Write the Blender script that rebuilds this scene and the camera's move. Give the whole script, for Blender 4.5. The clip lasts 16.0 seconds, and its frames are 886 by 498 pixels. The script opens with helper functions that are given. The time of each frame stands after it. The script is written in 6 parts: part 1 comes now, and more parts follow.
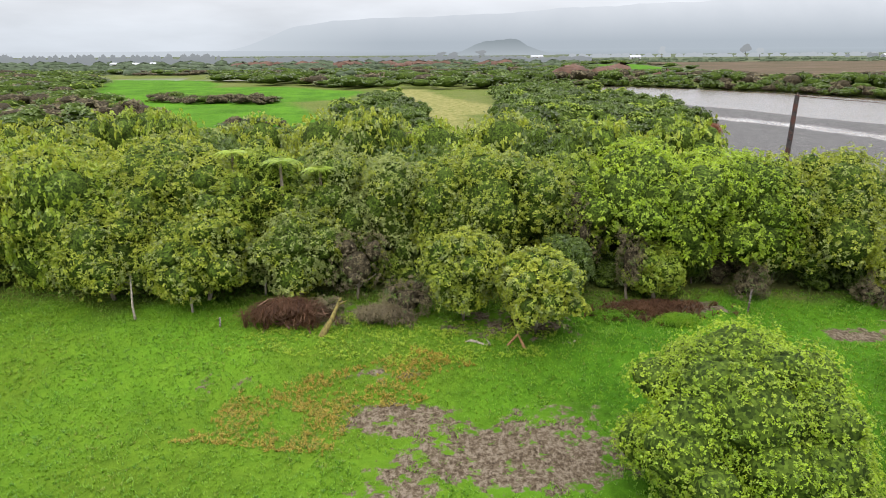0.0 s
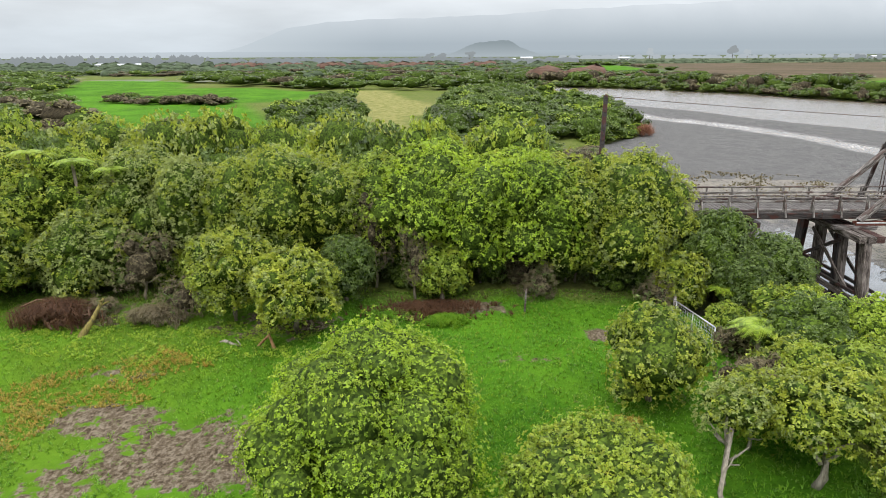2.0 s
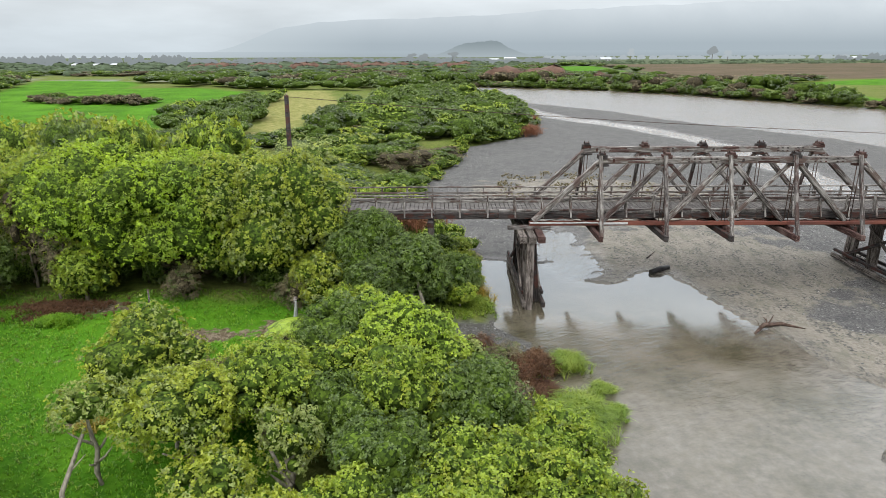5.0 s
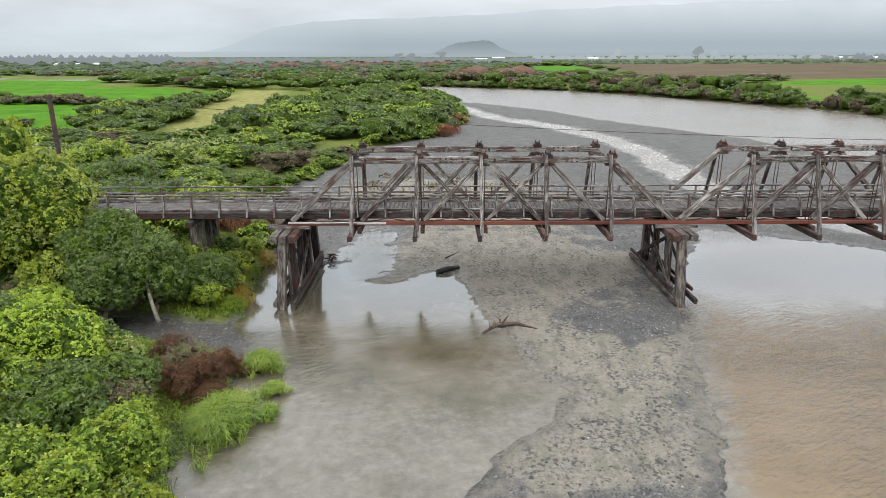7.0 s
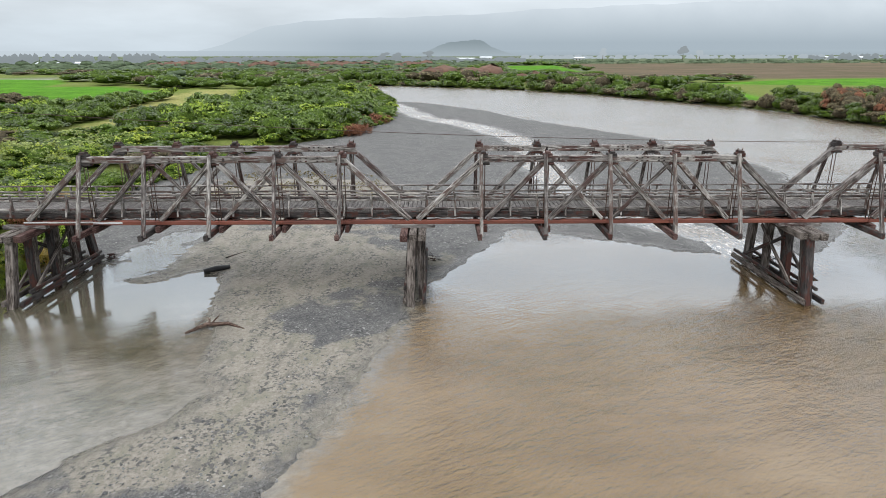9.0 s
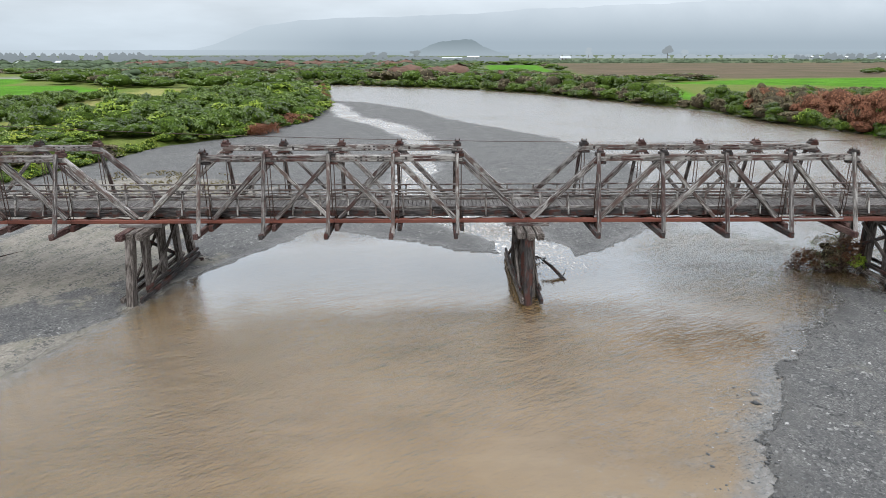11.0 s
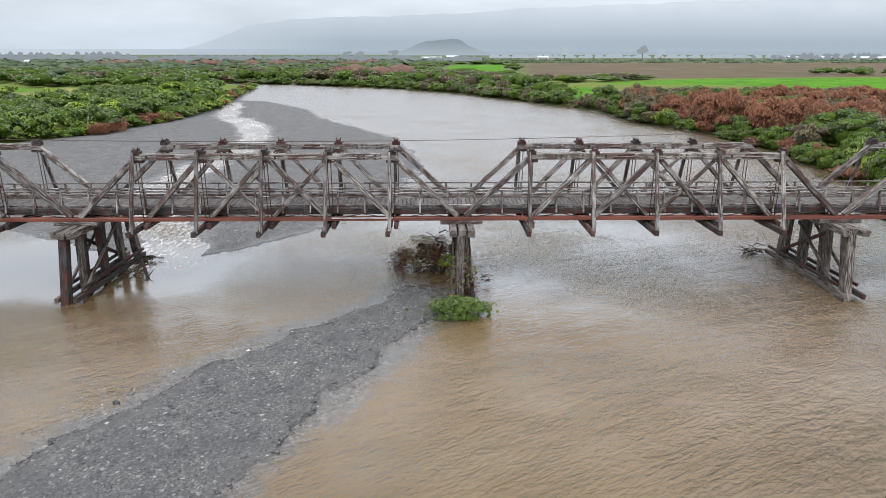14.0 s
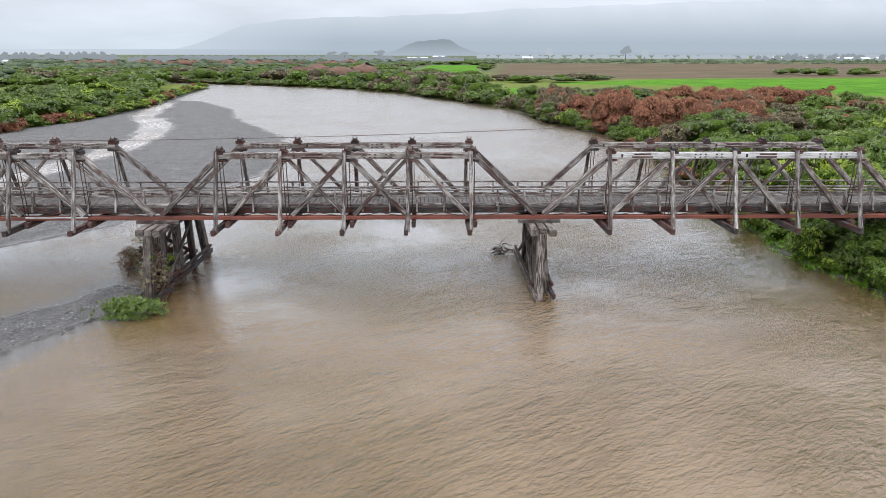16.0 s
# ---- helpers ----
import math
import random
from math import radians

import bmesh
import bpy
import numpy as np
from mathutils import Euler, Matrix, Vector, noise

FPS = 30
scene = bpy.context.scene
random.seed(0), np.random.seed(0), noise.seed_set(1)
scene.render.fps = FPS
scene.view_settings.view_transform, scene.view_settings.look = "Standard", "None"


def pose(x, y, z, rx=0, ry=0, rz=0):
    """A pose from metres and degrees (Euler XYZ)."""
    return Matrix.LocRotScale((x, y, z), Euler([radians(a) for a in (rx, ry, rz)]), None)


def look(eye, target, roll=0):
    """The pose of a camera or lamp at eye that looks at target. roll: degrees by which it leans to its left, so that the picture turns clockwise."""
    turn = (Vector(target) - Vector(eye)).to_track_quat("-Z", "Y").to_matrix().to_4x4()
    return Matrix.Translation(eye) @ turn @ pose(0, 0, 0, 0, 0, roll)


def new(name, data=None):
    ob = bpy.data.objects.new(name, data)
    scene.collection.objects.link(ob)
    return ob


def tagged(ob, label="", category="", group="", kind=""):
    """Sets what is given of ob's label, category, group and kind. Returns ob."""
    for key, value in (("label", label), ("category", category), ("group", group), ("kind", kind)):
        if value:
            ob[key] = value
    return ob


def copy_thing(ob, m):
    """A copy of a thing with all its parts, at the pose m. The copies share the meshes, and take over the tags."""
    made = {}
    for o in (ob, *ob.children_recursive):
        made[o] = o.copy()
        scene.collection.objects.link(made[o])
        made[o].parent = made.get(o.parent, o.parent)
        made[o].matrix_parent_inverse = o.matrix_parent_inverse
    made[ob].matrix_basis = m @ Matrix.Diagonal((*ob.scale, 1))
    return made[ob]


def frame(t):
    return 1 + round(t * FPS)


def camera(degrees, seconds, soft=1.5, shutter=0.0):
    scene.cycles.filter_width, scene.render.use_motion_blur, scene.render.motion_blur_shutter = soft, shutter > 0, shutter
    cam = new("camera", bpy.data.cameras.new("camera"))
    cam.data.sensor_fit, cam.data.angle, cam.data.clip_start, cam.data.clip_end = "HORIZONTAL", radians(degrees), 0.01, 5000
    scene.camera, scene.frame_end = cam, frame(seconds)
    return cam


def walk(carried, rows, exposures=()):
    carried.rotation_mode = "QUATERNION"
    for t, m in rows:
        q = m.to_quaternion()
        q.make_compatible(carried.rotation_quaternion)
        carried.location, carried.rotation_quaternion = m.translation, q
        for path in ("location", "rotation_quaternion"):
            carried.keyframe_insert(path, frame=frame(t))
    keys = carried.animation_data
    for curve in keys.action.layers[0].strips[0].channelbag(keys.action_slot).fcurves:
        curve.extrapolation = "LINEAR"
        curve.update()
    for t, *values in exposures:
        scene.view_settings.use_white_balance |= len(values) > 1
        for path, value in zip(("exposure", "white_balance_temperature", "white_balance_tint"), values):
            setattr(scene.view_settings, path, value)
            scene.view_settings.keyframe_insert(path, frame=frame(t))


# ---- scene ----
# camera: a steady sideways flight along the bridge, 14 m over the water
cam = camera(70.0, 16.0, soft=0.85)
ROWS = [
    # seconds, x, y, z, pitch, roll, yaw
    (0.0, -1.250, -0.815, 14.245, -17.433, 0.364, 0.603),
    (0.5, 1.390, -0.776, 14.209, -17.400, 0.350, 0.538),
    (1.0, 4.189, -0.741, 14.177, -17.371, 0.336, 0.475),
    (1.5, 6.907, -0.711, 14.147, -17.348, 0.323, 0.413),
    (2.0, 9.918, -0.686, 14.121, -17.329, 0.309, 0.352),
    (2.5, 12.827, -0.665, 14.098, -17.314, 0.295, 0.291),
    (3.0, 15.960, -0.649, 14.077, -17.303, 0.281, 0.232),
    (3.5, 18.940, -0.637, 14.059, -17.296, 0.267, 0.174),
    (4.0, 22.157, -0.630, 14.044, -17.292, 0.253, 0.116),
    (6.5, 38.931, -0.655, 13.994, -17.312, 0.182, -0.158),
    (7.0, 42.592, -0.671, 13.989, -17.322, 0.167, -0.211),
    (7.5, 46.178, -0.692, 13.985, -17.334, 0.153, -0.262),
    (8.0, 50.077, -0.716, 13.982, -17.346, 0.139, -0.313),
    (8.5, 53.786, -0.744, 13.980, -17.359, 0.125, -0.364),
    (9.0, 57.828, -0.775, 13.979, -17.372, 0.110, -0.413),
    (11.5, 77.987, -0.982, 13.977, -17.433, 0.039, -0.652),
    (12.0, 82.453, -1.032, 13.976, -17.442, 0.024, -0.698),
    (12.5, 86.670, -1.086, 13.975, -17.450, 0.010, -0.743),
    (13.0, 91.193, -1.142, 13.973, -17.455, -0.005, -0.788),
    (13.5, 95.324, -1.202, 13.971, -17.458, -0.019, -0.832),
    (14.0, 100.077, -1.264, 13.967, -17.459, -0.033, -0.876),
    (14.5, 104.279, -1.328, 13.963, -17.456, -0.047, -0.920),
    (15.0, 109.057, -1.395, 13.957, -17.451, -0.062, -0.963),
    (15.5, 113.239, -1.464, 13.949, -17.441, -0.076, -1.006),
    (16.0, 117.961, -1.536, 13.940, -17.428, -0.090, -1.048),
]
walk(cam, [(t, pose(x, y, z, 90 + pitch, roll, yaw)) for t, x, y, z, pitch, roll, yaw in ROWS],
     [(0.0, 0.1, 6560, 15), (1.0, 0.08, 6560, 14), (2.5, 0.03, 6520, 11), (7.0, 0.0, 6480, 10), (12.0, 0.0, 6180, 10), (14.0, 0.05, 6230, 12), (16.0, 0.1, 6260, 14)])
import collections

# ---- world and light: a bright overcast sky, brighter overhead than at the horizon ----
SUN_ELEVATION, SUN_AZIMUTH = radians(52), radians(200)
world = bpy.data.worlds.new("overcast")
scene.world = world
world.use_nodes = True
wn, wl = world.node_tree.nodes, world.node_tree.links
wn.clear()
w_out = wn.new("ShaderNodeOutputWorld")
w_bg = wn.new("ShaderNodeBackground")
w_sky = wn.new("ShaderNodeTexSky")
w_sky.sky_type, w_sky.sun_disc = "NISHITA", False
w_sky.sun_elevation, w_sky.sun_rotation = SUN_ELEVATION, SUN_AZIMUTH
w_sky.dust_density = 4.0
w_sky_dim = wn.new("ShaderNodeVectorMath")
w_sky_dim.operation = "SCALE"
w_sky_dim.inputs["Scale"].default_value = 0.1
w_co = wn.new("ShaderNodeTexCoord")
w_sep = wn.new("ShaderNodeSeparateXYZ")
w_ramp = wn.new("ShaderNodeValToRGB")
w_ramp.color_ramp.elements[0].position, w_ramp.color_ramp.elements[0].color = 0.0, (0.58, 0.65, 0.70, 1)
w_ramp.color_ramp.elements[1].position, w_ramp.color_ramp.elements[1].color = 1.0, (2.45, 2.5, 2.55, 1)
for at, c in ((0.03, (0.60, 0.665, 0.71, 1)), (0.075, (0.68, 0.73, 0.765, 1)), (0.12, (0.84, 0.87, 0.89, 1)), (0.3, (1.05, 1.09, 1.12, 1))):
    e = w_ramp.color_ramp.elements.new(at)
    e.color = c
w_map = wn.new("ShaderNodeMapping")
w_map.inputs["Scale"].default_value = (2.0, 2.0, 9.0)
w_cloud = wn.new("ShaderNodeTexNoise")
w_cloud.inputs["Scale"].default_value, w_cloud.inputs["Detail"].default_value = 2.2, 5
w_cr = wn.new("ShaderNodeMapRange")
w_cr.inputs["From Min"].default_value, w_cr.inputs["From Max"].default_value = 0.3, 0.7
w_cr.inputs["To Min"].default_value, w_cr.inputs["To Max"].default_value = 0.86, 1.1
w_mul = wn.new("ShaderNodeVectorMath")
w_mul.operation = "SCALE"
w_mix = wn.new("ShaderNodeMix")
w_mix.data_type = "RGBA"
w_mix.inputs["Factor"].default_value = 0.9
wl.new(w_co.outputs["Generated"], w_sep.inputs[0])
wl.new(w_sep.outputs["Z"], w_ramp.inputs["Fac"])
wl.new(w_co.outputs["Generated"], w_map.inputs["Vector"])
wl.new(w_map.outputs["Vector"], w_cloud.inputs["Vector"])
wl.new(w_cloud.outputs["Fac"], w_cr.inputs["Value"])
wl.new(w_ramp.outputs["Color"], w_mul.inputs[0])
wl.new(w_cr.outputs["Result"], w_mul.inputs["Scale"])
wl.new(w_sky.outputs["Color"], w_sky_dim.inputs[0])
wl.new(w_sky_dim.outputs["Vector"], w_mix.inputs[6])
wl.new(w_mul.outputs["Vector"], w_mix.inputs[7])
wl.new(w_mix.outputs[2], w_bg.inputs["Color"])
wl.new(w_bg.outputs["Background"], w_out.inputs["Surface"])
w_bg.inputs["Strength"].default_value = 1.22

sun_data = bpy.data.lights.new("sun", "SUN")
sun_data.energy, sun_data.angle, sun_data.color = 1.2, radians(25), (1.0, 0.97, 0.92)
sun = new("sun", sun_data)
sun.matrix_world = look((math.sin(SUN_AZIMUTH) * 80, math.cos(SUN_AZIMUTH) * 80, 100), (0, 0, 0))


# ---- materials ----
def shader(name, rough=0.8, spec=0.3):
    m = bpy.data.materials.new(name)
    m.use_nodes = True
    nt = m.node_tree
    b = nt.nodes["Principled BSDF"]
    b.inputs["Roughness"].default_value = rough
    b.inputs["Specular IOR Level"].default_value = spec
    return m, nt, b


def node(nt, kind, **values):
    n = nt.nodes.new("ShaderNode" + kind)
    for k, v in values.items():
        n.inputs[k.replace("_", " ")].default_value = v
    return n


def ramp(nt, fac, stops, smooth=True):
    r = nt.nodes.new("ShaderNodeValToRGB")
    els = r.color_ramp.elements
    for i, (at, c) in enumerate(stops):
        e = els[i] if i < 2 else els.new(at)
        e.position, e.color = at, (*c, 1) if len(c) == 3 else c
    nt.links.new(fac, r.inputs["Fac"])
    return r.outputs["Color"]


def noise_tex(nt, scale, detail=4, rough=0.55, vector=None, stretch=None):
    n = node(nt, "TexNoise", Scale=scale, Detail=detail, Roughness=rough)
    co = nt.nodes.new("ShaderNodeTexCoord").outputs["Object"] if vector is None else vector
    if stretch:
        mp = nt.nodes.new("ShaderNodeMapping")
        mp.inputs["Scale"].default_value = stretch
        nt.links.new(co, mp.inputs["Vector"])
        co = mp.outputs["Vector"]
    nt.links.new(co, n.inputs["Vector"])
    return n.outputs["Fac"]


def world_pos(nt):
    return nt.nodes.new("ShaderNodeNewGeometry").outputs["Position"]


def mix(nt, fac, a, b, mode="MIX"):
    n = nt.nodes.new("ShaderNodeMix")
    n.data_type, n.blend_type = "RGBA", mode
    for sock, v in ((n.inputs["Factor"], fac), (n.inputs[6], a), (n.inputs[7], b)):
        if isinstance(v, (int, float)):
            sock.default_value = v
        elif isinstance(v, tuple):
            sock.default_value = (*v, 1)
        else:
            nt.links.new(v, sock)
    return n.outputs[2]


def span(nt, value, lo, hi, to_lo=0.0, to_hi=1.0):
    n = node(nt, "MapRange", From_Min=lo, From_Max=hi, To_Min=to_lo, To_Max=to_hi)
    nt.links.new(value, n.inputs["Value"])
    return n.outputs["Result"]


def attribute(nt, name):
    n = nt.nodes.new("ShaderNodeAttribute")
    n.attribute_name = name
    return n.outputs["Fac"]


def bump(nt, b, height, strength, distance):
    n = node(nt, "Bump", Strength=strength, Distance=distance)
    nt.links.new(height, n.inputs["Height"])
    nt.links.new(n.outputs["Normal"], b.inputs["Normal"])
    return n


def timber(name, dark, mid, light, stain=None, rough=0.85):
    m, nt, b = shader(name, rough, 0.25)
    co = nt.nodes.new("ShaderNodeTexCoord").outputs["Object"]
    info = nt.nodes.new("ShaderNodeObjectInfo").outputs["Random"]
    sh = nt.nodes.new("ShaderNodeVectorMath")
    sh.operation = "ADD"
    cmb = nt.nodes.new("ShaderNodeCombineXYZ")
    big = nt.nodes.new("ShaderNodeMath")
    big.operation = "MULTIPLY"
    big.inputs[1].default_value = 57.0
    nt.links.new(info, big.inputs[0])
    for k in range(3):
        nt.links.new(big.outputs[0], cmb.inputs[k])
    nt.links.new(co, sh.inputs[0])
    nt.links.new(cmb.outputs[0], sh.inputs[1])
    v = sh.outputs[0]
    grain = noise_tex(nt, 9.0, 5, 0.6, v, (0.18, 2.2, 2.2))
    patch = noise_tex(nt, 1.3, 4, 0.6, v, (0.6, 1.5, 1.5))
    col = ramp(nt, grain, ((0.36, dark), (0.5, mid), (0.64, light)))
    col = mix(nt, span(nt, patch, 0.5, 0.66, 0.0, 0.7), col, light)
    col = mix(nt, span(nt, info, 0, 1, 0.0, 0.45), col, tuple(c * 0.55 for c in mid))
    if stain:
        st = noise_tex(nt, 1.1, 5, 0.7, v, (0.9, 2, 2))
        col = mix(nt, span(nt, st, 0.5, 0.58, 0.0, 0.85), col, stain)
    nt.links.new(col, b.inputs["Base Color"])
    bump(nt, b, grain, 0.6, 0.02)
    return m


WOOD = timber("weathered_timber", (0.014, 0.012, 0.011), (0.088, 0.077, 0.072), (0.32, 0.30, 0.283), (0.05, 0.026, 0.022))
WOOD_PALE = timber("bleached_timber", (0.024, 0.02, 0.018), (0.145, 0.131, 0.12), (0.42, 0.40, 0.375), (0.08, 0.05, 0.042))
# dark wet wood, and shade under the deck put into stringer colour
WOOD_DARK = timber("dark_wet_shaded_timber", (0.010, 0.009, 0.009), (0.03, 0.026, 0.025), (0.085, 0.076, 0.072), (0.06, 0.022, 0.016))
WOOD_PIER = timber("pier_timber", (0.014, 0.011, 0.009), (0.065, 0.052, 0.044), (0.24, 0.212, 0.192))
WOOD_DECK = timber("deck_timber", (0.035, 0.031, 0.029), (0.088, 0.08, 0.075), (0.17, 0.158, 0.15))
DRIFT = timber("drift_wood", (0.05, 0.026, 0.016), (0.15, 0.082, 0.05), (0.28, 0.19, 0.13))


def red_steel():
    m, nt, b = shader("oxide_red_beam", 0.6, 0.4)
    v = world_pos(nt)
    st = noise_tex(nt, 0.5, 5, 0.6, v, (0.5, 2, 3))
    fine = noise_tex(nt, 9, 4, 0.6, v)
    col = ramp(nt, st, ((0.28, (0.045, 0.018, 0.014)), (0.5, (0.125, 0.036, 0.022)), (0.72, (0.20, 0.062, 0.038))))
    col = mix(nt, span(nt, fine, 0.5, 0.75, 0.0, 0.5), col, (0.10, 0.05, 0.04))
    nt.links.new(col, b.inputs["Base Color"])
    bump(nt, b, fine, 0.3, 0.01)
    return m


RED = red_steel()
WHITE_PAINT = timber("flaking_white_paint", (0.16, 0.15, 0.14), (0.42, 0.42, 0.42), (0.62, 0.63, 0.63))
RED_WOOD = timber("red_stained_timber", (0.018, 0.011, 0.01), (0.06, 0.027, 0.023), (0.17, 0.115, 0.10))


def iron():
    m, nt, b = shader("rusty_iron", 0.65, 0.5)
    b.inputs["Metallic"].default_value = 0.3
    col = ramp(nt, noise_tex(nt, 6, 4), ((0.3, (0.02, 0.015, 0.013)), (0.7, (0.09, 0.05, 0.035))))
    nt.links.new(col, b.inputs["Base Color"])
    return m


IRON = iron()


def galvanised():
    m, nt, b = shader("galvanised_steel", 0.4, 0.5)
    b.inputs["Metallic"].default_value = 0.7
    col = ramp(nt, noise_tex(nt, 20, 3), ((0.3, (0.42, 0.43, 0.44)), (0.7, (0.6, 0.61, 0.62))))
    nt.links.new(col, b.inputs["Base Color"])
    return m


GALV = galvanised()


def leaves(name, a, b_, c, tip, rough=0.5, tip_from=0.55):
    """Leaf tissue: colour differs from leaf to leaf, from bough to bough and from tree to tree."""
    m, nt, b = shader(name, rough - 0.12, 0.5)
    b_, c, tip = (tuple(p * 1.1 for p in k) for k in (b_, c, tip))
    a = tuple(p * 0.85 for p in a)
    tip = tuple(p * 0.8 + q * 0.2 for p, q in zip(tip, c))
    rnd = nt.nodes.new("ShaderNodeNewGeometry").outputs["Random Per Island"]
    col = ramp(nt, rnd, ((0.12, a), (0.42, b_), (0.74, c)))
    v = world_pos(nt)
    bough = mix(nt, 0.45, noise_tex(nt, 0.5, 3, 0.6, v), noise_tex(nt, 2.6, 3, 0.6, v))
    col = mix(nt, span(nt, bough, tip_from - 0.11, tip_from + 0.07, 0.0, 0.8), col, mix(nt, rnd, c, tip))
    who = nt.nodes.new("ShaderNodeObjectInfo").outputs["Random"]
    col = mix(nt, span(nt, who, 0, 1, 0.0, 0.25), col, b_)
    nt.links.new(col, b.inputs["Base Color"])
    tr = nt.nodes.new("ShaderNodeBsdfTranslucent")
    nt.links.new(mix(nt, 0.5, col, tip), tr.inputs["Color"])
    ms = nt.nodes.new("ShaderNodeMixShader")
    ms.inputs["Fac"].default_value = 0.38
    nt.links.new(b.outputs[0], ms.inputs[1])
    nt.links.new(tr.outputs[0], ms.inputs[2])
    nt.links.new(ms.outputs[0], nt.nodes["Material Output"].inputs["Surface"])
    return m


LEAF = {
    "bright": leaves("leaves_bright_green", (0.05, 0.102, 0.009), (0.155, 0.27, 0.018), (0.31, 0.45, 0.028), (0.57, 0.68, 0.05)),
    "green": leaves("leaves_mid_green", (0.052, 0.098, 0.012), (0.142, 0.225, 0.02), (0.27, 0.366, 0.036), (0.455, 0.53, 0.058)),
    "dark": leaves("leaves_deep_green", (0.034, 0.062, 0.016), (0.075, 0.125, 0.026), (0.135, 0.2, 0.04), (0.23, 0.295, 0.056), tip_from=0.6),
    "olive": leaves("leaves_olive", (0.066, 0.10, 0.012), (0.165, 0.232, 0.022), (0.30, 0.368, 0.036), (0.53, 0.54, 0.065)),
    "grey": leaves("leaves_grey_green", (0.075, 0.105, 0.032), (0.165, 0.215, 0.06), (0.28, 0.34, 0.096), (0.44, 0.48, 0.14)),
    "lime": leaves("leaves_lime", (0.088, 0.16, 0.012), (0.205, 0.33, 0.026), (0.33, 0.45, 0.042), (0.47, 0.55, 0.07)),
    "rust": leaves("leaves_rust", (0.12, 0.05, 0.028), (0.225, 0.09, 0.05), (0.32, 0.14, 0.08), (0.34, 0.19, 0.10), rough=0.85),
    "dead": leaves("dead_sedge", (0.036, 0.015, 0.008), (0.085, 0.036, 0.017), (0.135, 0.066, 0.03), (0.18, 0.10, 0.045), rough=0.8),
    "brown": leaves("twigs_brown", (0.06, 0.047, 0.028), (0.14, 0.112, 0.066), (0.23, 0.19, 0.115), (0.22, 0.21, 0.09), rough=0.85),
    # greyed greens, mostly for far scrub: distance haze put into leaf colour
    "dull": leaves("leaves_hazed_scrub", (0.032, 0.05, 0.021), (0.07, 0.1, 0.04), (0.115, 0.152, 0.06), (0.175, 0.212, 0.086), tip_from=0.6),
    "fade": leaves("leaves_hazed_soft_green", (0.04, 0.073, 0.02), (0.095, 0.15, 0.037), (0.155, 0.22, 0.055), (0.22, 0.28, 0.074), tip_from=0.58),
    "grass": leaves("grass_blades", (0.035, 0.115, 0.006), (0.075, 0.215, 0.010), (0.15, 0.33, 0.018), (0.30, 0.39, 0.035), rough=0.5),
    "sedge": leaves("sedge_blades", (0.05, 0.10, 0.010), (0.12, 0.215, 0.02), (0.22, 0.32, 0.035), (0.36, 0.37, 0.08), rough=0.5),
    "weed": leaves("yellowing_weeds", (0.13, 0.15, 0.02), (0.27, 0.24, 0.035), (0.42, 0.32, 0.055), (0.42, 0.21, 0.05), rough=0.6),
}


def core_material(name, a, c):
    """Foliage deep in a crown: small leaves lying over one another in the gloom, the shade between them put into the
    colour.
    """
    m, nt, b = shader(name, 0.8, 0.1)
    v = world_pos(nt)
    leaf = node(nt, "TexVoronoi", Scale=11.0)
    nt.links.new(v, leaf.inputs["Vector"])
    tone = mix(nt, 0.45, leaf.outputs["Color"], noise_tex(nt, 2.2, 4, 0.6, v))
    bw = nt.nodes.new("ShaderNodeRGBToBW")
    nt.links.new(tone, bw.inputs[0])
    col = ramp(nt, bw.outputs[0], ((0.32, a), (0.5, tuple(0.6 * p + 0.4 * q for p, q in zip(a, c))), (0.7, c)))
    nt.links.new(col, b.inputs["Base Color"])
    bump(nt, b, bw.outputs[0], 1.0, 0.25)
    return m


CORE = core_material("shaded_inner_foliage", (0.018, 0.034, 0.006), (0.105, 0.165, 0.02))
CORE_TWIG = core_material("shaded_dry_twigs", (0.03, 0.026, 0.016), (0.11, 0.09, 0.055))
CORE_BROWN = core_material("shaded_inner_twigs", (0.06, 0.03, 0.018), (0.18, 0.08, 0.045))


def bark_material(name, a, c):
    m, nt, b = shader(name, 0.9, 0.15)
    g = noise_tex(nt, 5.0, 5, 0.65, None, (2.5, 2.5, 0.6))
    col = ramp(nt, g, ((0.3, a), (0.7, c)))
    nt.links.new(col, b.inputs["Base Color"])
    bump(nt, b, g, 0.8, 0.03)
    return m


BARK = bark_material("grey_bark", (0.09, 0.075, 0.055), (0.30, 0.26, 0.20))
BARK_PALE = bark_material("pale_bark", (0.12, 0.105, 0.08), (0.40, 0.365, 0.30))
BARK_SPLIT = bark_material("split_orange_wood", (0.13, 0.065, 0.03), (0.36, 0.22, 0.11))


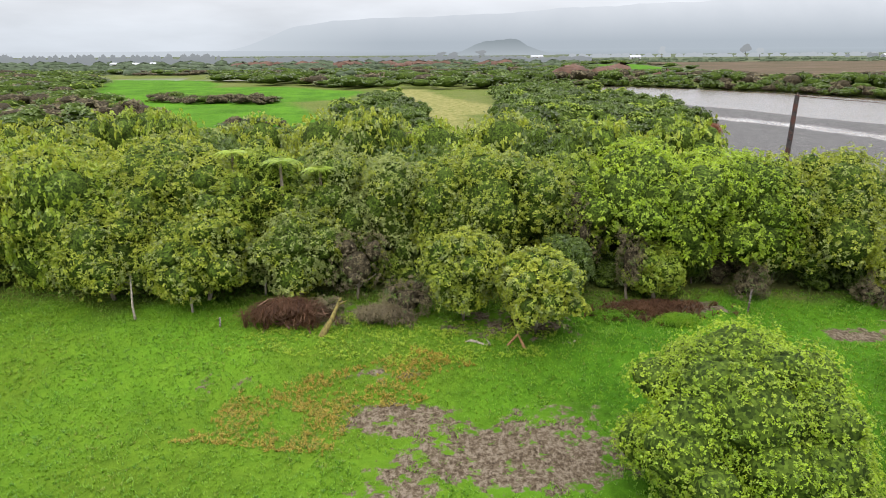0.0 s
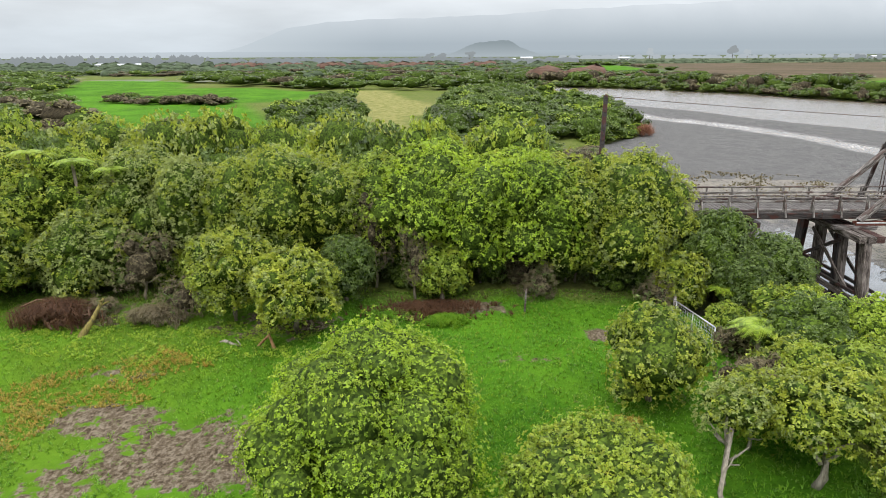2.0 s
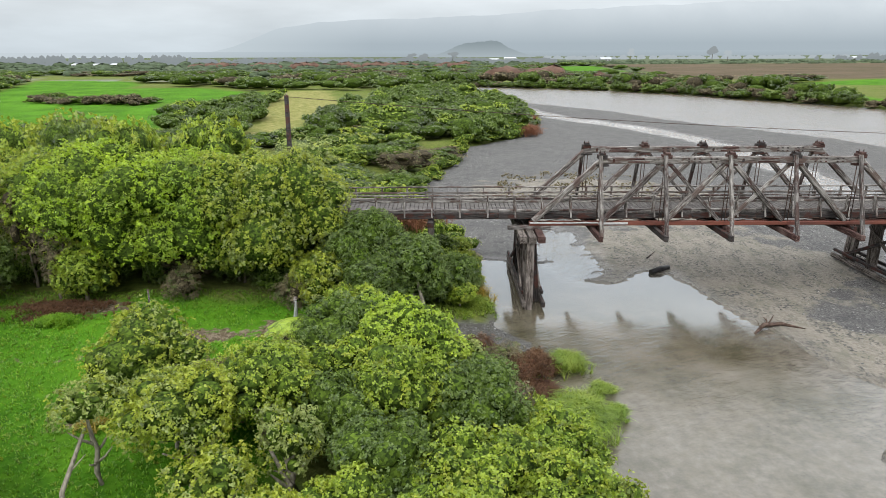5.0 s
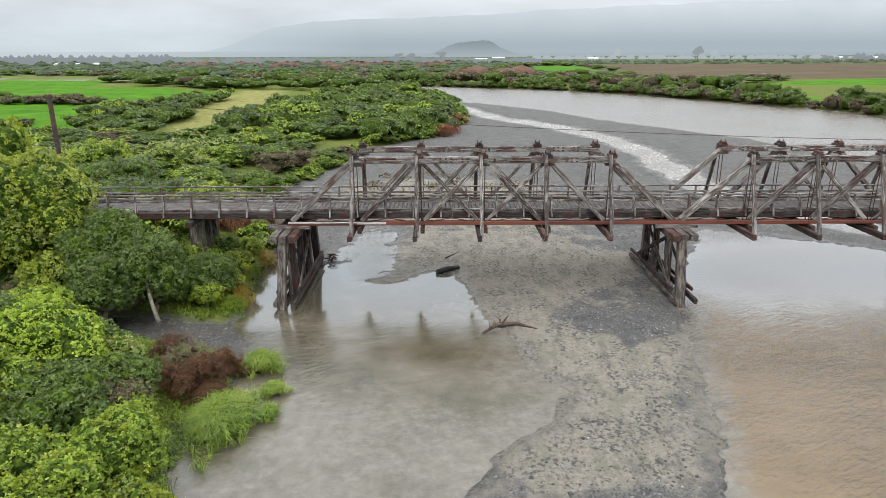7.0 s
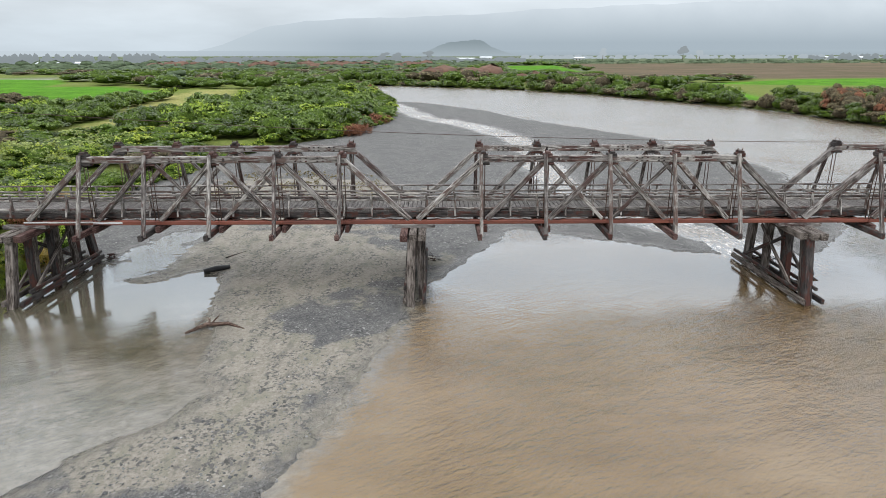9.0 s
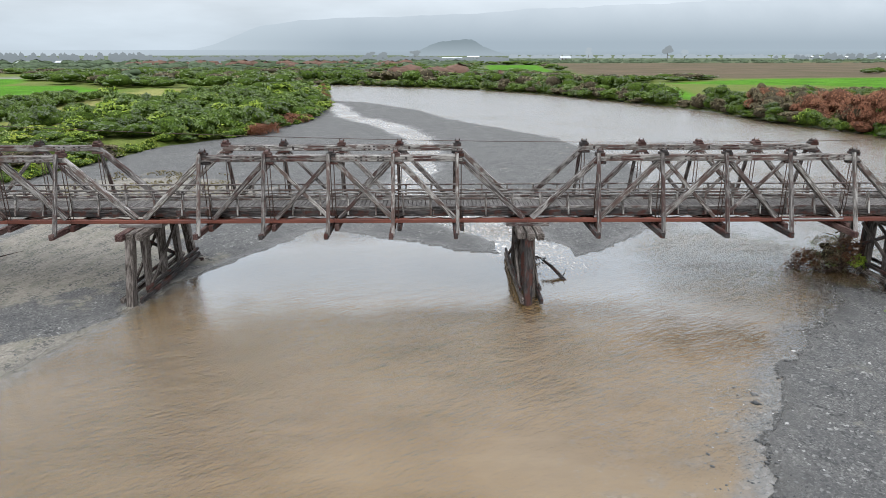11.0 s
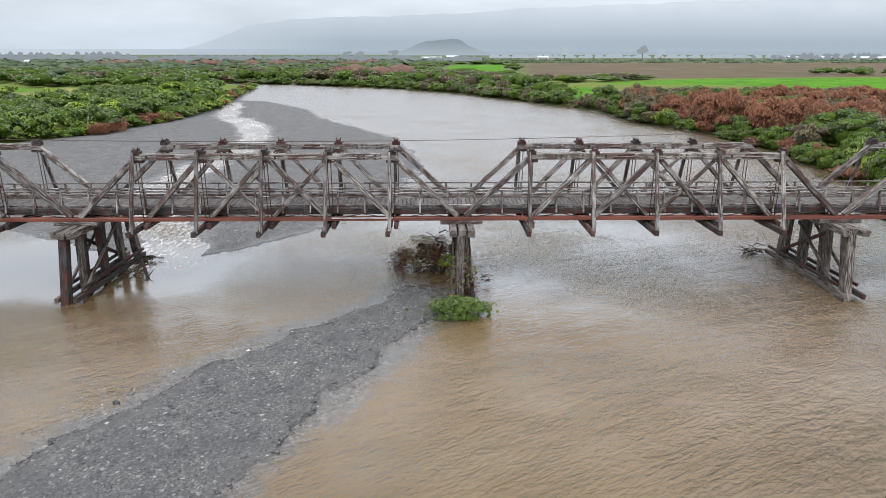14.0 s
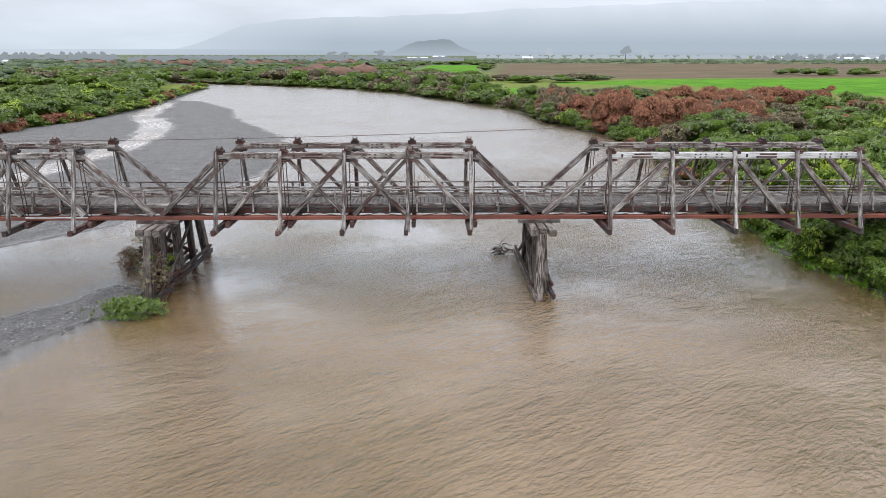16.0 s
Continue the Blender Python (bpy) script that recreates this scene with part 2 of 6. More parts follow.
def ground_material():
    """Pasture, mud, river gravel and silt, told apart by where they lie on the plan."""
    m, nt, b = shader("ground", 0.85, 0.3)
    v = world_pos(nt)
    land, wet, mud, pasture, marsh, dirt = (attribute(nt, n) for n in ("land", "wet", "mud", "pasture", "marsh", "dirt"))
    n_big, n_mid = noise_tex(nt, 0.35, 5, 0.6, v), noise_tex(nt, 2.2, 5, 0.65, v)
    n_fine, n_grit = noise_tex(nt, 14.0, 4, 0.7, v), noise_tex(nt, 5.0, 6, 0.8, v)
    grass = ramp(nt, n_mid, ((0.28, (0.022, 0.075, 0.005)), (0.5, (0.05, 0.145, 0.008)), (0.72, (0.10, 0.225, 0.014))))
    grass = mix(nt, span(nt, n_big, 0.46, 0.68, 0.0, 0.5), grass, (0.12, 0.25, 0.016))
    grass = mix(nt, span(nt, n_fine, 0.3, 0.75, 0.0, 0.5), grass, (0.018, 0.058, 0.005))
    grass = mix(nt, attribute(nt, "sere"), grass, mix(nt, n_mid, (0.10, 0.15, 0.012), (0.24, 0.30, 0.035)))
    rough_g = ramp(nt, n_mid, ((0.3, (0.045, 0.07, 0.014)), (0.52, (0.105, 0.14, 0.028)), (0.75, (0.19, 0.20, 0.05))))
    n_field = noise_tex(nt, 0.09, 5, 0.65, v)
    grass = mix(nt, span(nt, n_field, 0.4, 0.62, 0.0, 0.5), grass, (0.105, 0.27, 0.016))
    n_tuft = noise_tex(nt, 0.9, 6, 0.7, v)
    grass = mix(nt, span(nt, n_tuft, 0.5, 0.7, 0.0, 0.4), grass, (0.03, 0.085, 0.009))
    tan = attribute(nt, "tan")
    rough_g = mix(nt, span(nt, n_field, 0.42, 0.6, 0.0, 0.4), rough_g, (0.15, 0.15, 0.06))
    rough_g = mix(nt, tan, rough_g, ramp(nt, n_tuft, ((0.3, (0.10, 0.125, 0.03)), (0.5, (0.2, 0.2, 0.065)), (0.7, (0.31, 0.265, 0.12)))))
    soil = ramp(nt, n_grit, ((0.34, (0.03, 0.021, 0.013)), (0.5, (0.105, 0.08, 0.052)), (0.64, (0.24, 0.205, 0.155))))
    soil = mix(nt, span(nt, noise_tex(nt, 7.0, 5, 0.75, v, (1.0, 0.45, 1)), 0.5, 0.62, 0.0, 0.7), soil, (0.26, 0.215, 0.165))
    marsh_c = ramp(nt, noise_tex(nt, 0.03, 6, 0.7, v, (0.6, 2.0, 1)), ((0.36, (0.062, 0.062, 0.03)), (0.5, (0.098, 0.076, 0.05)), (0.66, (0.135, 0.098, 0.068))))
    col_land = mix(nt, pasture, rough_g, grass)
    col_land = mix(nt, marsh, col_land, marsh_c)
    # far plain: dull grey-green towards the distance, haze put into the ground colour
    hazed_c = ramp(nt, noise_tex(nt, 0.012, 5, 0.65, v, (0.6, 2.5, 1)), ((0.35, (0.06, 0.075, 0.045)), (0.5, (0.085, 0.105, 0.06)), (0.65, (0.11, 0.135, 0.075))))
    col_land = mix(nt, attribute(nt, "plain"), col_land, hazed_c)
    edge = nt.nodes.new("ShaderNodeMath")
    edge.operation = "ADD"
    nt.links.new(dirt, edge.inputs[0])
    nt.links.new(span(nt, mix(nt, 0.5, n_mid, n_tuft), 0.36, 0.64, -0.45, 0.45), edge.inputs[1])
    col_land = mix(nt, span(nt, edge.outputs[0], 0.45, 0.62), col_land, soil)
    vor = node(nt, "TexVoronoi", Scale=16.0)
    nt.links.new(v, vor.inputs["Vector"])
    vor_b = node(nt, "TexVoronoi", Scale=9.0)
    nt.links.new(v, vor_b.inputs["Vector"])
    cobble = ramp(nt, vor_b.outputs["Color"], ((0.15, (0.028, 0.028, 0.028)), (0.6, (0.09, 0.088, 0.085)), (0.92, (0.2, 0.196, 0.19))))
    stone = ramp(nt, vor.outputs["Color"], ((0.15, (0.036, 0.036, 0.036)), (0.6, (0.105, 0.102, 0.098)), (0.92, (0.23, 0.225, 0.215))))
    stone = mix(nt, span(nt, n_grit, 0.35, 0.65, 0.0, 0.7), stone, (0.088, 0.086, 0.083))
    stone = mix(nt, span(nt, n_tuft, 0.5, 0.56), stone, cobble)
    pale = nt.nodes.new("ShaderNodeRGBToBW")
    nt.links.new(vor_b.outputs["Color"], pale.inputs[0])
    stone = mix(nt, span(nt, pale.outputs[0], 0.87, 0.9, 0.0, 0.7), stone, (0.33, 0.325, 0.31))
    stone = mix(nt, span(nt, noise_tex(nt, 0.45, 5, 0.6, v), 0.45, 0.62, 0.0, 0.55), stone, (0.062, 0.062, 0.062))
    silt = ramp(nt, n_grit, ((0.3, (0.12, 0.108, 0.088)), (0.52, (0.215, 0.195, 0.162)), (0.75, (0.30, 0.278, 0.24))))
    flow = noise_tex(nt, 0.55, 6, 0.65, v, (1.6, 0.7, 1))
    silt = mix(nt, span(nt, flow, 0.5, 0.58, 0.0, 0.6), silt, (0.155, 0.148, 0.112))
    silt = mix(nt, span(nt, noise_tex(nt, 0.8, 7, 0.7, v, (1.5, 0.8, 1)), 0.53, 0.62, 0.0, 0.6), silt, (0.10, 0.093, 0.08))
    # drifts of small dark stones over the silt
    speck = node(nt, "TexVoronoi", Scale=7.0)
    nt.links.new(v, speck.inputs["Vector"])
    drift = nt.nodes.new("ShaderNodeMath")
    drift.operation = "MULTIPLY"
    nt.links.new(span(nt, noise_tex(nt, 0.7, 6, 0.7, v, (1.3, 0.8, 1)), 0.44, 0.56), drift.inputs[0])
    nt.links.new(span(nt, noise_tex(nt, 5.5, 3, 0.6, v), 0.5, 0.56), drift.inputs[1])
    dark = ramp(nt, speck.outputs["Color"], ((0.2, (0.032, 0.033, 0.032)), (0.8, (0.085, 0.084, 0.08))))
    silt = mix(nt, span(nt, drift.outputs[0], 0.0, 1.0, 0.0, 0.9), silt, dark)
    mud_n = nt.nodes.new("ShaderNodeMath")
    mud_n.operation = "ADD"
    nt.links.new(mud, mud_n.inputs[0])
    nt.links.new(span(nt, n_big, 0.3, 0.7, -0.45, 0.45), mud_n.inputs[1])
    col_bar = mix(nt, span(nt, mud_n.outputs[0], 0.4, 0.6), stone, silt)
    damp = span(nt, wet, 0.0, 1.0, 0.0, 0.45)
    col_bar = mix(nt, damp, col_bar, mix(nt, 0.75, col_bar, (0.07, 0.063, 0.052)))
    col = mix(nt, land, col_bar, col_land)
    nt.links.new(col, b.inputs["Base Color"])
    nt.links.new(span(nt, land, 0.0, 1.0, 0.35, 0.03), b.inputs["Specular IOR Level"])
    nt.links.new(span(nt, wet, 0.0, 1.0, 0.8, 0.2), b.inputs["Roughness"])
    hb = mix(nt, 0.5, n_fine, n_grit)
    bump(nt, b, hb, 0.9, 0.12)
    return m


GROUND = ground_material()


def water_material():
    """Silty flood water: an opaque brown body under a rippled, mirror-like skin; pale where it thins out over silt."""
    m, nt, b = shader("river_water", 0.05, 0.5)
    v = world_pos(nt)
    calm, foam, pond, shallow = (attribute(nt, n) for n in ("calm", "foam", "pond", "shallow"))
    n_body = noise_tex(nt, 0.12, 6, 0.65, v, (0.7, 1.5, 1))
    brown = ramp(nt, n_body, ((0.32, (0.115, 0.07, 0.023)), (0.55, (0.157, 0.102, 0.043)), (0.75, (0.178, 0.127, 0.066))))
    n_pond = noise_tex(nt, 0.25, 6, 0.65, v)
    grey = ramp(nt, n_pond, ((0.35, (0.06, 0.054, 0.028)), (0.52, (0.115, 0.10, 0.068)), (0.68, (0.165, 0.145, 0.112))))
    brown = mix(nt, span(nt, attribute(nt, "chop"), 0, 1, 0.0, 0.6), brown, (0.205, 0.142, 0.077))
    col = mix(nt, pond, brown, grey)
    sh = nt.nodes.new("ShaderNodeMath")
    sh.operation = "ADD"
    nt.links.new(shallow, sh.inputs[0])
    nt.links.new(span(nt, noise_tex(nt, 0.9, 6, 0.7, v), 0.3, 0.7, -0.3, 0.3), sh.inputs[1])
    silt = ramp(nt, noise_tex(nt, 2.0, 6, 0.7, v), ((0.35, (0.11, 0.098, 0.078)), (0.65, (0.19, 0.17, 0.138))))
    pebble = node(nt, "TexVoronoi", Scale=6.5)
    nt.links.new(v, pebble.inputs["Vector"])
    stony = ramp(nt, pebble.outputs["Color"], ((0.15, (0.06, 0.058, 0.055)), (0.6, (0.115, 0.11, 0.102)), (0.95, (0.21, 0.2, 0.185))))
    silt = mix(nt, attribute(nt, "stony"), silt, mix(nt, 0.3, stony, (0.11, 0.102, 0.088)))
    col = mix(nt, span(nt, sh.outputs[0], 0.35, 0.95, 0.0, 0.85), col, silt)
    fl = noise_tex(nt, 2.2, 7, 0.85, v, (1.3, 0.5, 1))
    fsum = nt.nodes.new("ShaderNodeMath")
    fsum.operation = "MULTIPLY"
    nt.links.new(foam, fsum.inputs[0])
    nt.links.new(span(nt, fl, 0.5, 0.57), fsum.inputs[1])
    # broken crests where the current runs fast
    crest = nt.nodes.new("ShaderNodeMath")
    crest.operation = "MULTIPLY"
    nt.links.new(attribute(nt, "chop"), crest.inputs[0])
    nt.links.new(span(nt, noise_tex(nt, 1.3, 7, 0.78, v, (0.4, 2.0, 1)), 0.645, 0.72, 0.0, 0.7), crest.inputs[1])
    whole = nt.nodes.new("ShaderNodeMath")
    whole.operation = "MAXIMUM"
    nt.links.new(fsum.outputs[0], whole.inputs[0])
    nt.links.new(crest.outputs[0], whole.inputs[1])
    fsum = whole
    col = mix(nt, fsum.outputs[0], col, (0.62, 0.61, 0.59))
    nt.links.new(col, b.inputs["Base Color"])
    b.inputs["Roughness"].default_value = 0.7
    b.inputs["Specular IOR Level"].default_value = 0.1
    turn = node(nt, "VectorRotate", Angle=math.radians(-32))
    turn.rotation_type = "Z_AXIS"
    nt.links.new(v, turn.inputs["Vector"])
    slant = turn.outputs["Vector"]
    big = noise_tex(nt, 0.8, 3, 0.5, slant, (0.55, 1.6, 1))
    warp = noise_tex(nt, 3.0, 5, 0.65, slant, (0.7, 1.7, 1))
    patches = span(nt, noise_tex(nt, 0.09, 3, 0.5, v), 0.35, 0.68, 0.25, 1.0)
    hgt = mix(nt, 0.45, big, warp)
    bm_ = bump(nt, b, hgt, 0.5, 0.33)
    pw = nt.nodes.new("ShaderNodeMath")
    pw.operation = "MULTIPLY"
    chop = attribute(nt, "chop")
    rough_w = nt.nodes.new("ShaderNodeMath")
    rough_w.operation = "MULTIPLY"
    nt.links.new(patches, rough_w.inputs[0])
    nt.links.new(span(nt, chop, 0, 1, 1.0, 1.35), rough_w.inputs[1])
    nt.links.new(rough_w.outputs[0], pw.inputs[0])
    nt.links.new(span(nt, calm, 0, 1, 1.0, 0.02), pw.inputs[1])
    nt.links.new(pw.outputs[0], bm_.inputs["Strength"])
    gl = node(nt, "BsdfGlossy", Roughness=0.06)
    gl.inputs["Color"].default_value = (0.60, 0.635, 0.67, 1)
    nt.links.new(bm_.outputs["Normal"], gl.inputs["Normal"])
    nt.links.new(span(nt, attribute(nt, "ruffle"), 0, 1, 0.06, 0.26), gl.inputs["Roughness"])
    lw = node(nt, "LayerWeight", Blend=0.5)
    nt.links.new(bm_.outputs["Normal"], lw.inputs["Normal"])
    shine = nt.nodes.new("ShaderNodeFloatCurve")
    for k, (at, val) in enumerate(((0.0, 0.03), (0.30, 0.085), (0.46, 0.155), (0.54, 0.23), (0.64, 0.53), (0.86, 0.88), (1.0, 0.95))):
        pts = shine.mapping.curves[0].points
        p = pts[0] if k == 0 else pts[-1] if k == 6 else pts.new(at, val)
        p.location = (at, val)
    shine.mapping.update()
    nt.links.new(lw.outputs["Facing"], shine.inputs["Value"])
    dull = nt.nodes.new("ShaderNodeMath")
    dull.operation = "MULTIPLY"
    nt.links.new(shine.outputs[0], dull.inputs[0])
    nt.links.new(span(nt, fsum.outputs[0], 0, 1, 1.0, 0.15), dull.inputs[1])
    ruffled = nt.nodes.new("ShaderNodeMath")
    ruffled.operation = "MULTIPLY"
    quiet = nt.nodes.new("ShaderNodeMath")
    quiet.operation = "MULTIPLY"
    nt.links.new(dull.outputs[0], quiet.inputs[0])
    nt.links.new(span(nt, calm, 0.3, 1, 1.0, 0.84), quiet.inputs[1])
    nt.links.new(quiet.outputs[0], ruffled.inputs[0])
    nt.links.new(span(nt, attribute(nt, "ruffle"), 0, 1, 1.0, 0.74), ruffled.inputs[1])
    ms = nt.nodes.new("ShaderNodeMixShader")
    nt.links.new(ruffled.outputs[0], ms.inputs["Fac"])
    nt.links.new(b.outputs[0], ms.inputs[1])
    nt.links.new(gl.outputs[0], ms.inputs[2])
    nt.links.new(ms.outputs[0], nt.nodes["Material Output"].inputs["Surface"])
    return m


WATER = water_material()


def plain(name, c, rough=0.8, vary=0.25, scale=3.0):
    m, nt, b = shader(name, rough, 0.3)
    col = ramp(nt, noise_tex(nt, scale, 4), ((0.3, tuple(v * (1 - vary) for v in c)), (0.7, tuple(min(1, v * (1 + vary)) for v in c))))
    nt.links.new(col, b.inputs["Base Color"])
    return m


# ---- the plan of the river ----
BANK_WEST = [(36.8, -900), (36.5, 5), (35.2, 14), (33.8, 17), (33.0, 19.4), (33.4, 21.5), (33.6, 24), (33.4, 26.5), (32.3, 28.5), (31.8, 30.2),
             (31.5, 33), (30.8, 36.7), (30.2, 42.5), (28.5, 50), (26.8, 58), (26, 66), (29.3, 76), (32.5, 95), (41.5, 107), (47.3, 131),
             (46.8, 150), (45.5, 166), (39, 200), (31, 252), (12, 272), (-40, 300), (-400, 380), (-3000, 600), (-3000, -900)]
BANK_EAST = [(150, -900), (149, 10), (147, 25), (144.7, 34), (143.3, 38), (143, 43), (146, 60), (150, 90), (148.5, 108), (143, 121), (138, 153),
             (130, 174), (109, 215), (86, 244), (47, 270), (2, 291), (-40, 312), (-400, 395), (-3000, 640), (-3000, 3600), (4000, 3600), (4000, -900)]
BAR = [(31, 252), (44.5, 188), (53.5, 184), (70.3, 157), (76, 138), (85.5, 121), (93.8, 105), (97.2, 90), (99.2, 76), (97, 66), (93.1, 52.5), (90.3, 47.7),
       (86.2, 43.5), (82, 40.3), (79.9, 41.6), (74.6, 43.7), (64, 49.3), (60.8, 42.6), (58.6, 38.9), (57.2, 36), (56.5, 32), (55.4, 29), (54.5, 25.1),
       (53.5, 21), (52.2, 16.6), (50, -40), (40, -40), (43.2, 16.7), (44.6, 19.2), (46.6, 21.1), (47.8, 23.4), (46.5, 25.3), (46.2, 28.7),
       (44.8, 31.7), (44.1, 35), (43.4, 38.4), (42, 39), (39.6, 36.6), (37.6, 37.2), (36.6, 40.6), (33.5, 41), (30.5, 42), (22, 50), (20, 80), (30, 110), (40, 150), (30, 200)]
WEDGE = [(98.0, 36), (101.3, 34), (99.4, 29.3), (97.2, 25), (94.6, 19.8), (92.9, 16.1), (86, -5), (72, -5), (84.4, 15), (86.0, 19), (87.4, 21.2), (88.2, 23.6), (90.8, 26.9), (93.6, 29.6), (97, 33)]
GRAVEL_BEACH = [(22, 32.0), (27.5, 31.2), (31.6, 30.0), (33.2, 28.4), (32.4, 26.8), (29.4, 26.9), (25.5, 28.0), (22.5, 29.6)]
COBBLES = [(44.7, 16.6), (44.6, 18.4), (46.8, 20.2), (49.9, 21.8), (51.5, 26.9), (53.6, 27.4), (53.9, 23.2), (53.2, 20.4), (52.6, 17.8), (51.5, 10), (42.5, 10)]
FINE_GRAVEL = [(48.0, 32.3), (51.4, 35.2), (55.4, 38.2), (56.2, 31.0), (54.6, 28.6), (51.8, 27.3), (49.3, 29.6)]
STREAM = [(45.5, 176), (54.6, 141.4), (63.8, 125.5), (69.3, 111), (72.0, 95.5), (71.2, 78), (71.3, 69), (71, 60.6), (75, 53), (79, 48), (81.6, 41)]
FILM = [(35.0, 42.0), (35.4, 45.6), (36.2, 49.4), (38.1, 50.2), (39.1, 46.6), (39.3, 42.8), (39.3, 38.0), (37.2, 37.0)]
FIELD_WEST = [(-160, 300), (-180, 345), (-140, 328), (-118, 309), (-95, 268), (-90, 244), (-63, 246), (-44, 225), (-28, 213), (-31, 176), (-43, 169), (-28, 133), (-20, 112), (-24, 103), (-45, 104), (-113, 196)]
PADDOCK = [(-4, 97), (6, 97), (3, 112), (2, 131), (9, 137), (14, 145), (6, 162), (-2, 185), (-12, 223), (-24, 223), (-17, 154), (-5, 121)]
HEDGE = [(-20, 110), (-11, 97), (-4, 98), (-6, 121), (-15, 154), (-17, 185), (-22, 168), (-24, 135)]
MEADOW = [(136, 186), (142, 166), (146, 166), (158, 228), (146, 229)]
YARD = [(-60, -40), (-60, 30), (-14, 31), (8, 30.5), (17, 31.5), (22.5, 32), (24, 27), (22.6, 21), (24, 16), (26, 8), (26, -40)]
FIELD_EAST = [(161, 256), (188, 245), (215, 240), (240, 196), (270, 165), (420, 150), (620, 330), (330, 312), (222, 297)]
FIELD_FAR = [(104, 388), (143, 344), (152, 470), (164, 590), (118, 585)]
MARSH = [(153, 298), (216, 300), (334, 320), (620, 345), (1200, 600), (700, 720), (187, 664), (152, 370)]


def polygon_distance(px, py, poly):
    """Signed distance to a polygon on the plan, positive inside."""
    a = np.array(poly, float)
    b = np.roll(a, -1, axis=0)
    best = np.full(px.shape, 1e9)
    inside = np.zeros(px.shape, bool)
    for (ax, ay), (bx, by) in zip(a, b):
        dx, dy = bx - ax, by - ay
        k = np.clip(((px - ax) * dx + (py - ay) * dy) / (dx * dx + dy * dy + 1e-12), 0, 1)
        best = np.minimum(best, np.hypot(px - ax - k * dx, py - ay - k * dy))
        if ay != by:
            inside ^= ((ay > py) != (by > py)) & (px < (bx - ax) * (py - ay) / (by - ay) + ax)
    return np.where(inside, best, -best)


def line_distance(px, py, pts):
    best = np.full(px.shape, 1e9)
    for (ax, ay), (bx, by) in zip(pts, pts[1:]):
        dx, dy = bx - ax, by - ay
        k = np.clip(((px - ax) * dx + (py - ay) * dy) / (dx * dx + dy * dy), 0, 1)
        best = np.minimum(best, np.hypot(px - ax - k * dx, py - ay - k * dy))
    return best


def wobble(px, py, size, seed=0.0):
    """A cheap smooth noise on the plan, between about -1 and 1."""
    u, v = px / size + seed, py / size - seed * 1.7
    return (np.sin(u * 2.1 + 1.3 * np.sin(v * 1.7 + seed)) + np.sin(v * 2.7 + 1.1 * np.sin(u * 2.3)) + 0.6 * np.sin(u * 5.3 + v * 4.1 + 2 * np.sin(v * 3.7))) / 2.6


def smooth(v, lo, hi):
    k = np.clip((v - lo) / (hi - lo), 0, 1)
    return k * k * (3 - 2 * k)


def land_depth(px, py):
    jag = 0.35 * wobble(px, py, 1.9, 3.0)
    return np.maximum(polygon_distance(px, py, BANK_WEST), polygon_distance(px, py, BANK_EAST)) + jag * (py < 300)


def bar_depth(px, py):
    jag = (0.3 * wobble(px, py, 1.3, 7.0) + 0.16 * wobble(px, py, 0.5, 1.0)) * np.where(px < 50, 0.6, 1.0)
    jag = jag + np.where(px > 75, 0.5 * wobble(px, py, 2.6, 4.0) + 0.22 * wobble(px, py, 0.27, 2.0), 0.12 * wobble(px, py, 0.3, 2.0))
    d = np.maximum(polygon_distance(px, py, BAR), polygon_distance(px, py, WEDGE)) + jag
    stream = line_distance(px, py, STREAM) - 2.2 - 0.9 * wobble(px, py, 6.0, 2.0) - 0.5 * wobble(px, py, 1.7, 4.0)
    film = polygon_distance(px, py, FILM) + 0.45 * wobble(px, py, 0.55, 5) + 0.5 * wobble(px, py, 1.7, 1) + 0.4 * wobble(px, py, 0.3, 2)
    return np.minimum(np.minimum(d, stream), 0.3 - film * 0.9)


def height(px, py):
    px, py = np.asarray(px, float), np.asarray(py, float)
    ld, bd = land_depth(px, py), bar_depth(px, py)
    bd = np.maximum(bd, polygon_distance(px, py, GRAVEL_BEACH))
    rise = 1.0 * smooth(ld, 0.2, 4.5) + 0.45 * smooth(ld, 3, 14) + 0.12 * wobble(px, py, 3.1) + 0.05 * wobble(px, py, 0.9, 5)
    yard = smooth(polygon_distance(px, py, YARD), 0, 5)
    beach = smooth(polygon_distance(px, py, GRAVEL_BEACH), -0.8, 0.5)
    rise = rise * (1 - beach) + beach * 0.25
    rise = rise - 0.75 * yard * smooth(26.0 - py, 0, 5) * smooth(14 - px, 0, 10)
    bar = 0.06 + 0.17 * smooth(bd, 0, 6) + 0.03 * wobble(px, py, 2.3, 2) + 0.015 * wobble(px, py, 0.6, 8)
    bed = -0.25 - 0.5 * smooth(-np.maximum(ld, bd), 0, 5)
    k = smooth(bd, -0.5, 0.25)
    low = bed * (1 - k) + bar * k
    k = smooth(ld, -0.4, 0.5)
    return low * (1 - k) + np.maximum(rise, 0.1) * k


def ground_z(x, y):
    return float(height(np.array([x]), np.array([y]))[0])


def spaced(stops):
    """Coordinates from (start, end, step) stretches."""
    out = []
    for a, b, s in stops:
        out.extend(np.arange(a, b, s))
    return np.array(out + [stops[-1][1]])


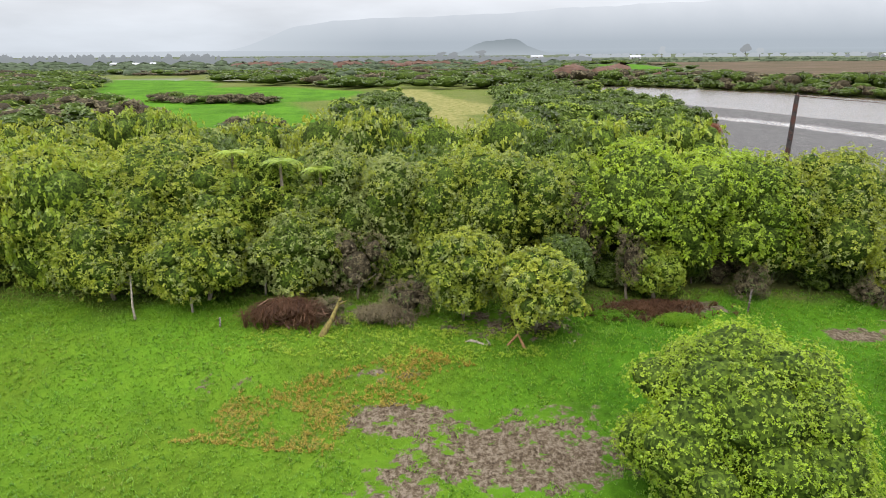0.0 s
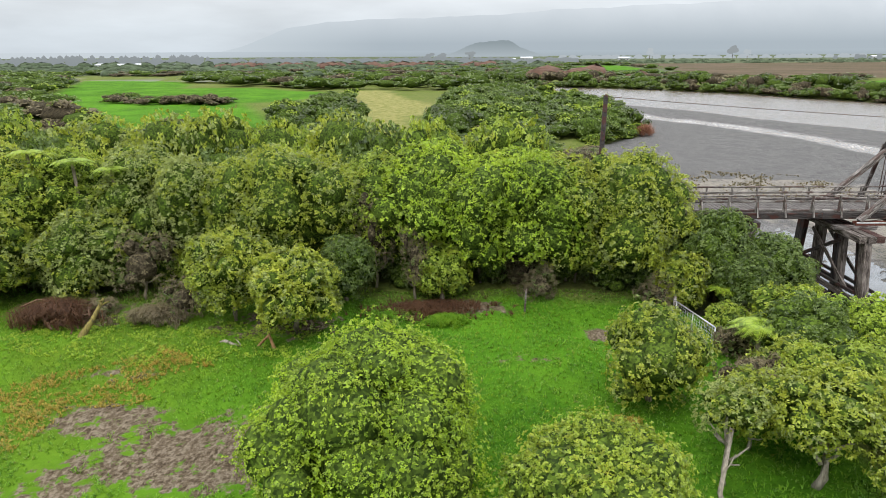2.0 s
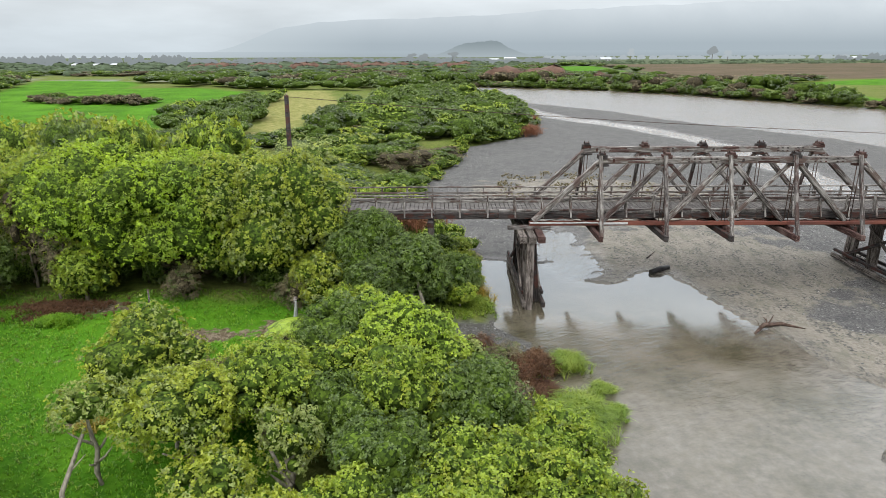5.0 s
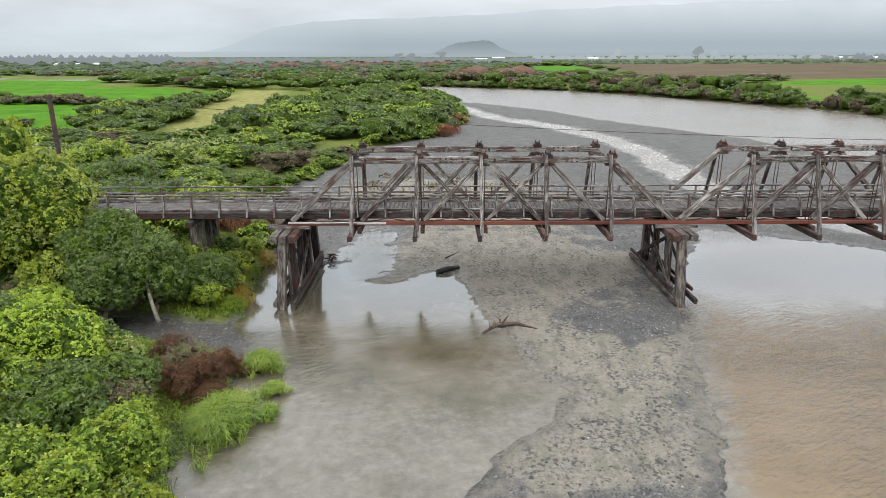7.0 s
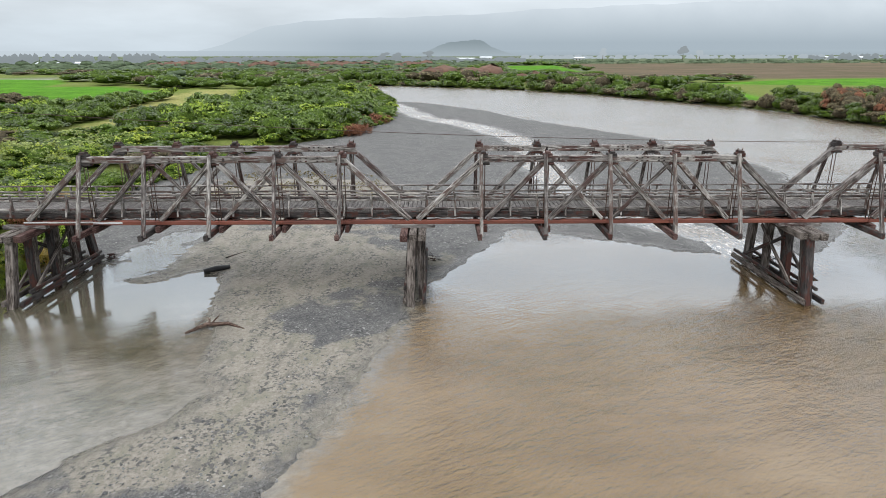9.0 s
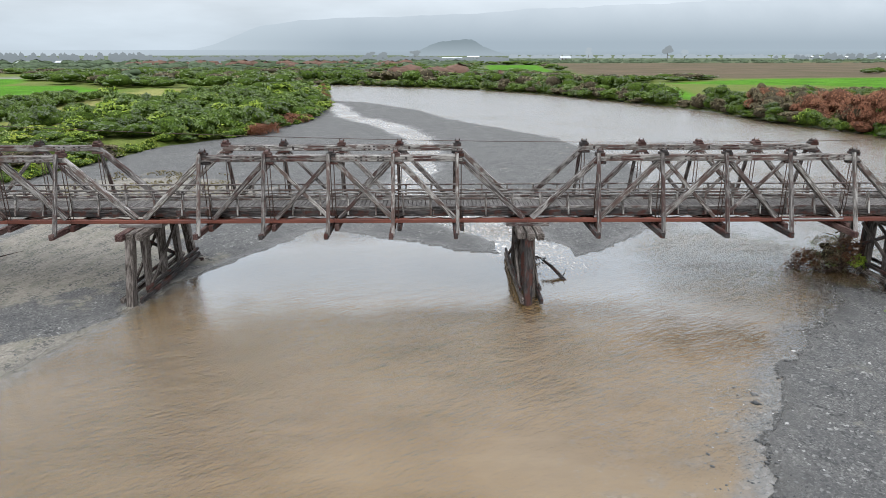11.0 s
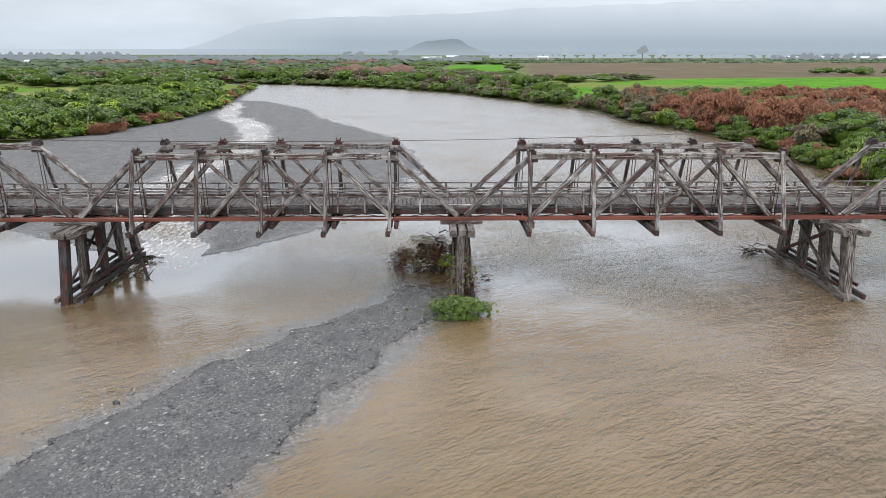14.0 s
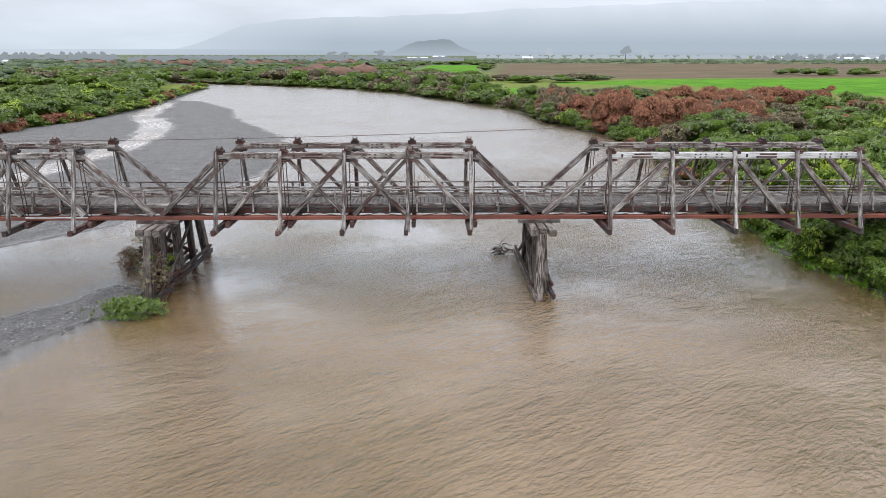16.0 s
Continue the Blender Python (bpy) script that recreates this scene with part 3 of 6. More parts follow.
def sheet(name, xs, ys, zfun, material, attrs, keep=None):
    gx, gy = np.meshgrid(xs, ys)
    px, py = gx.ravel(), gy.ravel()
    co = np.stack([px, py, zfun(px, py)], 1)
    nx, ny = len(xs), len(ys)
    i = (np.arange(ny - 1)[:, None] * nx + np.arange(nx - 1)[None, :]).ravel()
    faces = np.stack([i, i + 1, i + nx + 1, i + nx], 1)
    if keep is not None:
        faces = faces[keep(px, py)[faces].any(1)]
    me = bpy.data.meshes.new(name)
    me.vertices.add(len(co))
    me.vertices.foreach_set("co", co.ravel())
    me.loops.add(faces.size)
    me.loops.foreach_set("vertex_index", faces.ravel().astype(np.int32))
    me.polygons.add(len(faces))
    me.polygons.foreach_set("loop_start", np.arange(0, faces.size, 4, dtype=np.int32))
    me.polygons.foreach_set("use_smooth", np.ones(len(faces), bool))
    for key, val in attrs(px, py).items():
        me.attributes.new(key, "FLOAT", "POINT").data.foreach_set("value", val.astype(np.float32))
    me.update(calc_edges=True)
    me.materials.append(material)
    return new(name, me)


def ground_masks(px, py):
    ld, bd = land_depth(px, py), bar_depth(px, py)
    beach = polygon_distance(px, py, GRAVEL_BEACH) + 0.3 * wobble(px, py, 1.0)
    land = smooth(ld + 0.4 * wobble(px, py, 0.8, 9), 0.3, 1.1) * (1 - smooth(beach, -0.2, 0.4))
    fields = np.maximum.reduce([polygon_distance(px, py, f) for f in (FIELD_WEST, FIELD_EAST, FIELD_FAR, MEADOW)])
    pasture = np.maximum(smooth(polygon_distance(px, py, YARD) + 1.5 * wobble(px, py, 3), -1, 2), smooth(fields, -2, 3))
    marsh = smooth(polygon_distance(px, py, MARSH), -8, 8)
    hazed_land = smooth(py, 360, 430) * (1 - smooth(fields, -4, 2)) * (1 - marsh)
    tan = smooth(polygon_distance(px, py, PADDOCK) + 1.5 * wobble(px, py, 5, 2), -2, 2)
    # churned earth in the yard: a gateway, a puddled corner and a worn path
    dirt = np.zeros_like(px)
    for cx, cy, rx, ry, s in ((1.4, 18.2, 5.6, 2.9, 0.8), (-3.2, 20.4, 3.6, 1.7, 0.68), (3.4, 20.8, 3.5, 1.0, 0.5), (-3.0, 16.8, 2.2, 2.2, 0.6), (9.6, 29.6, 4.2, 1.6, 0.85), (17.6, 26.4, 1.9, 1.2, 0.8), (-4.0, 23.4, 2.6, 1.0, 0.5),
                              (-11, 22.8, 2.4, 0.9, 0.35), (20.5, 27.0, 1.6, 1.6, 0.7), (15.8, 19.0, 1.3, 0.7, 0.55), (12.5, 24.0, 4.5, 0.5, 0.4), (-7.5, 29, 5, 2.0, 0.6), (1.5, 27.5, 5, 2.2, 0.6)):
        dirt = np.maximum(dirt, s * (1 - smooth(np.hypot((px - cx) / rx, (py - cy) / ry), 0.4, 1.15)))
    wet = np.maximum(1 - smooth(bd, 0.0, 1.6), 0) * (1 - land)
    near_pond = 1 - smooth(np.hypot((px - 47) / 13, (py - 33) / 21), 0.5, 1.15)
    mud = near_pond * 1.0 + 0.95 * (1 - smooth(np.hypot((px - 43) / 17, (py - 61) / 13), 0.45, 1.05))
    mud = np.where(px > 75, 0.12, mud)
    cob = smooth(polygon_distance(px, py, COBBLES) + 0.9 * wobble(px, py, 1.2, 3) + 0.5 * wobble(px, py, 0.55, 6), -0.1, 0.5)
    fine = smooth(polygon_distance(px, py, FINE_GRAVEL) + 0.5 * wobble(px, py, 1.3, 8), -0.4, 0.8)
    mud = mud * (1 - 0.12 * cob) * (1 - 0.7 * fine)
    return {"land": land, "pasture": pasture, "marsh": marsh, "dirt": dirt, "wet": wet, "mud": mud, "tan": tan, "plain": hazed_land, "sere": 0.36 * smooth(8 - px + 3 * wobble(px, py, 4, 1), 0, 14) * (py < 60)}


XS = spaced([(-3000, -600, 150), (-600, -160, 18), (-160, -40, 3), (-40, 28, 0.7), (28, 60, 0.36), (60, 83, 0.6), (83, 104, 0.3), (104, 110, 0.6), (110, 160, 0.9), (160, 320, 6), (320, 800, 30), (800, 4000, 200)])
YS = spaced([(-900, -40, 86), (-40, 8, 2.5), (8, 14, 0.5), (14, 44, 0.36), (44, 52, 0.5), (52, 112, 1.0), (112, 300, 2.2), (300, 700, 12), (700, 3600, 120)])
ground = tagged(sheet("ground", XS, YS, height, GROUND, ground_masks), "wet green pasture, churned mud and grey river gravel", "ground", kind="structure")


def water_masks(px, py):
    st = line_distance(px, py, STREAM)
    bd = bar_depth(px, py)
    foam = (1 - smooth(st, 1.8, 4.4)) * np.clip(0.75 + 0.5 * wobble(px, py, 5.0, 3), 0.3, 1)
    pondness = (1 - smooth(px + 0.06 * (py - 30), 47, 53)) * (1 - smooth(py, 46, 60))
    calm = np.clip(pondness * (0.72 + 0.28 * smooth(py, 27, 33)) + 0.85 * (1 - smooth(np.hypot((px - 72) / 19, (py - 39) / 9), 0.5, 1.1)) + 0.15 * smooth(py, 110, 190), 0, 1)
    for x0 in (101.73, 124.42):
        foam = np.maximum(foam, 0.4 * (1 - smooth(np.hypot((px - x0 - 1.5) / 4, (py - 41.5) / 3), 0.3, 1.0)))
    foam = np.maximum(foam, 0.75 * (1 - smooth(np.hypot((px - 75) / 9, (py - 47.5) / 4.0), 0.3, 1.0)) * smooth(-bd, -0.2, 0.3))
    calm = calm * (1 - 0.6 * smooth(polygon_distance(px, py, FILM), -0.8, 0.4))
    foam = np.maximum(foam, 0.10 * smooth(px, 118, 134) * (1 - smooth(py, 38, 48)) * np.clip(wobble(px, py, 7, 2), 0, 1))
    shallow = np.clip(1 - np.minimum(-bd, -0.0 + np.abs(bd)) / (1.6 + 2.6 * pondness + 1.2 * (px > 75)), 0, 1) * (py < 60)
    shallow = np.maximum(shallow, pondness * 0.75 * (1 - smooth(np.abs(py - 18 + 0.25 * (px - 40)), 3, 9)))
    shallow = np.maximum(shallow, 0.8 * (1 - smooth(np.hypot((px - 88) / 7, (py - 15) / 4), 0.4, 1.1)))
    shallow = np.maximum(shallow, 0.62 * (1 - smooth(np.hypot((px - 83 - 0.4 * (py - 20)) / 6, (py - 20) / 12), 0.4, 1.1)))
    # the wedge of gravel dips slowly under the water on its upstream side
    apron = polygon_distance(px, py, WEDGE) + 0.5 * wobble(px, py, 2.0, 3)
    shallow = np.where(px > 75, np.maximum(shallow * 0.6, 0.95 * smooth(apron, -2.6, -0.1)), shallow)
    calm = np.maximum(calm, 0.15 * smooth(px, 50, 56) * (1 - smooth(px, 92, 100)) * smooth(py, 14, 22) * (1 - smooth(py, 36, 46)))
    chop = smooth(px, 104, 120) * (1 - smooth(py, 42, 70)) * np.clip(0.75 + 0.5 * wobble(px, py, 6, 4), 0.2, 1)
    return {"calm": calm, "foam": foam, "pond": pondness, "shallow": shallow, "ruffle": smooth(py, 48, 85), "stony": (px > 75) * 1.0, "chop": chop}


WXS = spaced([(-500, -40, 30), (-40, 25, 8), (25, 83, 0.9), (83, 104, 0.5), (104, 152, 0.9), (152, 160, 8)])
WYS = spaced([(-900, -40, 86), (-40, 8, 4), (8, 60, 0.9), (60, 310, 3), (310, 420, 20)])
water = tagged(sheet("river_water", WXS, WYS, lambda px, py: np.zeros_like(px), WATER, water_masks, keep=lambda px, py: height(px, py) < 0.12),
               "brown silty river water with slow ripples", "river", kind="structure")


# ---- building blocks ----
def mesh_object(name, bm, material):
    me = bpy.data.meshes.new(name)
    bm.to_mesh(me)
    bm.free()
    me.materials.append(material)
    return new(name, me)


def part(name, bm, material, parent, label=""):
    ob = mesh_object(name, bm, material)
    ob.parent = parent
    return tagged(ob, label)


def thing(name, label, category, at=(0, 0, 0), group="", kind=""):
    ob = new(name)
    ob.location = at
    ob.empty_display_size = 0.3
    return tagged(ob, label, category, group, kind)


def box_into(bm, w, d, h, m, chamfer=0.0):
    """A box w x d x h about the origin with its long edges (along x) chamfered, set at m."""
    y, z, c = d / 2, h / 2, min(chamfer, d / 3, h / 3)
    ring = [(-y + c, -z), (y - c, -z), (y, -z + c), (y, z - c), (y - c, z), (-y + c, z), (-y, z - c), (-y, -z + c)] if c else [(-y, -z), (y, -z), (y, z), (-y, z)]
    n = len(ring)
    a = [bm.verts.new(m @ Vector((-w / 2, p, q))) for p, q in ring]
    b = [bm.verts.new(m @ Vector((w / 2, p, q))) for p, q in ring]
    for i in range(n):
        bm.faces.new((a[i], a[(i + 1) % n], b[(i + 1) % n], b[i]))
    bm.faces.new(list(reversed(a)))
    bm.faces.new(b)


BEAMS = {}


def beam(name, p, q, w, h, material, parent, up=(0, 0, 1), label=""):
    """A squared timber from p to q, h high and w wide; alike timbers share their mesh."""
    p, q = Vector(p), Vector(q)
    length = (q - p).length
    key = (round(length, 2), w, h, material.name)
    if key not in BEAMS:
        bm = bmesh.new()
        box_into(bm, length, w, h, Matrix.Identity(4), 0.025)
        bm.normal_update()
        me = bpy.data.meshes.new(name)
        bm.to_mesh(me)
        bm.free()
        me.materials.append(material)
        BEAMS[key] = me
    ob = new(name, BEAMS[key])
    x = (q - p).normalized()
    u = Vector(up)
    y = u.cross(x).normalized()
    z = x.cross(y)
    ob.matrix_basis = Matrix.Translation((p + q) / 2) @ Matrix((x, y, z)).transposed().to_4x4()
    ob.parent = parent
    return tagged(ob, label)


def tube_into(bm, pts, radii, sides=7, cap=True):
    """A tapered tube along pts."""
    rings = []
    for i, p in enumerate(pts):
        p = Vector(p)
        d = Vector(pts[min(i + 1, len(pts) - 1)]) - Vector(pts[max(i - 1, 0)])
        q = d.to_track_quat("Z", "Y")
        rings.append([bm.verts.new(p + q @ Vector((math.cos(a) * radii[i], math.sin(a) * radii[i], 0))) for a in (2 * math.pi * k / sides for k in range(sides))])
    for r0, r1 in zip(rings, rings[1:]):
        for k in range(sides):
            f = bm.faces.new((r0[k], r0[(k + 1) % sides], r1[(k + 1) % sides], r1[k]))
            f.smooth = True
    if cap:
        bm.faces.new(list(reversed(rings[0])))
        bm.faces.new(rings[-1])


# ---- the timber truss bridge: five trussed spans on timber piers and a beam approach ----
PIERS = [33.66 + 22.69 * k for k in range(6)]
NEAR, FAR, MID = 35.2, 39.35, 37.2
Z_TOP, Z_LOW = 8.11, 4.42
rng = random.Random(5)
bridge = thing("timber_bridge", "long weathered grey timber truss bridge standing over the river", "bridge", (0, 0, 0))


def node_cap(x, y, side, red):
    """Bolted blocks and plates where braces meet the top chord."""
    bm = bmesh.new()
    box_into(bm, 0.5, 0.44, 0.22, Matrix.Translation((x, y, Z_TOP + 0.2)), 0.02)
    box_into(bm, 0.26, 0.56, 0.16, Matrix.Translation((x, y, Z_TOP + 0.36)), 0.02)
    cap = part("node_block", bm, RED_WOOD if red else WOOD_DARK, bridge)
    for dx in (-0.13, 0.13):
        bm = bmesh.new()
        tube_into(bm, [(x + dx, y, Z_TOP + 0.42), (x + dx, y, Z_TOP + 0.56)], [0.03, 0.03], 6)
        part("bolt", bm, IRON, cap)
    bm = bmesh.new()
    box_into(bm, 0.72, 0.38, 0.14, Matrix.Translation((x, y, Z_TOP - 0.27)), 0.03)
    part("bearing_block", bm, RED_WOOD if red else WOOD_DARK, cap)


def truss(x0, y, side):
    """One truss of a span that starts at x0; side: -1 near, 1 far."""
    s = 22.69
    xs = [x0] + [x0 + s / 2 + 3.66 * (j - 2) for j in range(5)] + [x0 + s]
    # twin top chord timbers, spliced at the middle node
    for dy in (-0.13, 0.13):
        for a, b in ((xs[1] - 0.15, xs[3]), (xs[3] + 0.01, xs[5] + 0.15)):
            painted = side < 0 and dy < 0 and x0 > 120
            beam("top_chord", (a, y + dy, Z_TOP), (b, y + dy, Z_TOP), 0.15, 0.36, WHITE_PAINT if painted else WOOD_PALE if rng.random() < 0.85 else WOOD, bridge)
    for j in (1, 2, 3, 4):
        # bolted splices show as pairs of dark washers, packings as long red-brown boards
        mid = (xs[j] + xs[j + 1]) / 2 + rng.uniform(-0.25, 0.25) if j < 5 else xs[j]
        if (j + round(x0 / 22.69)) % 2:
            for k in range(5):
                xb = mid + (k - 2) * 0.3 + (0.35 if k > 2 else 0.0)
                for dz in (-0.085, 0.085):
                    bm = bmesh.new()
                    box_into(bm, 0.11, 0.432, 0.075, Matrix.Translation((xb, y, Z_TOP + dz)), 0.008)
                    part("washer", bm, WOOD_DARK, bridge)
        else:
            for dz, half in ((-0.08, 0.62), (0.09, 0.5)):
                bm = bmesh.new()
                box_into(bm, half * 2, 0.436, 0.10, Matrix.Translation((mid + rng.uniform(-0.1, 0.1), y, Z_TOP + dz)), 0.01)
                part("packing_board", bm, RED_WOOD, bridge)
            bm = bmesh.new()
            box_into(bm, 0.12, 0.44, 0.2, Matrix.Translation((xs[j] + 0.62, y, Z_TOP)), 0.01)
            part("packing_block", bm, WOOD_DARK, bridge)
    # end posts and braces
    lo, hi = Z_LOW + 0.15, Z_TOP - 0.14
    for a, b in ((xs[0] + 0.25, xs[1] - 0.05), (xs[6] - 0.25, xs[5] + 0.05)):
        beam("end_post", (a, y, lo), (b, y, hi + 0.1), 0.34, 0.30, WOOD_PALE if rng.random() < 0.6 else WOOD, bridge)
    for a, b in ((1, 2), (2, 3), (5, 4), (4, 3)):
        dx = 0.28 if b > a else -0.28
        for dy in (-0.11, 0.11):
            beam("diagonal_brace", (xs[a] + dx, y + dy, lo), (xs[b] - dx * 0.7, y + dy, hi - 0.05), 0.15, 0.26, WOOD_PALE if rng.random() < 0.5 else WOOD, bridge)
    for a, b in ((3, 2), (3, 4)):
        dx = 0.28 if b > a else -0.28
        beam("counter_brace", (xs[a] + dx, y, lo), (xs[b] - dx * 0.7, y, hi - 0.05), 0.13, 0.22, WOOD_PALE if rng.random() < 0.4 else WOOD, bridge)
    for j in range(1, 6):
        red = rng.random() < 0.3
        node_cap(xs[j], y, side, red)
        for dx in (-0.1, 0.1):
            bm = bmesh.new()
            tube_into(bm, [(xs[j] + dx, y, Z_LOW - 0.5), (xs[j] + dx, y, Z_TOP + 0.4)], [0.028, 0.028], 6)
            part("tie_rod", bm, IRON, bridge)
        out = y + side * 1.72
        dxs = -0.14
        beam("sway_strut", (xs[j] + dxs, out, 3.98), (xs[j] + dxs, y + side * 0.26, Z_TOP + 0.28), 0.18, 0.20, WOOD_PALE if side < 0 and rng.random() < 0.6 else WOOD, bridge, up=(1, 0, 0))
    # lower chord: steel-faced timber, red, some lengths painted white
    for j in range(6):
        a, b = xs[j], xs[j + 1]
        k = round((x0 - PIERS[0]) / 22.69)
        pale = side < 0 and ((k == 0 and j == 0) or (k == 2 and j == 4))
        for dy in (-0.14, 0.14):
            beam("bottom_chord", (a + 0.01, y + dy, Z_LOW), (b - 0.01, y + dy, Z_LOW), 0.10, 0.22, RED, bridge)
        if pale:
            beam("paint_board", (a + 0.02, y - 0.21, Z_LOW + 0.07), (b - 0.02, y - 0.21, Z_LOW + 0.07), 0.03, 0.09, WHITE_PAINT, bridge)
        if k == 0 and j == 1 and side < 0:
            beam("paint_board", (a, y - 0.21, Z_LOW + 0.03), (a + 1.7, y - 0.21, Z_LOW + 0.03), 0.03, 0.13, WHITE_PAINT, bridge)
    return xs


for k in range(5):
    xs = truss(PIERS[k], NEAR, -1)
    truss(PIERS[k], FAR, 1)
    # needle beams under the chords reach out past the near truss and carry the sway struts
    for j in range(1, 6):
        x = xs[j]
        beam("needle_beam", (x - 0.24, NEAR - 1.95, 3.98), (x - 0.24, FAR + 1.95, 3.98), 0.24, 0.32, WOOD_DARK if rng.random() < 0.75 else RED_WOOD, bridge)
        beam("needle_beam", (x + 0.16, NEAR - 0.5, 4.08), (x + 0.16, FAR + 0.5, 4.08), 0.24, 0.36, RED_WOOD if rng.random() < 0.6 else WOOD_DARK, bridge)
    # iron trussing under the deck
    for j in range(6):
        a, b = xs[j], xs[j + 1]
        bm = bmesh.new()
        tube_into(bm, [(a, NEAR + 0.1, 4.36), ((a + b) / 2, NEAR + 0.1, 4.68), (b, NEAR + 0.1, 4.36)], [0.03] * 3, 5)
        part("sag_rod", bm, IRON, bridge)

# deck: stringers, planks, kerbs
X_WEST, X_EAST = 13.0, 160.0
# stringers take the darkest timber: their shade under the deck is in the colour
for y in (35.75, 36.5, 37.2, 37.9, 38.6):
    a = X_WEST
    while a < X_EAST:
        b = min(a + 7.56, X_EAST)
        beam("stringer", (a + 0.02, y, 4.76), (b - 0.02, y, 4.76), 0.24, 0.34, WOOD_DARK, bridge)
        a = b
for y, mat in ((35.45, WOOD_DARK), (38.9, WOOD)):
    a = X_WEST
    while a < X_EAST:
        b = min(a + 3.78, X_EAST)
        beam("edge_board", (a + 0.01, y, 4.80 + rng.uniform(-0.012, 0.012)), (b - 0.01, y, 4.80), 0.09, 0.36, mat, bridge)
        beam("kerb", (a + 0.01, y + (0.18 if y < 37 else -0.18), 5.10), (b - 0.01, y + (0.18 if y < 37 else -0.18), 5.10), 0.16, 0.14, WOOD if rng.random() < 0.5 else WOOD_PALE, bridge)
        a = b
# handrails
def handrail(y, top, side):
    x = X_WEST + 0.4
    k = 0
    while x < X_EAST:
        lean = rng.uniform(-0.05, 0.05)
        beam("rail_post", (x, y - side * 0.04, 4.72), (x + lean, y, top), 0.13, 0.12, WOOD_PALE, bridge, up=(1, 0, 0))
        beam("post_brace", (x + 0.02, y + side * 0.34, 4.76), (x + 0.02, y + side * 0.06, top - 0.35), 0.09, 0.1, WOOD_PALE, bridge, up=(1, 0, 0))
        x += 1.62
        k += 1
    a = X_WEST
    while a < X_EAST:
        b = min(a + 4.86, X_EAST)
        dz = rng.uniform(-0.02, 0.02)
        beam("hand_rail", (a + 0.01, y - side * 0.03, top + dz), (b - 0.01, y - side * 0.03, top + rng.uniform(-0.02, 0.02)), 0.11, 0.09, WOOD if rng.random() < 0.5 else WOOD_PALE, bridge)
        beam("mid_rail", (a + 0.01, y - side * 0.07, top - 0.36 + dz), (b - 0.01, y - side * 0.07, top - 0.36), 0.05, 0.13, WOOD_PALE, bridge)
        a = b


handrail(35.5, 6.0, -1)
handrail(38.85, 5.84, 1)
# the far parapet bends away where the road meets the west bank
for z in (6.05, 5.65):
    beam("hand_rail", (8.5, 36.6, z + 0.25), (13.2, 35.6, z), 0.11, 0.09, WOOD_PALE, bridge)
    beam("hand_rail", (8.5, 40.4, z + 0.25), (13.2, 38.85, z - 0.1), 0.11, 0.09, WOOD_PALE, bridge)


def pier(x, near_foot, far_foot, z_foot):
    """A row of raking timber posts under three cross heads, tied by low walings."""
    for dx in (-0.52, 0.0, 0.52):
        beam("cross_head", (x + dx, 33.35 + rng.uniform(-0.1, 0.25), 3.92), (x + dx, 41.1 + rng.uniform(-0.2, 0.2), 3.92), 0.42, 0.38, WOOD_PIER if rng.random() < 0.6 else RED_WOOD, bridge)
    for y in (NEAR - 0.05, FAR + 0.05):
        beam("corbel", (x - 1.25, y, 4.2), (x + 1.25, y, 4.2), 0.4, 0.22, WOOD, bridge)
    tops = (33.75, 34.7, 35.7, 36.8, 37.9, 38.9, 39.9, 40.7)
    feet = tuple(near_foot + (far_foot - near_foot) * k for k in (0.0, 0.15, 0.28, 0.43, 0.58, 0.72, 0.86, 1.0))
    for i, (a, b) in enumerate(zip(tops, feet)):
        dx = 0.3 if i % 2 else -0.12
        w = 0.5 if i in (0, 7) else 0.36
        beam("pier_post", (x + dx * 1.3 + rng.uniform(-0.1, 0.1), b, z_foot - 0.8), (x + dx * 0.7, a, 3.74), w, w * 0.9, WOOD_PIER if rng.random() < 0.75 else WOOD_DARK, bridge, up=(1, 0, 0))
    for dx in (-0.48, 0.62):
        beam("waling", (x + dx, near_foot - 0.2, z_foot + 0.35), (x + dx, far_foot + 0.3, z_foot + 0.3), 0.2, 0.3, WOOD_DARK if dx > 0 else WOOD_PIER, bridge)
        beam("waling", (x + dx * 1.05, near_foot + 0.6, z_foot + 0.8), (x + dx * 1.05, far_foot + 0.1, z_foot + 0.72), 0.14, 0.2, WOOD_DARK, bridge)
        beam("pier_brace", (x + dx, near_foot + 1.2, z_foot + 0.7), (x + dx * 0.9, 38.4, 3.3), 0.12, 0.22, WOOD_PIER, bridge)
    beam("pier_brace", (x - 0.45, far_foot - 1.0, z_foot + 0.7), (x - 0.4, 35.6, 3.3), 0.12, 0.22, WOOD_DARK, bridge)


for x, zf in zip(PIERS[:5], (0.0, 0.1, -0.05, 0.1, -0.05)):
    pier(x, 32.75, 41.3, zf)
# bents of the west approach, and the east abutment under the trees
for x, zf in ((27.9, 0.9), (21.5, 1.2), (147.1, 0.8)):
    beam("cross_head", (x, 34.9, 4.4), (x, 39.5, 4.4), 0.36, 0.3, WOOD_DARK, bridge)
    for y in (35.5, 36.7, 37.9, 39.0):
        beam("pier_post", (x, y + (y - 37.2) * 0.08, zf - 0.7), (x, y, 4.25), 0.34, 0.34, WOOD_PIER, bridge, up=(1, 0, 0))

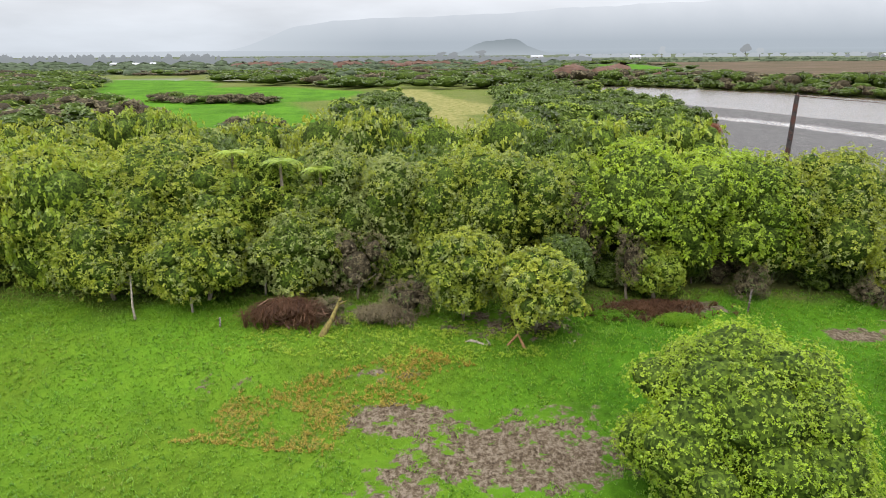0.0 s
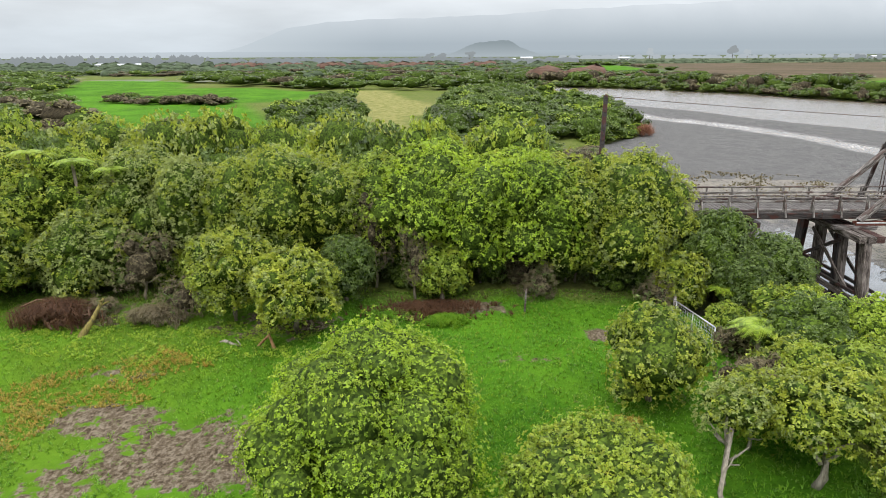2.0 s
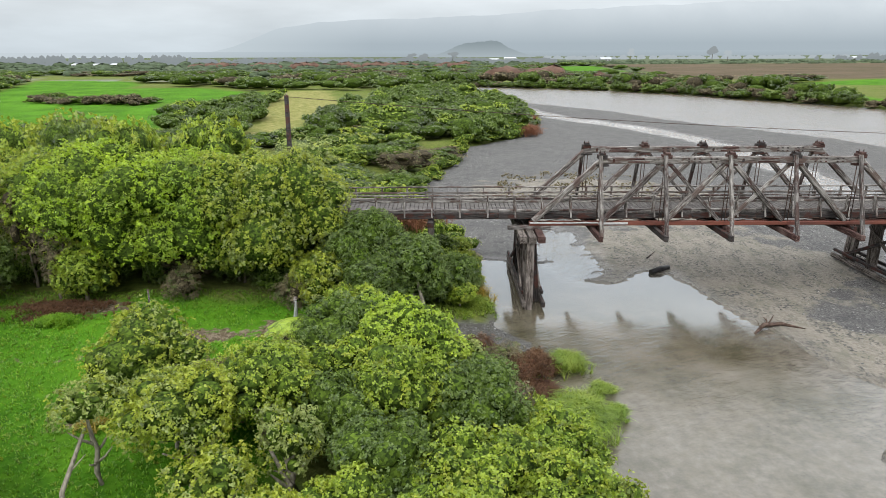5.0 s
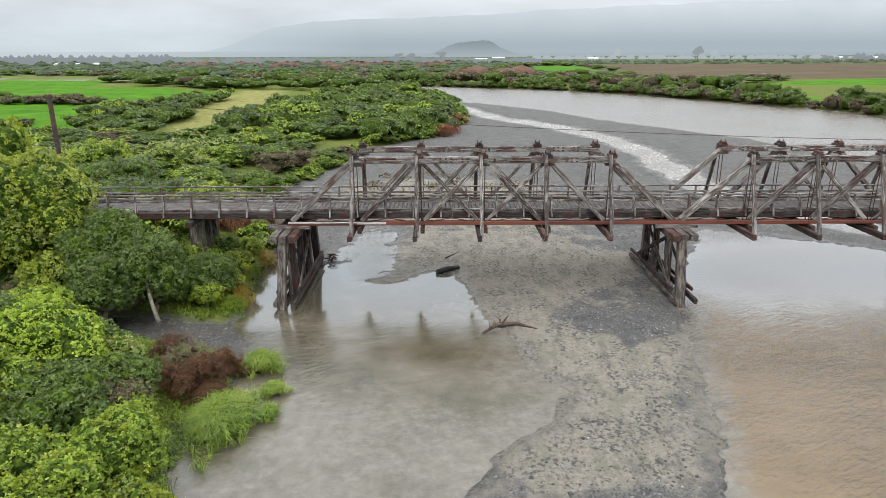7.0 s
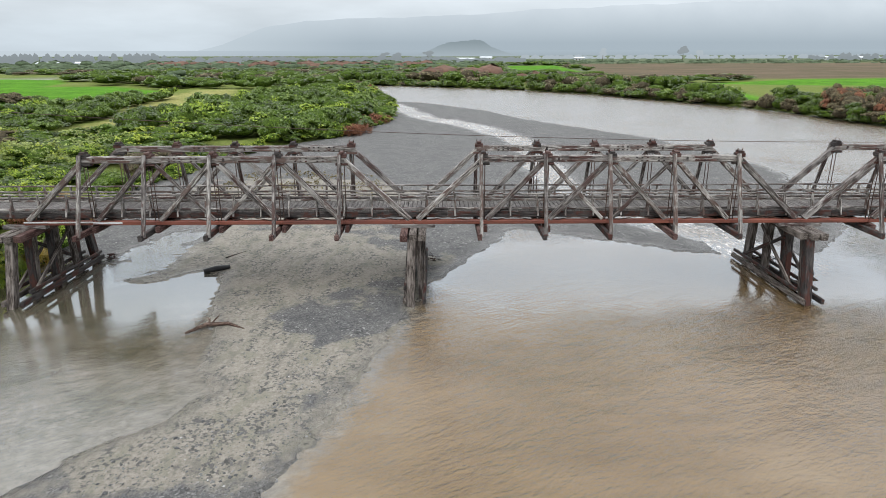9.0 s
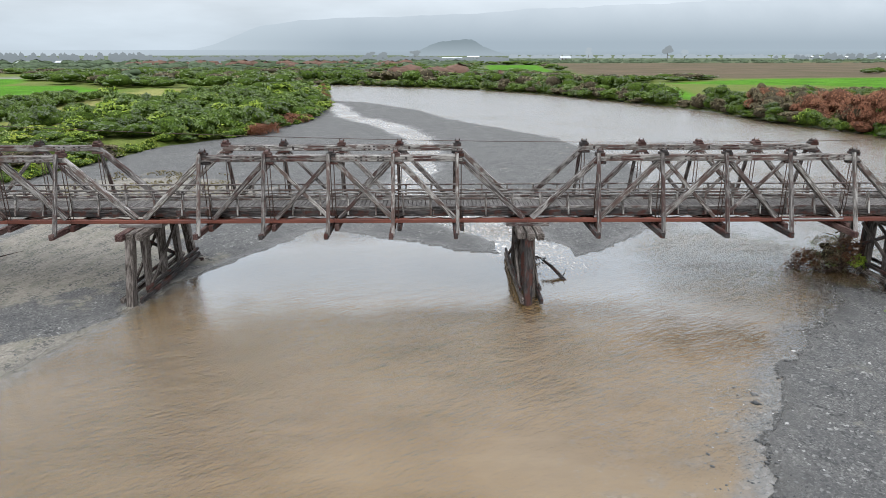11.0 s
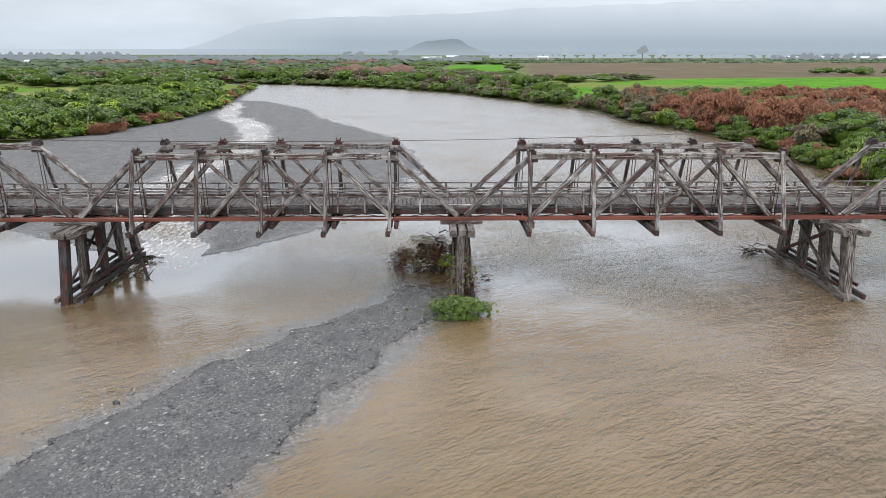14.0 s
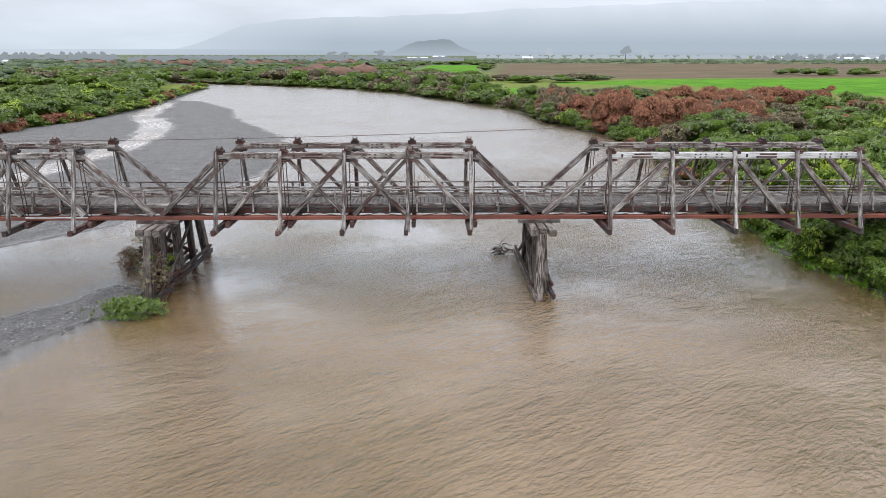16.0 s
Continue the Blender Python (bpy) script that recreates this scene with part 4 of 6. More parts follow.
# ---- power pole and wire ----
pole = thing("power_pole", "dark weathered wooden power pole on the west bank", "pole", (19.25, 37.95, 0))
bm = bmesh.new()
tube_into(bm, [(0, 0, 0.6), (0.02, 0, 5.0), (0.1, 0, 11.6)], [0.2, 0.17, 0.13], 10)
part("shaft", bm, WOOD_DARK, pole)
bm = bmesh.new()
tube_into(bm, [(0.1, 0, 11.6), (0.1, 0, 11.72)], [0.05, 0.03], 8)
part("insulator", bm, plain("porcelain", (0.3, 0.25, 0.2)), pole)
wire = thing("overhead_wire", "thin dark overhead wire strung across the river", "wire", (0, 0, 0))
bm = bmesh.new()
pts = []
for i in range(41):
    x = 19.3 + (175 - 19.3) * i / 40
    pts.append((x, 37.95 + (x - 19.3) * 0.035, 8.25 + 3.3 * ((x - 93) / 74) ** 2))
tube_into(bm, pts, [0.017] * len(pts), 4)
part("cable", bm, IRON, wire)


# ---- plants ----
def leaf_shapes(centre, axis, count, length, width, r, corners=3):
    """Rosettes of pointed leaves: centre and axis are (n, 3); count leaves in each, of 3 or 4 corners."""
    n = len(centre)
    c = np.repeat(centre, count, 0)
    a = np.repeat(axis, count, 0)
    radial = r.normal(size=(n * count, 3))
    radial -= a * (radial * a).sum(1, keepdims=True)
    radial /= np.linalg.norm(radial, axis=1, keepdims=True) + 1e-9
    d = radial + a * r.uniform(-0.1, 0.8, (n * count, 1))
    d /= np.linalg.norm(d, axis=1, keepdims=True)
    side = np.cross(d, a + 0.35 * r.normal(size=a.shape))
    side /= np.linalg.norm(side, axis=1, keepdims=True) + 1e-9
    ln = length * r.uniform(0.65, 1.3, (n * count, 1))
    wd = width * r.uniform(0.7, 1.25, (n * count, 1))
    hub = np.arange(n * count) // count
    at = n + np.arange(n * count) * (corners - 1)
    if corners == 4:
        mid = c + d * ln * 0.55
        v = np.stack([mid + side * wd, c + d * ln, mid - side * wd], 1)
        f = np.stack([hub, at, at + 1, at + 2], 1)
    else:
        far = c + d * ln
        v = np.stack([far + side * wd * 0.9, far - side * wd * 0.9], 1)
        f = np.stack([hub, at, at + 1], 1)
    return np.concatenate([centre, v.reshape(-1, 3)]), f


def blob(centre, radius, r, rings=7, segs=10, lump=1.0):
    """A lumpy closed form inside a crown that keeps daylight from showing through the leaves."""
    v, f = [], []
    ph = r.uniform(0, 6.28, 3)
    for i in range(rings + 1):
        th = math.pi * i / rings
        for k in range(segs):
            a = 2 * math.pi * k / segs
            d = np.array([math.sin(th) * math.cos(a), math.sin(th) * math.sin(a), math.cos(th)])
            s = 1 + lump * (0.13 * math.sin(3 * a + ph[0] + 2 * th) + 0.1 * math.sin(5 * th + ph[1] + a) + 0.06 * math.sin(7 * a + ph[2]))
            v.append(centre + d * radius * s)
    for i in range(rings):
        for k in range(segs):
            a, b = i * segs + k, i * segs + (k + 1) % segs
            f.append((a, a + segs, b + segs, b))
    return np.array(v), np.array(f)


def mesh_of(name, chunks):
    """One mesh from (verts, faces, material) chunks; a chunk's faces all have the same number of corners."""
    vs, loops, starts, mi, mats, base, at = [], [], [], [], [], 0, 0
    for v, f, m in chunks:
        if m not in mats:
            mats.append(m)
        vs.append(v)
        loops.append((f + base).ravel())
        k = f.shape[1]
        starts.append(at + np.arange(0, len(f) * k, k))
        at += len(f) * k
        mi.append(np.full(len(f), mats.index(m), np.int32))
        base += len(v)
    vs, loops, starts, mi = (np.concatenate(a) for a in (vs, loops, starts, mi))
    me = bpy.data.meshes.new(name)
    me.vertices.add(len(vs))
    me.vertices.foreach_set("co", vs.astype(np.float32).ravel())
    me.loops.add(len(loops))
    me.loops.foreach_set("vertex_index", loops.astype(np.int32))
    me.polygons.add(len(starts))
    me.polygons.foreach_set("loop_start", starts.astype(np.int32))
    me.polygons.foreach_set("material_index", mi)
    me.update(calc_edges=True)
    for m in mats:
        me.materials.append(m)
    return me


def lobes_of(rx, ry, rz, zc, r, n, size=(0.2, 0.46)):
    """Main body and boughs of a crown: centres and radii."""
    out = [(np.array([0, 0, zc]), np.array([rx, ry, rz]) * 0.78)]
    for i in range(n):
        a = 2.4 * i + r.uniform(-0.5, 0.5)
        el = r.uniform(-0.7, 1.3)
        d = np.array([math.cos(a) * math.cos(el), math.sin(a) * math.cos(el), math.sin(el)])
        s = r.uniform(*size)
        k = (1.0 - s * 0.86) * r.uniform(0.82, 1.14)
        out.append((np.array([0, 0, zc]) + d * np.array([rx, ry, rz]) * k, np.array([rx, ry, rz]) * s * r.uniform(0.85, 1.15, 3)))
    return out


ACCENT = {"bright": "green", "green": "olive", "dark": "fade", "olive": "grey", "grey": "olive", "lime": "bright", "rust": "brown", "brown": "dark", "dull": "dark", "fade": "dull"}


def crown_mesh(name, rx, ry, rz, zc, style, clumps, per, leaf, seed, boughs=9, core=0.84, aspect=0.36, ragged=0.12, corners=3, coarse=False):
    r = np.random.default_rng(seed)
    lobes = lobes_of(rx, ry, rz, zc, r, boughs)
    area = np.array([(l[1][0] * l[1][1]) ** 1.0 for l in lobes])
    area[0] *= 0.8
    tufts = max(12, clumps // 4)
    pick = r.choice(len(lobes), size=tufts * 8, p=area / area.sum())
    d = r.normal(size=(tufts * 8, 3))
    d /= np.linalg.norm(d, axis=1, keepdims=True)
    cs, rs = np.array([l[0] for l in lobes])[pick], np.array([l[1] for l in lobes])[pick]
    depth = 1 - np.abs(r.normal(0, ragged * 0.5, (len(d), 1))) + np.maximum(r.normal(-0.05, ragged, (len(d), 1)), 0)
    p = cs + d * rs * depth
    keep = d[:, 2] > -0.75
    for i, (c, rad) in enumerate(lobes):
        inside = (((p - c) / rad) ** 2).sum(1) < 0.80
        keep &= ~(inside & (pick != i))
    p, d, rs = p[keep][:tufts], d[keep][:tufts], rs[keep][:tufts]
    ax = d / rs
    ax /= np.linalg.norm(ax, axis=1, keepdims=True)
    ax = ax + np.array([0, 0, 0.45])
    ax /= np.linalg.norm(ax, axis=1, keepdims=True)
    # each shoot ends in a rounded tuft: leaf rosettes over a small dome
    size = leaf * r.uniform(0.5, 1.7, (len(p), 1))
    p, ax, size = np.repeat(p, 4, 0), np.repeat(ax, 4, 0), np.repeat(size, 4, 0)
    spread = ax + 0.75 * r.normal(size=ax.shape)
    spread /= np.linalg.norm(spread, axis=1, keepdims=True) + 1e-9
    p = p + spread * size
    ax = spread + np.array([0, 0, 0.25])
    ax /= np.linalg.norm(ax, axis=1, keepdims=True) + 1e-9
    chunks = []
    blend = np.repeat(r.uniform(size=len(p) // 4), 4) + 0.22 * np.sin(p @ np.array([2.1, 1.3, 1.7]) / max(rx, 0.5) * 2.2 + seed) > 0.8
    for sel, look_ in ((~blend, style), (blend, ACCENT.get(style, style))):
        if sel.any():
            v, f = leaf_shapes(p[sel], ax[sel], per, leaf, leaf * aspect, r, corners)
            chunks.append((v, f, LEAF[look_]))
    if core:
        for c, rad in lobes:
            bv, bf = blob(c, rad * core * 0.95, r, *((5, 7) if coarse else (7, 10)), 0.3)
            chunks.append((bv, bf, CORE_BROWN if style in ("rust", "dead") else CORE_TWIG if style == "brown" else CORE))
    return mesh_of(name, chunks)


def trunk_into(bm, r, base, top, width, limbs, spread):
    """A bent tapered trunk with limbs that fork from its upper half."""
    base, top = Vector(base), Vector(top)
    pts = [base.lerp(top, k / 4) + Vector((r.uniform(-1, 1), r.uniform(-1, 1), 0)) * 0.12 * (k in (1, 2, 3)) for k in range(5)]
    tube_into(bm, pts, [width, width * 0.85, width * 0.7, width * 0.55, width * 0.35], 8)
    for i in range(limbs):
        s = base.lerp(top, r.uniform(0.3, 0.7))
        a = 2 * math.pi * (i + r.uniform(-0.3, 0.3)) / limbs
        e = s + Vector((math.cos(a) * spread, math.sin(a) * spread, r.uniform(0.5, 1.1) * spread))
        m = s.lerp(e, 0.5) + Vector((0, 0, -0.1 * spread))
        tube_into(bm, [s, m, e], [width * 0.5, width * 0.38, width * 0.16], 6)


TREES = []


def tree(x, y, r, top, style, seed, low=None, rx=None, leaf=0.15, clumps=900, per=8, trunk=0.16, bark=None, name="tree", label=None, boughs=9, limbs=4, core=0.84, group="", lean=(0, 0), aspect=0.36, ragged=0.17, corners=3):
    """A tree or bush of its own: crown of leaf rosettes from low to top, on a forked trunk."""
    g = ground_z(x, y)
    low = g + 0.4 * (top - g) * 0.5 if low is None else low
    rz, zc = (top - low) / 2, (top + low) / 2 - g
    rr = random.Random(seed)
    words = {"bright": "bright green leafy", "green": "mid green leafy", "dark": "deep green dense", "olive": "olive green", "grey": "grey-green thin-leaved",
             "lime": "lime green fresh-leaved", "fade": "soft green", "rust": "rust-brown dry", "brown": "brown twiggy half-dead"}
    ob = thing(name, label or f"{words[style]} {name} on the wet bank", name, (x, y, g), group)
    cr = new("crown", crown_mesh("crown", rx or r, r, rz, zc, style, clumps, per, leaf, seed, boughs, core, aspect, ragged, corners, corners == 3))
    cr.parent = ob
    bm = bmesh.new()
    trunk_into(bm, rr, (lean[0], lean[1], -0.25), (rr.uniform(-0.2, 0.2), rr.uniform(-0.2, 0.2), zc), trunk, limbs, r * 0.55)
    part("trunk", bm, bark or BARK, ob)
    TREES.append((x, y, r))
    return ob


# west bank, the trees round the yard
def stand(rows, leaf, per, **more):
    for i, (x, y, r, top, low, style, clumps) in enumerate(rows):
        tree(x, y, r, top, style, int(1000 + 37 * i + abs(x) * 11 + y), low=low, leaf=leaf, per=per, clumps=clumps, **more)


# nearest crowns
tree(7.5, 16.0, 3.6, 6.05, "bright", 11, low=0.3, leaf=0.060, per=4, clumps=22500, corners=4, boughs=44, trunk=0.3, core=0.9)
tree(13.9, 12.9, 2.9, 4.75, "green", 12, low=0.7, leaf=0.062, per=6, clumps=13000, corners=4, boughs=24, trunk=0.2, core=0.9)
tree(17.6, 20.7, 2.1, 5.1, "olive", 13, low=1.0, leaf=0.083, per=4, clumps=3279, corners=4, boughs=16, trunk=0.14)
tree(18.3, 15.6, 1.1, 5.0, "grey", 14, low=3.3, leaf=0.069, per=4, clumps=1251, corners=4, boughs=13, trunk=0.1, bark=BARK_PALE, core=0.5, limbs=5)
tree(21.0, 15.6, 1.9, 5.2, "olive", 15, low=2.6, leaf=0.083, per=4, clumps=3578, corners=4, boughs=17, trunk=0.16, bark=BARK_PALE, core=0.7)
tree(22.6, 17.8, 2.0, 5.0, "green", 16, low=2.4, leaf=0.076, per=4, clumps=3578, corners=4, boughs=17, trunk=0.15, bark=BARK_PALE, core=0.7)
tree(24.2, 15.0, 1.05, 4.5, "grey", 17, low=2.4, leaf=0.069, per=4, clumps=1429, corners=4, boughs=14, trunk=0.16, bark=BARK_PALE, core=0.6)
tree(22.6, 13.4, 1.3, 4.0, "olive", 18, low=2.2, leaf=0.076, per=4, clumps=1788, corners=4, boughs=14, trunk=0.14, bark=BARK_PALE, core=0.6)
tree(24.4, 22.6, 2.0, 4.7, "dark", 19, low=1.2, leaf=0.089, per=4, clumps=2981, corners=4, boughs=16)
tree(24.8, 25.0, 1.7, 4.4, "green", 20, low=1.0, leaf=0.089, per=4, clumps=2384, corners=4, boughs=16)
tree(27.3, 21.8, 2.0, 5.0, "lime", 21, low=1.4, leaf=0.089, per=4, clumps=3578, corners=4, boughs=18)
tree(27.3, 18.2, 1.9, 4.8, "green", 22, low=1.4, leaf=0.089, per=4, clumps=3279, corners=4, boughs=17)
tree(27.0, 14.8, 1.7, 4.2, "dark", 23, low=1.4, leaf=0.083, per=4, clumps=2683, corners=4, boughs=16, bark=BARK_PALE)
tree(29.7, 17.8, 1.8, 4.1, "dark", 24, low=0.9, leaf=0.089, per=4, clumps=3279, corners=4, boughs=17)
tree(29.6, 14.5, 1.9, 4.0, "green", 25, low=0.9, leaf=0.089, per=4, clumps=3279, corners=4, boughs=17)
tree(32.2, 16.4, 1.5, 3.3, "green", 26, low=0.7, leaf=0.083, per=4, clumps=2683, corners=4, boughs=17)
tree(32.0, 13.4, 1.7, 3.6, "green", 27, low=0.7, leaf=0.089, per=4, clumps=2683, corners=4, boughs=17)
tree(28.8, 11.4, 2.0, 4.3, "green", 28, low=0.9, leaf=0.089, per=4, clumps=2683, corners=4, boughs=17)
tree(24.6, 11.2, 1.9, 4.0, "olive", 29, low=1.0, leaf=0.089, per=4, clumps=2683, corners=4, boughs=17)
tree(28.0, 24.0, 1.4, 3.0, "dark", 30, low=0.9, leaf=0.089, per=4, clumps=2086, corners=4, boughs=16)
tree(30.2, 21.0, 1.3, 3.0, "dark", 31, low=0.7, leaf=0.083, per=4, clumps=1788, corners=4, boughs=16)

for i, (x, y, r, top, low, style) in enumerate([(19.8, 17.4, 1.3, 4.4, 1.8, "olive"), (20.9, 19.4, 1.3, 3.9, 1.2, "brown"), (22.6, 20.3, 1.5, 4.2, 1.2, "olive"), (25.1, 19.8, 1.5, 4.4, 1.2, "green"),
                                                 (25.2, 17.0, 1.5, 4.5, 1.3, "dark"), (25.9, 12.9, 1.4, 3.8, 1.0, "green"), (30.9, 19.4, 1.2, 2.8, 0.7, "brown"), (31.6, 18.4, 1.1, 2.7, 0.5, "green"),
                                                 (30.9, 11.6, 1.6, 3.3, 0.7, "fade"), (33.6, 14.4, 1.1, 2.4, 0.4, "olive"), (33.0, 11.2, 1.4, 2.8, 0.5, "green"), (29.2, 22.9, 1.1, 2.9, 0.8, "grey"),
                                                 (25.9, 23.6, 1.4, 4.3, 1.2, "lime"), (22.6, 24.6, 1.0, 2.8, 1.0, "brown"), (23.2, 27.2, 1.0, 2.6, 1.0, "green"), (31.2, 9.6, 1.5, 3.2, 0.6, "fade"), (27.2, 9.4, 1.8, 4.0, 0.8, "green")]):
    tree(x, y, r, top, style, 400 + i, low=low, leaf=0.085, per=4, clumps=1630, boughs=14, corners=4, trunk=0.08, bark=BARK_PALE, name="bush")

# the front of the wood, behind the yard
FRONT = [(-24.0, 34.5, 4.6, 9.2, 2.2, "olive", 4420), (-17.5, 35.2, 4.4, 9.4, 2.4, "olive", 4420), (-12.6, 35.0, 3.6, 8.9, 2.4, "green", 3380),
         (-19.4, 30.9, 3.0, 6.4, 1.5, "olive", 2700), (-14.2, 30.5, 2.9, 6.3, 1.7, "olive", 2600), (-9.4, 31.6, 2.7, 6.0, 1.4, "grey", 2340),
         (-7.9, 35.4, 3.5, 8.8, 2.2, "grey", 3380), (-4.4, 34.2, 2.7, 8.6, 2.0, "grey", 2600), (1.5, 34.6, 4.6, 9.2, 1.6, "olive", 4940),
         (-0.6, 28.2, 2.1, 5.8, 1.8, "olive", 2080), (2.8, 26.6, 2.1, 5.4, 1.7, "olive", 2470), (9.3, 34.2, 4.1, 9.1, 2.0, "bright", 4420),
         (14.4, 34.2, 4.2, 8.9, 2.0, "bright", 4420), (19.8, 33.4, 3.5, 8.7, 1.7, "olive", 3900), (24.3, 32.2, 2.2, 5.9, 1.2, "dark", 2200),
         (27.0, 31.2, 1.9, 4.8, 0.9, "dark", 1820), (22.2, 30.6, 1.4, 4.0, 1.0, "olive", 1300), (9.6, 31.0, 1.5, 4.3, 1.6, "green", 1300), (4.6, 30.4, 1.5, 5.0, 1.5, "dark", 1300),
         (29.3, 33.4, 1.5, 3.0, 0.5, "dark", 1300), (25.2, 29.6, 1.5, 4.0, 1.2, "dark", 1560), (-29.5, 33.0, 4.0, 8.5, 2.0, "green", 3380),
         (11.8, 33.4, 3.5, 8.9, 2.0, "bright", 3000), (-15.2, 33.6, 3.3, 8.5, 2.0, "olive", 2800), (5.4, 34.9, 3.1, 8.5, 2.0, "green", 2600), (-1.6, 34.4, 3.0, 8.7, 1.8, "olive", 2600), (17.2, 33.6, 3.0, 8.7, 1.8, "olive", 2600), (-21.0, 33.2, 3.2, 8.2, 1.8, "green", 2600)]
stand([(*k[:6], int(k[6] * 2.05)) for k in FRONT], 0.10, 4, trunk=0.15, boughs=30, aspect=0.46)
for i, (x, y, r, top, style) in enumerate(((26.6, 33.4, 1.5, 4.0, "dark"), (28.6, 34.8, 1.3, 3.1, "green"), (30.0, 36.6, 1.0, 2.2, "olive"), (28.2, 32.2, 1.2, 2.6, "dark"), (29.6, 32.0, 0.9, 1.9, "green"), (30.2, 34.2, 0.8, 1.7, "olive"),
                                               (26.0, 36.6, 1.4, 3.6, "green"), (28.4, 38.6, 1.3, 2.8, "dark"), (29.6, 40.4, 1.0, 2.0, "green"))):
    tree(x, y, r, top, style, 460 + i, low=0.7, leaf=0.085, per=4, clumps=1100, boughs=14, trunk=0.06, bark=BARK_PALE, name="bush", ragged=0.25, label="wet green bush on the bank by the bridge pier")
# dry brown shrubs among them
for i, (x, y, r, top, low) in enumerate([(5.9, 32.6, 1.4, 7.3, 2.0), (8.2, 30.9, 0.8, 5.6, 1.6), (-6.2, 30.8, 1.9, 5.4, 1.3), (-3.4, 29.0, 1.5, 3.4, 1.0), (14.8, 31.0, 1.0, 3.4, 1.0), (-7.6, 28.6, 1.0, 2.4, 0.9), (20.9, 30.2, 1.0, 3.2, 1.0)]):
    tree(x, y, r, top, "brown", 300 + i, low=low, leaf=0.11, per=7, clumps=900, aspect=0.14, core=0.55, name="shrub", boughs=7, trunk=0.09)

# prototypes for the woods further back, each repeated with its own size and turn
PROTO = {}
for style in ("bright", "green", "dark", "olive"):
    for v in range(2):
        ob = thing("tree", f"{style} green rounded tree in the wood", "tree", (0, 0, 0), "wood")
        cr = new("crown", crown_mesh("crown", 1.0, 1.0, 0.62, 0.55, style, 2200, 3, 0.041, 600 + v * 31 + len(style), 24, 0.86, 0.55, 0.10, coarse=True))
        cr.parent = ob
        bm = bmesh.new()
        trunk_into(bm, random.Random(v), (0, 0, -0.1), (0, 0, 0.6), 0.05, 3, 0.4)
        part("trunk", bm, BARK, ob)
        PROTO["rank " + style, v] = ob
for style in ("bright", "green", "dark", "olive", "grey", "rust", "lime", "brown", "dull", "fade"):
    for v in range(2):
        kind_ = "tree" if style not in ("rust", "brown") else "shrub"
        words = {"bright": "bright green rounded", "green": "mid green rounded", "dark": "deep green dense", "olive": "olive green", "grey": "grey-green soft",
                 "rust": "rust-brown dead gorse", "lime": "lime green fresh", "dull": "dull dark green", "fade": "soft green", "brown": "brown twiggy"}[style]
        ob = thing(kind_, f"{words} {kind_} in the riverside scrub", kind_, (0, 0, 0), "riverside scrub")
        cr = new("crown", crown_mesh("crown", 1.0, 1.0, 0.62, 0.55, style, 1000, 3, 0.06, 500 + v * 31 + len(style), 11, 0.82, 0.16 if style in ("rust", "brown") else 0.42, 0.16, coarse=True))
        cr.parent = ob
        bm = bmesh.new()
        trunk_into(bm, random.Random(v), (0, 0, -0.1), (0, 0, 0.6), 0.06, 3, 0.4)
        part("trunk", bm, BARK, ob)
        PROTO[style, v] = ob
USED = {}


def copy_bush(x, y, r, tall, style, rg):
    z = ground_z(x, y)
    v = rg.randrange(2)
    m = Matrix.LocRotScale((x, y, z - 0.1), Euler((0, 0, rg.uniform(0, 6.28))), (r, r * rg.uniform(0.85, 1.15), tall / 1.17))
    src = PROTO[style, v]
    if (style, v) not in USED:
        USED[style, v] = src
        src.matrix_basis = m
        return src
    return copy_thing(src, m @ Matrix.Diagonal((*src.scale, 1)).inverted())


# plain bushes for the uncountable scrub: raw leaves and core, at two finenesses
def raw_bush(seed, clumps, per, leaf, boughs, aspect=0.42):
    r = np.random.default_rng(seed)
    lobes = lobes_of(1.0, 1.0, 0.62, 0.55, r, boughs)
    pick = r.integers(0, len(lobes), clumps)
    d = r.normal(size=(clumps, 3))
    d /= np.linalg.norm(d, axis=1, keepdims=True)
    d[:, 2] = np.abs(d[:, 2]) * 1.0 - 0.25
    p = np.array([l[0] for l in lobes])[pick] + d * np.array([l[1] for l in lobes])[pick] * r.uniform(0.86, 1.12, (clumps, 1))
    ax = d + np.array([0, 0, 0.4])
    ax /= np.linalg.norm(ax, axis=1, keepdims=True)
    v, f = leaf_shapes(p, ax, per, leaf, leaf * aspect, r)
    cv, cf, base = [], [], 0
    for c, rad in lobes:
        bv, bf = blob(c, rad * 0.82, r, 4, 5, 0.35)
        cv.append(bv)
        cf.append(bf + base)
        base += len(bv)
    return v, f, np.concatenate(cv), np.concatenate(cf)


RAW = {"mid": [raw_bush(900 + k, 130, 3, 0.112, 6) for k in range(4)], "far": [raw_bush(950 + k, 42, 3, 0.155, 3) for k in range(4)],
       "fine": [raw_bush(970 + k, 250, 3, 0.078, 7) for k in range(4)], "twig": [raw_bush(990 + k, 620, 3, 0.062, 4, 0.32) for k in range(4)]}
SCRUB = collections.defaultdict(list)


